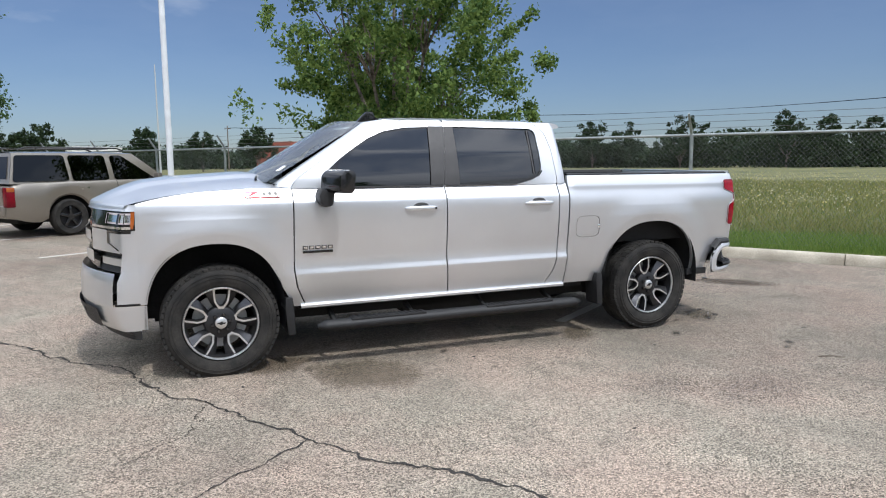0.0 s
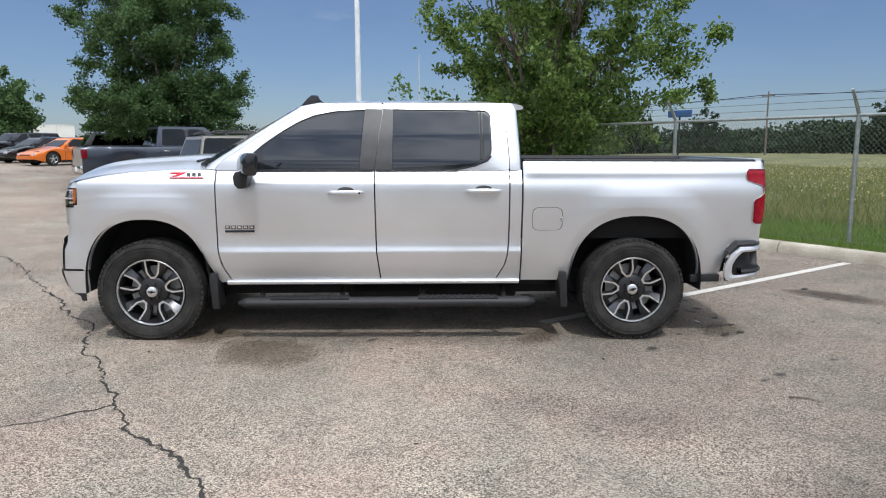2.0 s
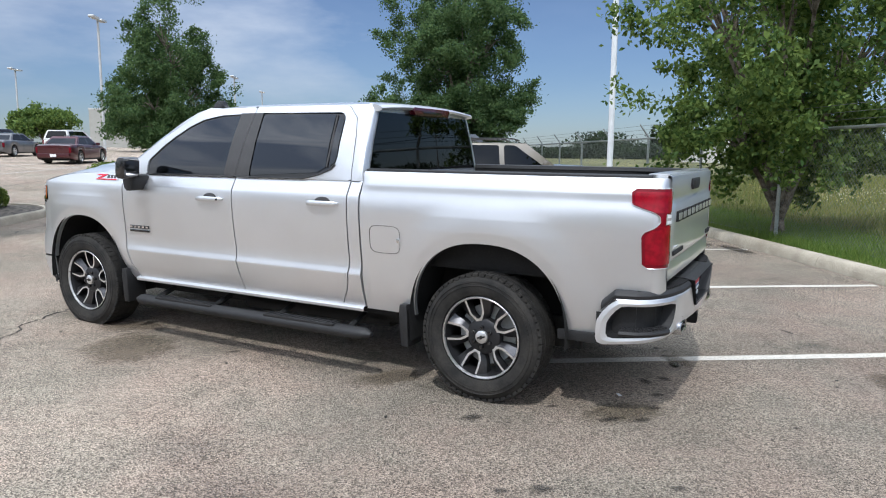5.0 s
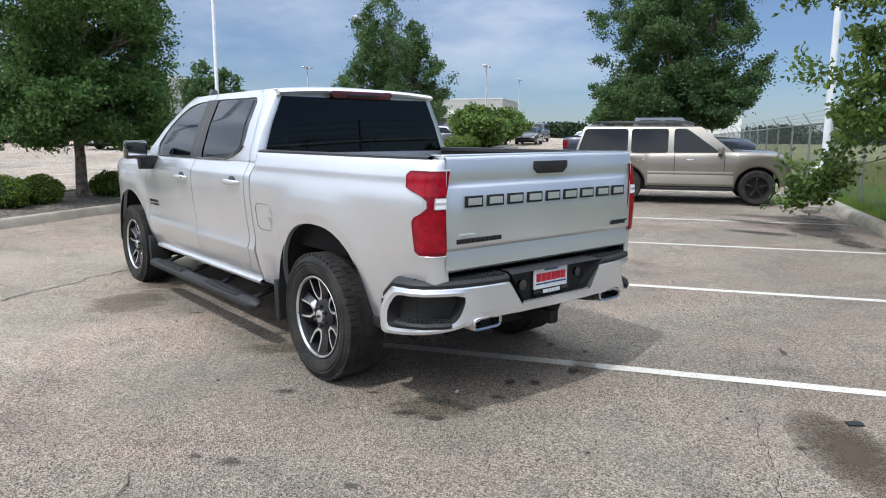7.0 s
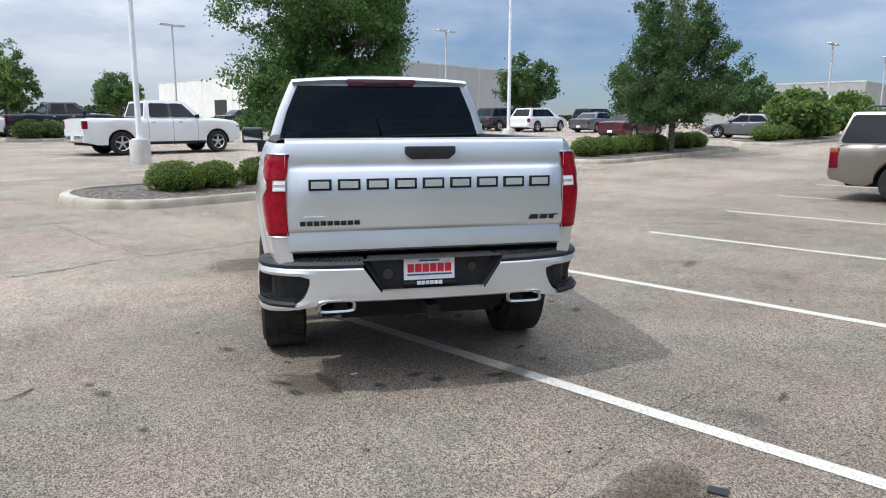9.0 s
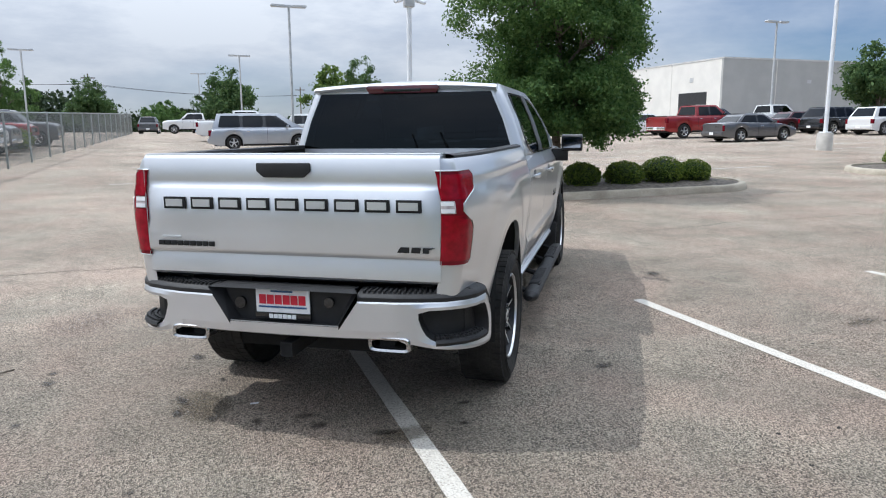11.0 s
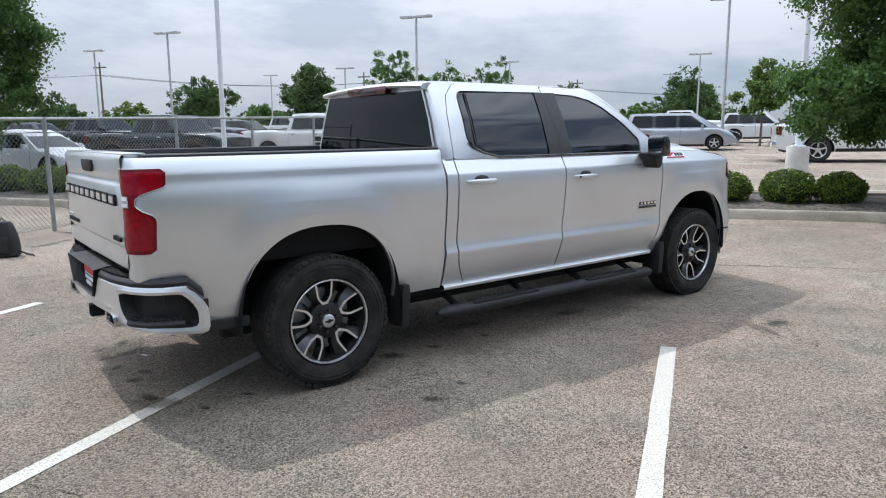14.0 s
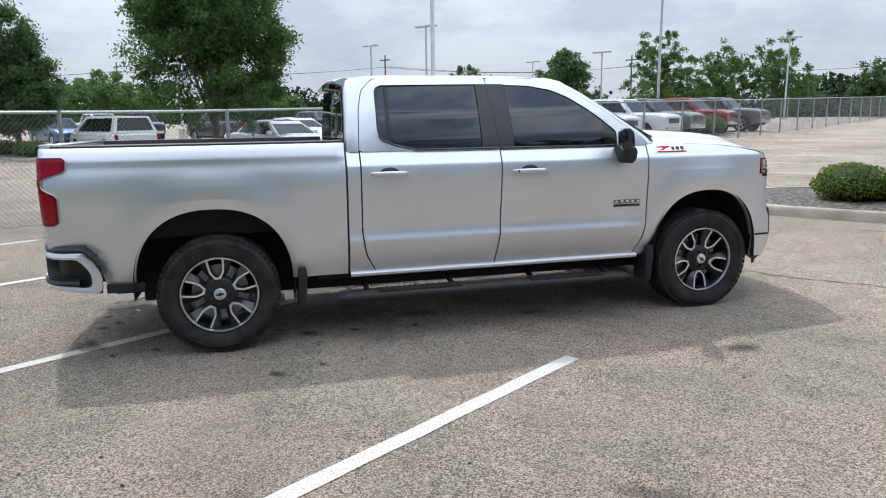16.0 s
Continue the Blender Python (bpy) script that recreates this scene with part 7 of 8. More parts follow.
vehicle("crossover", C_GREY, -40.0, 30.0, 0, "grey crossover in the third row beyond the fence")
vehicle("suv", C_BLACK, -41.0, 36.0, 0, "black sport utility car in the third row beyond the fence")
vehicle("sedan", C_WHITE, -24.5, 16.5, 0, "white sedan in the second row beyond the fence")


# ---- trees, shrubs, grass ----
def leaf_mesh(name, centres, normals_up, size, material, rng, aspect=0.55, droop=0.3):
    """Many small folded leaves as one mesh: each is a kite of two triangles."""
    n = len(centres)
    a = rng.normal(size=(n, 3))
    a[:, 2] -= droop
    a /= np.linalg.norm(a, axis=1)[:, None]
    b = np.cross(a, rng.normal(size=(n, 3)))
    b /= np.linalg.norm(b, axis=1)[:, None]
    sz = size * rng.uniform(0.6, 1.35, n)[:, None]
    c = np.cross(a, b) * sz * 0.12
    v = np.empty((n, 4, 3))
    v[:, 0] = centres - a * sz * 0.5
    v[:, 1] = centres + b * sz * aspect * 0.5 + c
    v[:, 2] = centres + a * sz * 0.5
    v[:, 3] = centres - b * sz * aspect * 0.5 + c
    me = bpy.data.meshes.new(name)
    me.vertices.add(n * 4)
    me.vertices.foreach_set("co", v.reshape(-1))
    me.loops.add(n * 4)
    me.loops.foreach_set("vertex_index", np.arange(n * 4))
    me.polygons.add(n)
    me.polygons.foreach_set("loop_start", np.arange(n) * 4)
    me.update(calc_edges=True)
    me.materials.append(material)
    return me


def tree(u, v, height, width, label, material, leaves=20000, size=0.13, low=0.22, trunk=0.16, seed=1, clumps=150, spread=0.42, lobes=6, open_=0.0, base=None, twigs=True, lean=(0, 0), skirt=0, spike=(1.2, 2.6), extra=(), trim=None, hem=0, fork=0.0):
    rng = np.random.default_rng(seed)
    z0 = (ground_z(u, v) + 0.14 if v > KERB_V else 0.1) if base is None else base
    root = thing("tree", pose(u, v, z0), label, "tree", "trees")
    R, h0 = width / 2, height * low
    # the crown is a few overlapping lobes, filled with clumps near their surface
    cen = []
    for k in range(lobes):
        a = 2 * math.pi * (k + rng.uniform(-0.3, 0.3)) / max(1, lobes - 1)
        f = 0.0 if k == lobes - 1 else rng.uniform(0.36, 0.56)
        zc = height * (0.80 if k == lobes - 1 else rng.uniform(low + 0.2, 0.66))
        cen.append((f * R * math.cos(a) + lean[0] * zc, f * R * math.sin(a) + lean[1] * zc, zc, R * rng.uniform(0.50, 0.68), height * rng.uniform(0.19, 0.28)))
    for k in range(skirt):
        a = 2 * math.pi * (k + rng.uniform(-0.3, 0.3)) / skirt
        cen.append((0.28 * R * math.cos(a), 0.28 * R * math.sin(a), height * 0.24, R * 0.33, height * 0.13))
    if skirt:
        h0 = height * 0.09
    for k in range(hem):
        a = 2 * math.pi * (k + rng.uniform(-0.3, 0.3)) / hem
        cen.append((0.42 * R * math.cos(a), 0.42 * R * math.sin(a), h0 + 0.10 * height, R * 0.55, height * 0.11))
    cen += list(extra)
    if extra:
        h0 = 0.3
    pts = []
    while len(pts) < clumps:
        pick = rng.integers(len(cen))
        if pick >= len(cen) - len(extra) and rng.random() > 0.45:
            continue
        c = cen[pick]
        d = rng.normal(size=3)
        d /= np.linalg.norm(d)
        rr = rng.uniform(0.45, 1.0) ** 0.5 * rng.uniform(0.9, 1.12)
        p = np.array((c[0] + d[0] * c[3] * rr, c[1] + d[1] * c[3] * rr, c[2] + d[2] * c[4] * rr))
        if p[2] > h0:
            pts.append(p)
    pts = np.array(pts)
    if trim:
        # the crown is one-sided: drawn in past a distance from the trunk
        way = np.array((trim[0], trim[1], 0.0))
        pts = pts - (np.maximum(0.0, pts @ way - trim[2]) * rng.uniform(0.45, 0.85, len(pts)))[:, None] * way
    # limbs
    g = Geo().tube([(0, 0, -0.25), (0.02, 0.01, 0.05), (0.03 + lean[0] * h0, 0.0, h0 * 0.7), (lean[0] * h0 * 1.5, 0.02, h0 * 1.5), (lean[0] * height * 0.6, 0, height * 0.55)], [trunk * 1.35, trunk * 1.05, trunk * 0.85, trunk * 0.62, trunk * 0.3], 10)
    part("trunk", g, M_BARK, root, "grey-brown bark", 60)
    g = Geo()
    for k, c in enumerate(cen):
        s = rng.uniform(0.9, 1.3) * fork if fork else rng.uniform(0.7, 1.2) * h0 * 1.1
        thick = trunk
        if k >= len(cen) - len(extra):
            # a thin low branch that droops from higher up
            s, thick = 1.7, trunk * 0.3
        m1 = (c[0] * 0.35 + rng.uniform(-0.1, 0.1), c[1] * 0.35 + rng.uniform(-0.1, 0.1), s + (c[2] - s) * 0.45)
        g.tube([(lean[0] * s, 0, s), m1, (c[0], c[1], c[2])], [thick * 0.5, thick * 0.36, thick * 0.16], 7)
        near = pts[np.argsort(((pts - np.array(c[:3])) ** 2).sum(1))[: (9 if twigs else 3)]]
        for q in near:
            mid = (np.array(c[:3]) + q) / 2 + rng.normal(size=3) * 0.1
            g.tube([tuple(np.array(m1) * 0.4 + np.array(c[:3]) * 0.6), tuple(mid), tuple(q)], [thick * 0.17, thick * 0.1, thick * 0.035], 5)
    part("limb_frame", g, M_BARK, root, "", 60)
    # leaves round the clumps, each clump flattened and of its own density
    w = rng.uniform(0.4, 1.6, len(pts))
    idx = rng.choice(len(pts), leaves, p=w / w.sum())
    sp = spread * rng.uniform(0.6, 1.25, len(pts))[idx][:, None]
    # each clump is a leafy spray along a twig that points outwards
    hub = np.array((lean[0] * height * 0.5, lean[1] * height * 0.5, height * (low + 0.16)))
    dirs = pts - hub
    dirs /= np.linalg.norm(dirs, axis=1)[:, None]
    dirs = dirs + rng.normal(size=dirs.shape) * 0.55 + np.array((0, 0, 0.12))
    dirs /= np.linalg.norm(dirs, axis=1)[:, None]
    span = spread * (rng.uniform(*spike, len(pts)) if twigs else rng.uniform(0.9, 1.8, len(pts)))
    along = rng.random(leaves) - 0.42
    off = rng.normal(size=(leaves, 3)) * sp * (0.62 - 0.45 * np.maximum(0, along))[:, None] * np.array((1.0, 1.0, 0.75))
    cp = pts[idx] + dirs[idx] * (along * span[idx])[:, None] + off
    me = leaf_mesh("crown", cp, None, size, material, rng)
    o = new("crown", me)
    o.parent = root
    o["label"] = "leafy crown"
    return root


tree(6.1, -7.62, 7.8, 6.3, "leafy broadleaf tree with bright glossy leaves against the boundary fence", M_LEAF_BRIGHT, 66000, 0.108, 0.13, 0.13, 11, 300, 0.25, 12, skirt=4, spike=(1.6, 4.2), extra=[(1.75, 2.0, 0.78, 0.5, 0.26)])
tree(5.2, 7.65, 6.4, 4.5, "rounded green shade tree standing in the planted island", M_LEAF_ISLE, 150000, 0.078, 0.18, 0.115, 5, 480, 0.25, 10, trim=(0.714, -0.70, 1.15), hem=7, fork=1.6)
tree(23.0, -3.5, 9.4, 6.3, "tall dark green oak beyond the parked cars", M_LEAF_OAK, 125000, 0.115, 0.16, 0.18, 21, 400, 0.33, 10, hem=7, fork=2.0)
tree(20.9, 7.4, 6.9, 4.6, "upright dark green oak in the far planted island", M_LEAF_OAK, 85000, 0.10, 0.17, 0.13, 33, 320, 0.27, 8, hem=5, fork=1.6)
tree(-17.4, 7.9, 8.6, 4.5, "broad green oak in the island behind the side fence", M_LEAF_ISLE, 130000, 0.105, 0.15, 0.15, 41, 520, 0.33, 12)
tree(-31.0, 6.1, 6.2, 3.9, "green shade tree in the lot beyond the fence", M_LEAF_OAK, 60000, 0.14, 0.16, 0.15, 43, 260, 0.33, 8, twigs=False)
for k, (u, v, h, w) in enumerate(((51, -132, 9.4, 9), (33, -131, 9.8, 10), (14.5, -130, 9.0, 8), (8.8, -130, 8.8, 6), (2.5, -131, 7.8, 9), (44, -134, 8.2, 7), (-22, -131, 8.6, 10), (-48, -128, 9.2, 9), (90, -111.5, 9.0, 11), (92, -137, 9.2, 11), (110, -50.5, 7.4, 9), (108, -68, 7.6, 6.5), (110, -81.5, 7.2, 8), (110, -95.5, 9.0, 9))):
    tree(u, v, h, w, "dark far tree at the edge of the meadow", M_LEAF_FAR, 6000, 0.5, 0.08, 0.16, 210 + k, 110, 0.55, 7, twigs=False)
tree(4.8, 33.6, 4.2, 2.4, "young bright green tree in a small planted island", M_LEAF_BRIGHT, 6000, 0.2, 0.38, 0.06, 51, 60, 0.26, 6, twigs=False)
for k, (u, v, h, w, m) in enumerate(((56, -0.2, 5.6, 4.6, M_LEAF_OAK), (37, 8.0, 2.5, 3.0, M_LEAF_BRIGHT), (92, 4.5, 4.8, 4.4, M_LEAF_OAK), (48, 8.6, 2.5, 3.0, M_LEAF_BRIGHT),
                                  (-37, 82, 11.5, 9.0, M_LEAF_ISLE), (-31, 88, 9.6, 8, M_LEAF_ISLE), (-25, 90, 9.6, 9, M_LEAF_ISLE), (0.5, 70, 6.0, 6.0, M_LEAF_OAK), (-34, 55, 6.8, 5.6, M_LEAF_OAK),
                                  (-60, 22, 5.2, 9, M_LEAF_ISLE), (14.5, 70, 7.4, 5.0, M_LEAF_OAK), (26, 74, 5.2, 5, M_LEAF_ISLE), (45, 33, 6.0, 5.2, M_LEAF_OAK), (58, 20, 5, 7, M_LEAF_OAK), (60, 30, 3.6, 5, M_LEAF_BRIGHT), (-52, 62, 6.6, 7, M_LEAF_OAK), (-70, 42, 6.6, 9, M_LEAF_OAK), (-16, 100, 7, 6, M_LEAF_OAK))):
    tree(u, v, h, w, "green shade tree standing farther off in the lots", m, 14000, 0.27, 0.18, 0.12, 60 + k, 170, 0.42, 9, twigs=False)

# a loose line of low trees along the far edge of the lots
for k, (u, v, h, w, m) in enumerate(((-104, 24, 4.6, 7, M_LEAF_OAK), (-100, 33, 5.4, 8, M_LEAF_ISLE), (-97, 43, 4.4, 7, M_LEAF_BRIGHT), (-93, 53, 5.2, 8, M_LEAF_OAK), (-89, 62, 4.2, 6, M_LEAF_ISLE), (-84, 70, 5.6, 8, M_LEAF_OAK), (-79, 79, 4.6, 7, M_LEAF_BRIGHT), (-73, 87, 5.8, 8, M_LEAF_OAK), (-66, 94, 4.4, 7, M_LEAF_ISLE),
                                     (-58, 101, 5.0, 8, M_LEAF_OAK), (-50, 107, 5.8, 8, M_LEAF_BRIGHT), (-41, 112, 4.8, 8, M_LEAF_ISLE), (-30, 117, 5.4, 8, M_LEAF_OAK), (-19, 122, 4.6, 8, M_LEAF_OAK), (-8, 126, 5.2, 8, M_LEAF_ISLE), (4, 130, 4.8, 8, M_LEAF_OAK))):
    tree(u, v, h, w, "low green tree along the far edge of the lots", m, 5000, 0.42, 0.1, 0.1, 300 + k, 100, 0.5, 7, twigs=False)


def shrub(u, v, r, h, seed, label="clipped rounded evergreen shrub in dark mulch", n=2600, size=0.05):
    rng = np.random.default_rng(seed)
    z0 = ground_z(u, v) + 0.15
    root = thing("shrub", pose(u, v, z0), label, "shrub", "island shrubs")
    d = rng.normal(size=(n, 3))
    d[:, 2] = np.abs(d[:, 2]) - 0.95 * rng.random(n)
    d /= np.linalg.norm(d, axis=1)[:, None]
    lump = np.array([0.12 * noise.noise(Vector((q[0] * 2.2 + seed, q[1] * 2.2, q[2] * 2.2))) for q in d])
    rr = (rng.uniform(0.55, 1.0, n) ** 0.35 + lump)[:, None]
    cp = d * rr * np.array((r, r, h * 0.62)) + np.array((0, 0, h * 0.40))
    cp[:, 2] = np.maximum(cp[:, 2], 0.02)
    o = new("foliage", leaf_mesh("foliage", cp, None, size, M_LEAF_BUSH, rng, 0.6, 0.0))
    o.parent = root
    g = Geo()
    for k in range(7):
        a = 2 * math.pi * k / 7
        g.tube([(0, 0, -0.08), (0.25 * r * math.cos(a), 0.25 * r * math.sin(a), h * 0.3), (0.6 * r * math.cos(a), 0.6 * r * math.sin(a), h * 0.62)], [0.018, 0.012, 0.005], 5)
    part("stem_frame", g, M_BARK, root)
    core = [[(r * 0.80 * math.cos(b) * math.sin(a), r * 0.80 * math.sin(b) * math.sin(a), h * 0.40 + h * 0.50 * math.cos(a)) for b in np.linspace(0, 2 * math.pi, 15)[:-1]] for a in np.linspace(0.05, math.pi * 0.80, 9)]
    part("twig_core", Geo().grid(core, True), M_LEAF_FAR, root)
    return root


for k, (u, r, h) in enumerate(((1.5, 0.56, 0.56), (2.28, 0.46, 0.52), (3.27, 0.46, 0.56), (4.06, 0.40, 0.52), (5.76, 0.42, 0.50), (6.8, 0.44, 0.50), (7.8, 0.48, 0.57), (8.65, 0.40, 0.48))):
    shrub(u, 7.45, r, h, 100 + k, n=3600, size=0.042)
for k, u in enumerate((15.9, 17.0, 18.2, 19.4, 20.6, 22.8, 24.0)):
    shrub(u, 7.9, 0.55, 0.68, 130 + k, n=2000, size=0.06)
for k, (u, v) in enumerate(((32, 8), (33.4, 8), (35, 8), (36.6, 7.9), (39, 8), (41, 8), (42.6, 8.2))):
    shrub(u, v, 0.7, 0.8, 140 + k, n=1200, size=0.09)
for k, (u, v) in enumerate(((-9.3, 6.15), (-10.5, 6.1), (-11.9, 6.2), (-13.2, 6.1), (-14.5, 6.15), (-16.0, 6.3), (-17.2, 6.5), (-28.0, 5.8), (-29.3, 5.9), (-31.6, 5.8), (-33.2, 5.9))):
    shrub(u, v, 0.60, 0.62, 150 + k, n=2400, size=0.055)
for k, (u, v) in enumerate(((6.2, 33.7), (7.3, 33.8), (8.3, 33.9), (21.0, 39.5), (22.5, 39.5), (24, 39.4), (25.5, 39.4), (19.3, 39.5), (-10.2, 30.5), (-10.2, 31.8))):
    shrub(u, v, 0.75, 0.9, 170 + k, n=900, size=0.1)


# meadow grass near the fence, thinning outwards
def blades(name, n, box, height, seed, material, label, category, width=0.012, curve=0.35):
    rng = np.random.default_rng(seed)
    u = rng.uniform(box[0], box[1], n)
    v = box[3] - (box[3] - box[2]) * rng.random(n) ** 1.5
    h = height * rng.uniform(0.35, 1.25, n) * (0.7 + 0.5 * np.array([noise.noise(Vector((a * 0.5, b * 0.5, 1))) for a, b in zip(u, v)]))
    h *= np.clip((-6.55 - v) / 0.5, 0.3, 1.0)
    ang = rng.uniform(0, 2 * math.pi, n)
    bend = curve * h * rng.uniform(0.2, 1.2, n)
    ba = rng.uniform(0, 2 * math.pi, n)
    wx, wy = np.cos(ang) * width, np.sin(ang) * width
    z = np.array([field_z(a, b) - 0.03 for a, b in zip(u, v)])
    P = np.empty((n, 3, 3))
    P[:, 0] = np.c_[u - wx, v - wy, z]
    P[:, 1] = np.c_[u + wx, v + wy, z]
    P[:, 2] = np.c_[u + np.cos(ba) * bend, v + np.sin(ba) * bend, z + h]
    me = bpy.data.meshes.new(name)
    me.vertices.add(n * 3)
    me.vertices.foreach_set("co", P.reshape(-1))
    me.loops.add(n * 3)
    me.loops.foreach_set("vertex_index", np.arange(n * 3))
    me.polygons.add(n)
    me.polygons.foreach_set("loop_start", np.arange(n) * 3)
    me.update(calc_edges=True)
    me.materials.append(material)
    return tagged(new(name, me), label, category, kind="stuff")


blades("verge_grass", 190000, (-10, 24, -9.4, -6.56), 0.2, 3, M_VERGE, "lush short green grass along the kerb and fence", "grass", 0.007, 0.7)
blades("meadow_grass", 240000, (-34, 40, -44, -9.0), 0.32, 4, M_BLADE, "meadow grass turning to straw", "grass", 0.02, 0.6)


def flowers(n, box, seed):
    rng = np.random.default_rng(seed)
    u, v = rng.uniform(box[0], box[1], n), rng.uniform(box[2], box[3], n)
    keep = np.array([noise.noise(Vector((a * 0.35, b * 0.35, 5))) > 0.02 for a, b in zip(u, v)])
    u, v = u[keep], v[keep]
    c = np.c_[u, v, np.array([field_z(a, b) for a, b in zip(u, v)]) + rng.uniform(0.25, 0.6, len(u))]
    return tagged(new("wildflowers", leaf_mesh("wildflowers", c, None, 0.045, M_FLOWER, rng, 0.9, 0)), "small white and yellow wildflowers in the meadow", "wildflowers", kind="stuff")


flowers(30000, (-34, 16, -46, -11.0), 9)


# far belts of trees, and the woods behind the lots
def tree_belt(name, path, height, depth, n, seed, size=0.8):
    rng = np.random.default_rng(seed)
    pts = np.array(path, float)
    seg = rng.integers(0, len(pts) - 1, n)
    t = rng.random(n)
    p = pts[seg] + (pts[seg + 1] - pts[seg]) * t[:, None]
    hh = np.array([height * (0.50 + 1.15 * max(-0.06, noise.noise(Vector((a * 0.07, b * 0.07, seed)))) + 0.22 * noise.noise(Vector((a * 0.2, b * 0.2, seed + 3)))) for a, b in p])
    z = hh * rng.random(n) ** 0.75
    c = np.c_[p + rng.normal(size=(n, 2)) * depth, z + 0.1]
    return tagged(new(name, leaf_mesh(name, c, None, size, M_LEAF_FAR, rng, 0.8, 0)), "distant belt of dark green trees across the meadow", "trees", kind="stuff")


tree_belt("tree_belt", [(-260, -90), (-160, -135), (-60, -160), (40, -168), (120, -150), (200, -110), (260, -60)], 8.0, 4.0, 95000, 5, 0.85)
tree_belt("hedge_belt", [(-240, -70), (-120, -110), (-20, -128), (60, -138)], 6.0, 2.0, 50000, 6, 0.7)
tree_belt("hedge_belt_east", [(88, -88), (92, -104), (95, -118), (96, -136), (60, -138)], 4.6, 1.6, 22000, 7, 0.6)
tree_belt("tree_belt_west", [(-260, -80), (-230, 20), (-190, 90), (-120, 130), (-40, 165), (60, 190)], 8.0, 5.0, 130000, 8, 0.95)
tree_belt("tree_belt_east", [(260, -70), (280, 30), (240, 120), (150, 170), (60, 190)], 6.0, 5.0, 120000, 9, 1.0)


# utility poles and wires
def utility_line(name, pts, h, label, n_wires=3):
    root = thing(name, pose(0, 0, 0), label, "power line")
    M = M_BARK
    for p in pts:
        z = max(0.0, min(1.4, ground_z(*p))) if p[1] > 0 else 0
        part("pole", Geo().tube([(p[0], p[1], z - 0.5), (p[0], p[1], z + h)], [0.17, 0.11], 7), M, root)
        part("crossarm", Geo().box(p[0] - 1.1, p[0] + 1.1, p[1] - 0.06, p[1] + 0.06, z + h - 0.8, z + h - 0.62), M, root)
    for k in range(n_wires):
        for a, b in zip(pts, pts[1:]):
            g = Geo().tube([(a[0] + (b[0] - a[0]) * t + (k - 1) * 0.9, a[1] + (b[1] - a[1]) * t, h - 0.5 - (0.8 * k if n_wires > 3 else 0.0) - 4 * 0.9 * t * (1 - t)) for t in np.linspace(0, 1, 9)], 0.022, 3)
            part("wire", g, M_DARK, root)


utility_line("power_line_field", [(-220, -80), (-150, -92), (-80, -100), (-10, -106), (60, -108), (130, -104)], 10.5, "wooden utility poles with sagging wires across the meadow")
utility_line("power_line_west", [(-150, 10), (-110, 45), (-76, 71), (-50, 100), (-20, 130), (20, 160)], 10.0, "wooden utility poles with sagging wires behind the lots")
mast = thing("radio_mast", pose(95, -62, 0), "thin far radio mast above the trees", "mast")
part("mast_tube", Geo().tube([(0, 0, -0.3), (0, 0, 17)], [0.16, 0.07], 6), M_LAMPHEAD, mast)
sign = thing("pole_sign", pose(66, -93, -0.9), "far blue roadside sign on a pole", "sign")
part("sign_post", Geo().tube([(0, 0, -0.3), (0, 0, 7.5)], 0.15, 8), M_DARK, sign)
part("sign_board", Geo().box(-2.2, 2.2, -0.15, 0.15, 7.1, 8.2, 0.05), M_PLATE_B, sign)

# ---- small things on the lot ----
bag = thing("backpack", pose(-6.5, 0.75, ground_z(-6.5, 0.75), 0, 0, 20), "black backpack standing upright on the pavement by the fence", "backpack")
rows = []
for t in np.linspace(0, 1, 9):
    w = 0.17 * (1 - 0.28 * t ** 3) * (0.9 + 0.1 * math.sin(math.pi * t))
    d = 0.12 * (1 - 0.35 * t ** 2)
    rows.append([(w * math.copysign(abs(math.cos(a)) ** 0.6, math.cos(a)) - 0.05 * t, d * math.copysign(abs(math.sin(a)) ** 0.6, math.sin(a)), 0.02 + 0.46 * t - (0.03 if t == 1 else 0)) for a in np.linspace(0, 2 * math.pi, 21)[:-1]])
g = Geo().grid(rows, True)
g.face(rows[0][::-1])
g.face(rows[-1])
part("sack", g, M_CABIN, bag)
part("front_pocket", Geo().box(-0.11, 0.10, -0.155, -0.09, 0.06, 0.27, 0.03), M_CABIN, bag)
part("strap", Geo().tube([(0.15, 0.0, 0.08), (0.24, 0.02, 0.03), (0.33, 0.0, 0.02), (0.36, -0.04, 0.02)], 0.012, 6), M_CABIN, bag)
part("grab_loop", Geo().tube([(-0.09, 0.05, 0.44), (-0.06, 0.05, 0.50), (-0.02, 0.05, 0.44)], 0.008, 5), M_CABIN, bag)

crack("crack", [(8.9, 2.75), (7.5, 2.76), (6.2, 2.95), (4.8, 2.7), (3.86, 2.63), (2.56, 2.55), (1.75, 2.5), (0.84, 2.44), (0.05, 2.56), (-0.58, 2.56), (-1.07, 2.55), (-1.47, 2.64), (-1.82, 2.53), (-2.4, 2.47), (-4, 2.5), (-7.6, 2.55)], 0.026, 1, 0.07)
crack("crack", [(-1.1, 2.58), (-1.16, 3.13), (-1.19, 3.41), (-1.2, 4.6), (-1.15, 6.0)], 0.013, 2, 0.05)
crack("crack", [(-0.2, 2.6), (-0.5, 2.9), (-0.6, 3.4)], 0.007, 3, 0.05)
crack("crack", [(-0.55, -3.6), (-0.97, -3.61), (-1.41, -3.59), (-1.81, -3.62), (-2.1, -3.65), (-2.6, -3.63)], 0.0055, 4, 0.035)
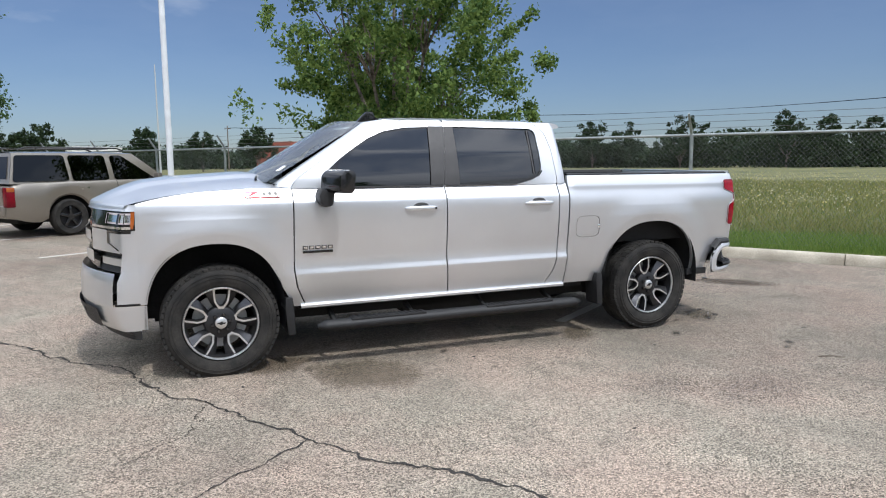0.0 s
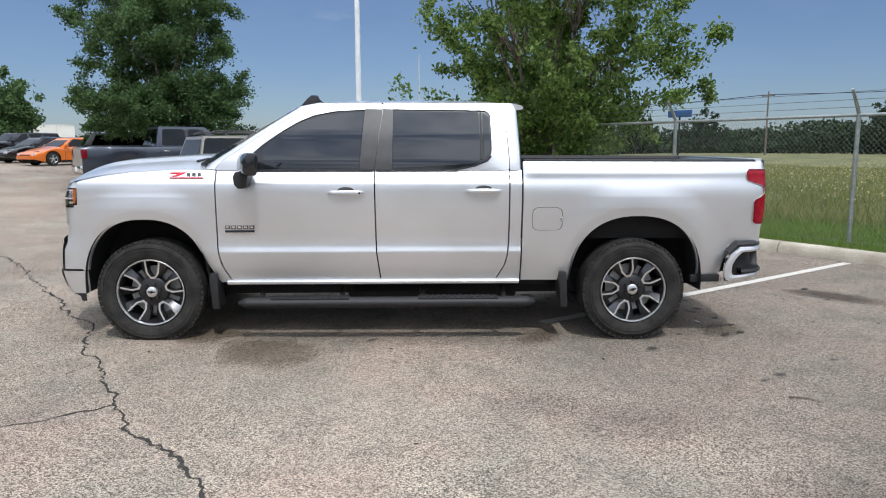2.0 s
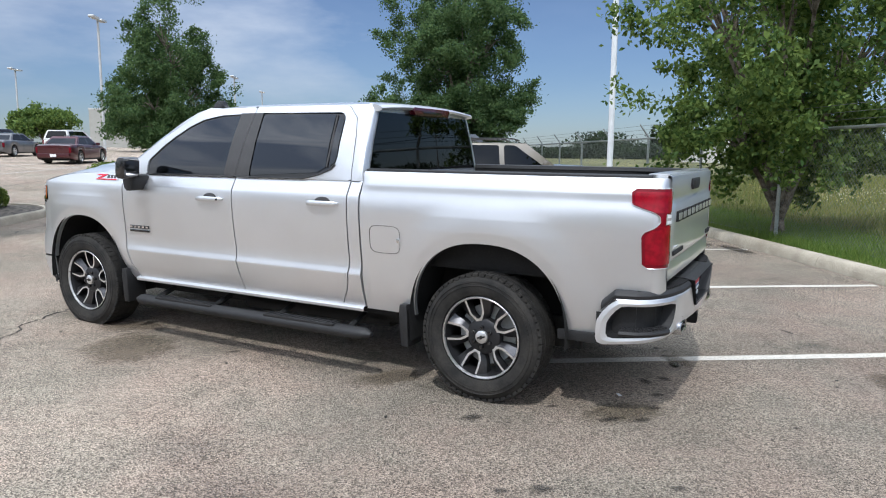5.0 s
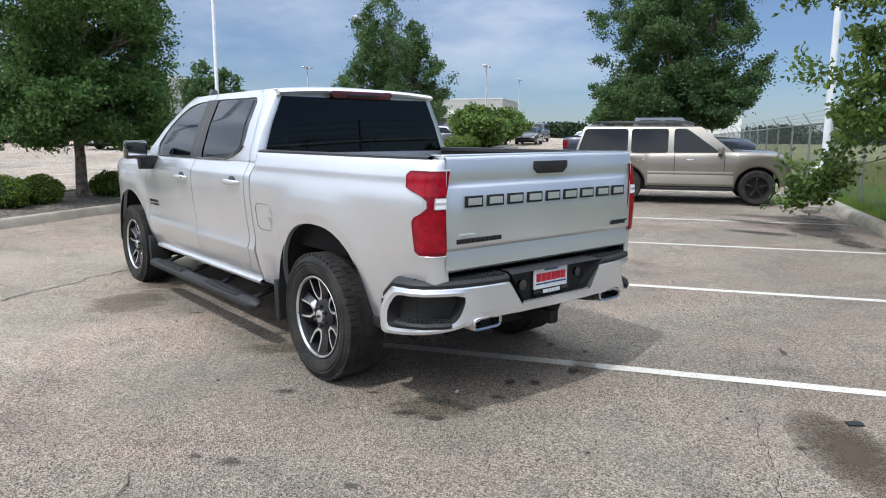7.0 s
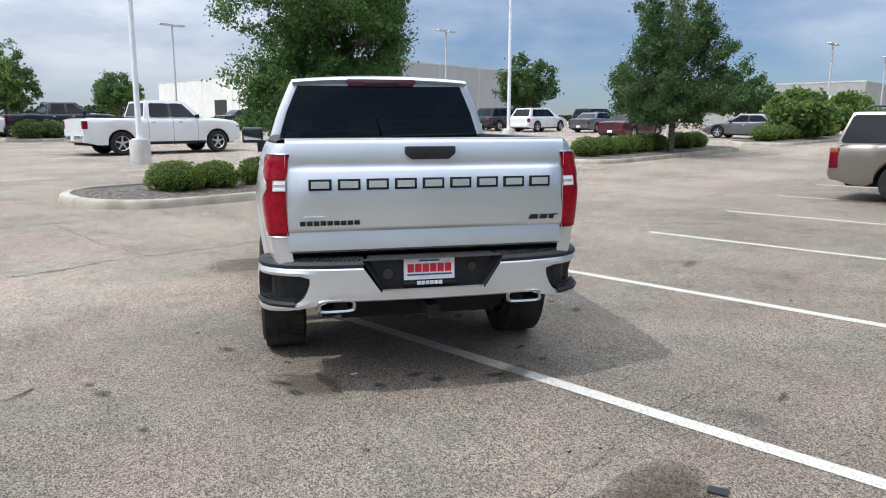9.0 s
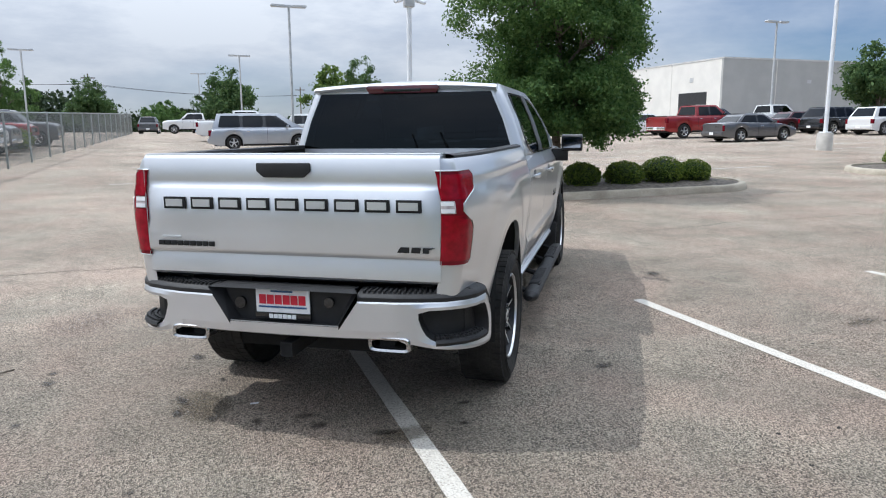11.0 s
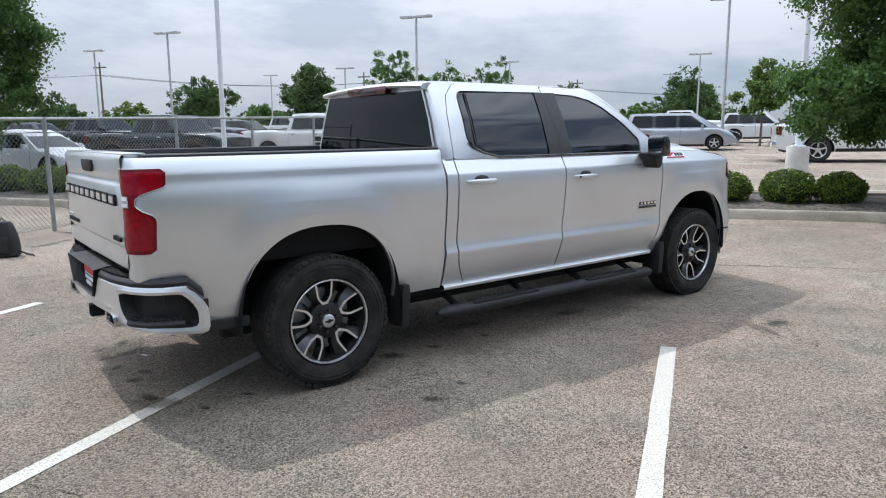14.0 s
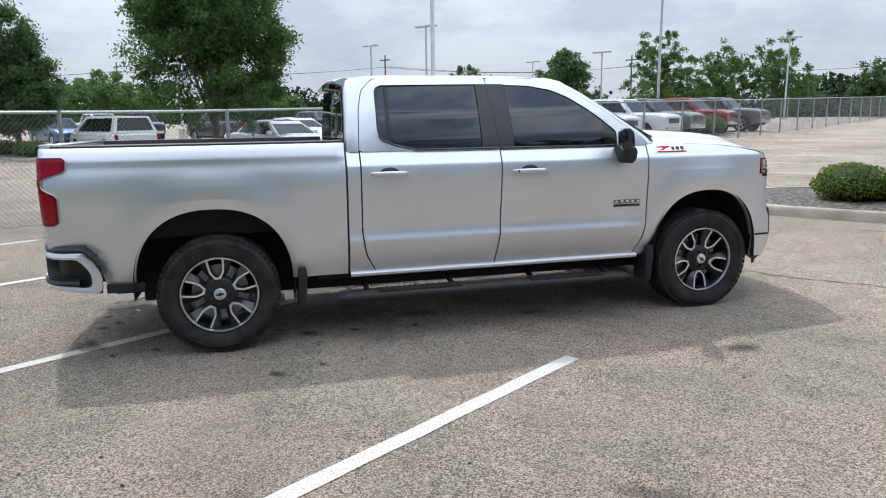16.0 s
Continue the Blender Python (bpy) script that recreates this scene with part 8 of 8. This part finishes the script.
for k, v in enumerate((5.7, 11.0, 13.9, 17.2, 21.0, 25.6, 31.0, 37)):
    crack("crack", [(-7.6, v), (-3, v + 0.1), (2, v - 0.1), (8, v), (16, v + 0.15), (28, v)], 0.03 + 0.01 * (k % 2), 10 + k, 0.09)
crack("crack", [(-6.9, -6.0), (-6.8, 0), (-6.9, 8), (-6.8, 30), (-6.9, 55)], 0.03, 33, 0.06)
crack("crack", [(3.0, -5.6), (3.1, -4.1), (2.9, -2.5)], 0.006, 37, 0.05)

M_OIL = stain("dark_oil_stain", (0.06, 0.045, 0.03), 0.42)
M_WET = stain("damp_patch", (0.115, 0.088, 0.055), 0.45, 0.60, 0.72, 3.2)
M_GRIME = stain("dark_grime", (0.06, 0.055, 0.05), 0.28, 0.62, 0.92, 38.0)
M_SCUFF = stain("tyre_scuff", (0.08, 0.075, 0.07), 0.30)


def patch(name, u, v, a, b, turn, material, label):
    g = Geo()
    n = 28
    g.face([(a * math.cos(t), b * math.sin(t), 0.0) for t in np.linspace(0, 2 * math.pi, n + 1)[:-1]])
    ob = structure(name, g, material, label, "stain")
    ob.matrix_world = pose(u, v, ground_z(u, v) + 0.0055 + 0.0004 * (int(abs(u * 10 + v * 30)) % 7), 0, 0, turn)
    return ob


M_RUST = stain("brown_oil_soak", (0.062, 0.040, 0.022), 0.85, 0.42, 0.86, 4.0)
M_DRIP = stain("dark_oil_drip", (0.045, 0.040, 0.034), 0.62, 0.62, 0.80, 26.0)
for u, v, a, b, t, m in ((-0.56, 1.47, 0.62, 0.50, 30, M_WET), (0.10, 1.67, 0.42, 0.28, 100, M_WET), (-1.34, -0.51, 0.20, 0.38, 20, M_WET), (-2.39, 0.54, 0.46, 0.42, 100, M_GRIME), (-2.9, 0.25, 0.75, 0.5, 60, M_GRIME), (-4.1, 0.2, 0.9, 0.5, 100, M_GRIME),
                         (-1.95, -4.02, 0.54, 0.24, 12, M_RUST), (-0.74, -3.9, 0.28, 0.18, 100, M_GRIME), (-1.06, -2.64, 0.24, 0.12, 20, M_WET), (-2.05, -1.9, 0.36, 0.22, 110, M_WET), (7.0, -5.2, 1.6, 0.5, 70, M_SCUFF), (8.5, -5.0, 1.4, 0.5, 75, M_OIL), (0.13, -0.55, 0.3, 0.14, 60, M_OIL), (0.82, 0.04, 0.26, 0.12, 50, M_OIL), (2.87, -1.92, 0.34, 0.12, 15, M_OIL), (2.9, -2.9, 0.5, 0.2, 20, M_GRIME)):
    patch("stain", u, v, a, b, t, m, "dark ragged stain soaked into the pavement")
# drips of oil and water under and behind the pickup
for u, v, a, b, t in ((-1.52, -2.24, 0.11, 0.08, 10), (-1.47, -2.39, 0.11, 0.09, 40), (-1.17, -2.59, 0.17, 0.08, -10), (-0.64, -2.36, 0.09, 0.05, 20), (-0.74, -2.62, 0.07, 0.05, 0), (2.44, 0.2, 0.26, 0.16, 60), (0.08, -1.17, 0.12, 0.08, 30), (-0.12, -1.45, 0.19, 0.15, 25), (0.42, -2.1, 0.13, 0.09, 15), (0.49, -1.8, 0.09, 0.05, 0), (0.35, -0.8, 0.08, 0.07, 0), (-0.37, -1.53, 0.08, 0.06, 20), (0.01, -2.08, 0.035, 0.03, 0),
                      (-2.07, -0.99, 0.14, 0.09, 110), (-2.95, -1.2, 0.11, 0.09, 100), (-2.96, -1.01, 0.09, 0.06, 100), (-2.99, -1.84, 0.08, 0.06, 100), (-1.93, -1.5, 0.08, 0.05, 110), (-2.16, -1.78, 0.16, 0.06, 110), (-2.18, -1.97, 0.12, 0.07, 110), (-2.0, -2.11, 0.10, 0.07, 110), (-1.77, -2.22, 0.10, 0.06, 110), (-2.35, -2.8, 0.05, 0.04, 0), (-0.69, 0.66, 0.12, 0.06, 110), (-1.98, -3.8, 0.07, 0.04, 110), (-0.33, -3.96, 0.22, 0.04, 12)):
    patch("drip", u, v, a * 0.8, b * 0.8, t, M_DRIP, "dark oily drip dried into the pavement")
M_LITTER = stain("damp_leaf_litter", (0.055, 0.045, 0.034), 0.7, 0.62, 0.74, 7.0)
for u, v, a, b, t in ((5.4, -5.7, 0.7, 0.34, 10), (6.4, -5.5, 1.1, 0.55, 20), (7.4, -5.6, 1.2, 0.55, -10), (8.6, -5.8, 1.0, 0.4, 5), (6.2, -4.6, 0.8, 0.3, 70), (7.6, -4.7, 0.9, 0.28, 60), (4.6, -6.05, 0.8, 0.22, 0), (9.6, -5.9, 0.8, 0.3, 0)):
    patch("litter", u, v, a, b, t, M_LITTER, "damp dark leaf litter washed up along the kerb")

# crumbs, leaves and twigs lying about
M_CRUMB = mat("dark_debris", (0.03, 0.028, 0.025), 0.9, 0, 0.3, 30)
rng = np.random.default_rng(17)
for k in range(70):
    u, v = rng.uniform(-4.5, 4.5), rng.uniform(-5.8, 3.5)
    s = rng.uniform(0.005, 0.015)
    g = Geo().slab([(s * math.cos(a) * rng.uniform(0.6, 1.3), s * 0.7 * math.sin(a) * rng.uniform(0.6, 1.3)) for a in np.linspace(0, 2 * math.pi, 7)[:-1]], 0.0, s * 0.35, "z")
    o = tagged(part("debris", g, M_CRUMB, None, "", 0), "small dark crumb of debris lying on the pavement", "debris", "debris on the pavement")
    o.matrix_world = pose(u, v, ground_z(u, v) + 0.001, 0, 0, rng.uniform(0, 360))
twig = tagged(part("twig", Geo().tube([(0, 0, 0.008), (0.09, 0.015, 0.011), (0.19, -0.01, 0.008)], [0.006, 0.005, 0.003], 5), M_BARK, None), "thin dry twig lying on the pavement", "twig")
twig.matrix_world = pose(-3.21, -0.84, ground_z(-3.21, -0.84), 0, 0, -150)
scrap = tagged(part("paper_scrap", Geo().slab([(-0.025, -0.009), (0.022, -0.012), (0.028, 0.006), (-0.020, 0.011)], 0.0, 0.002, "z"), M_PLATE_W, None, "", 0), "small torn scrap of white paper on the pavement", "litter")
scrap.matrix_world = pose(-1.77, -1.97, ground_z(-1.77, -1.97) + 0.009, 0, 0, 5)
chip = tagged(part("plastic_scrap", Geo().slab([(-0.042, -0.03), (0.04, -0.028), (0.044, 0.026), (-0.038, 0.03)], 0.0, 0.006, "z"), M_BLACKP, None, "", 0), "flat scrap of black plastic lying on the pavement", "litter")
chip.matrix_world = pose(-1.57, -4.13, ground_z(-1.57, -4.13) + 0.004, 0, 0, 108)
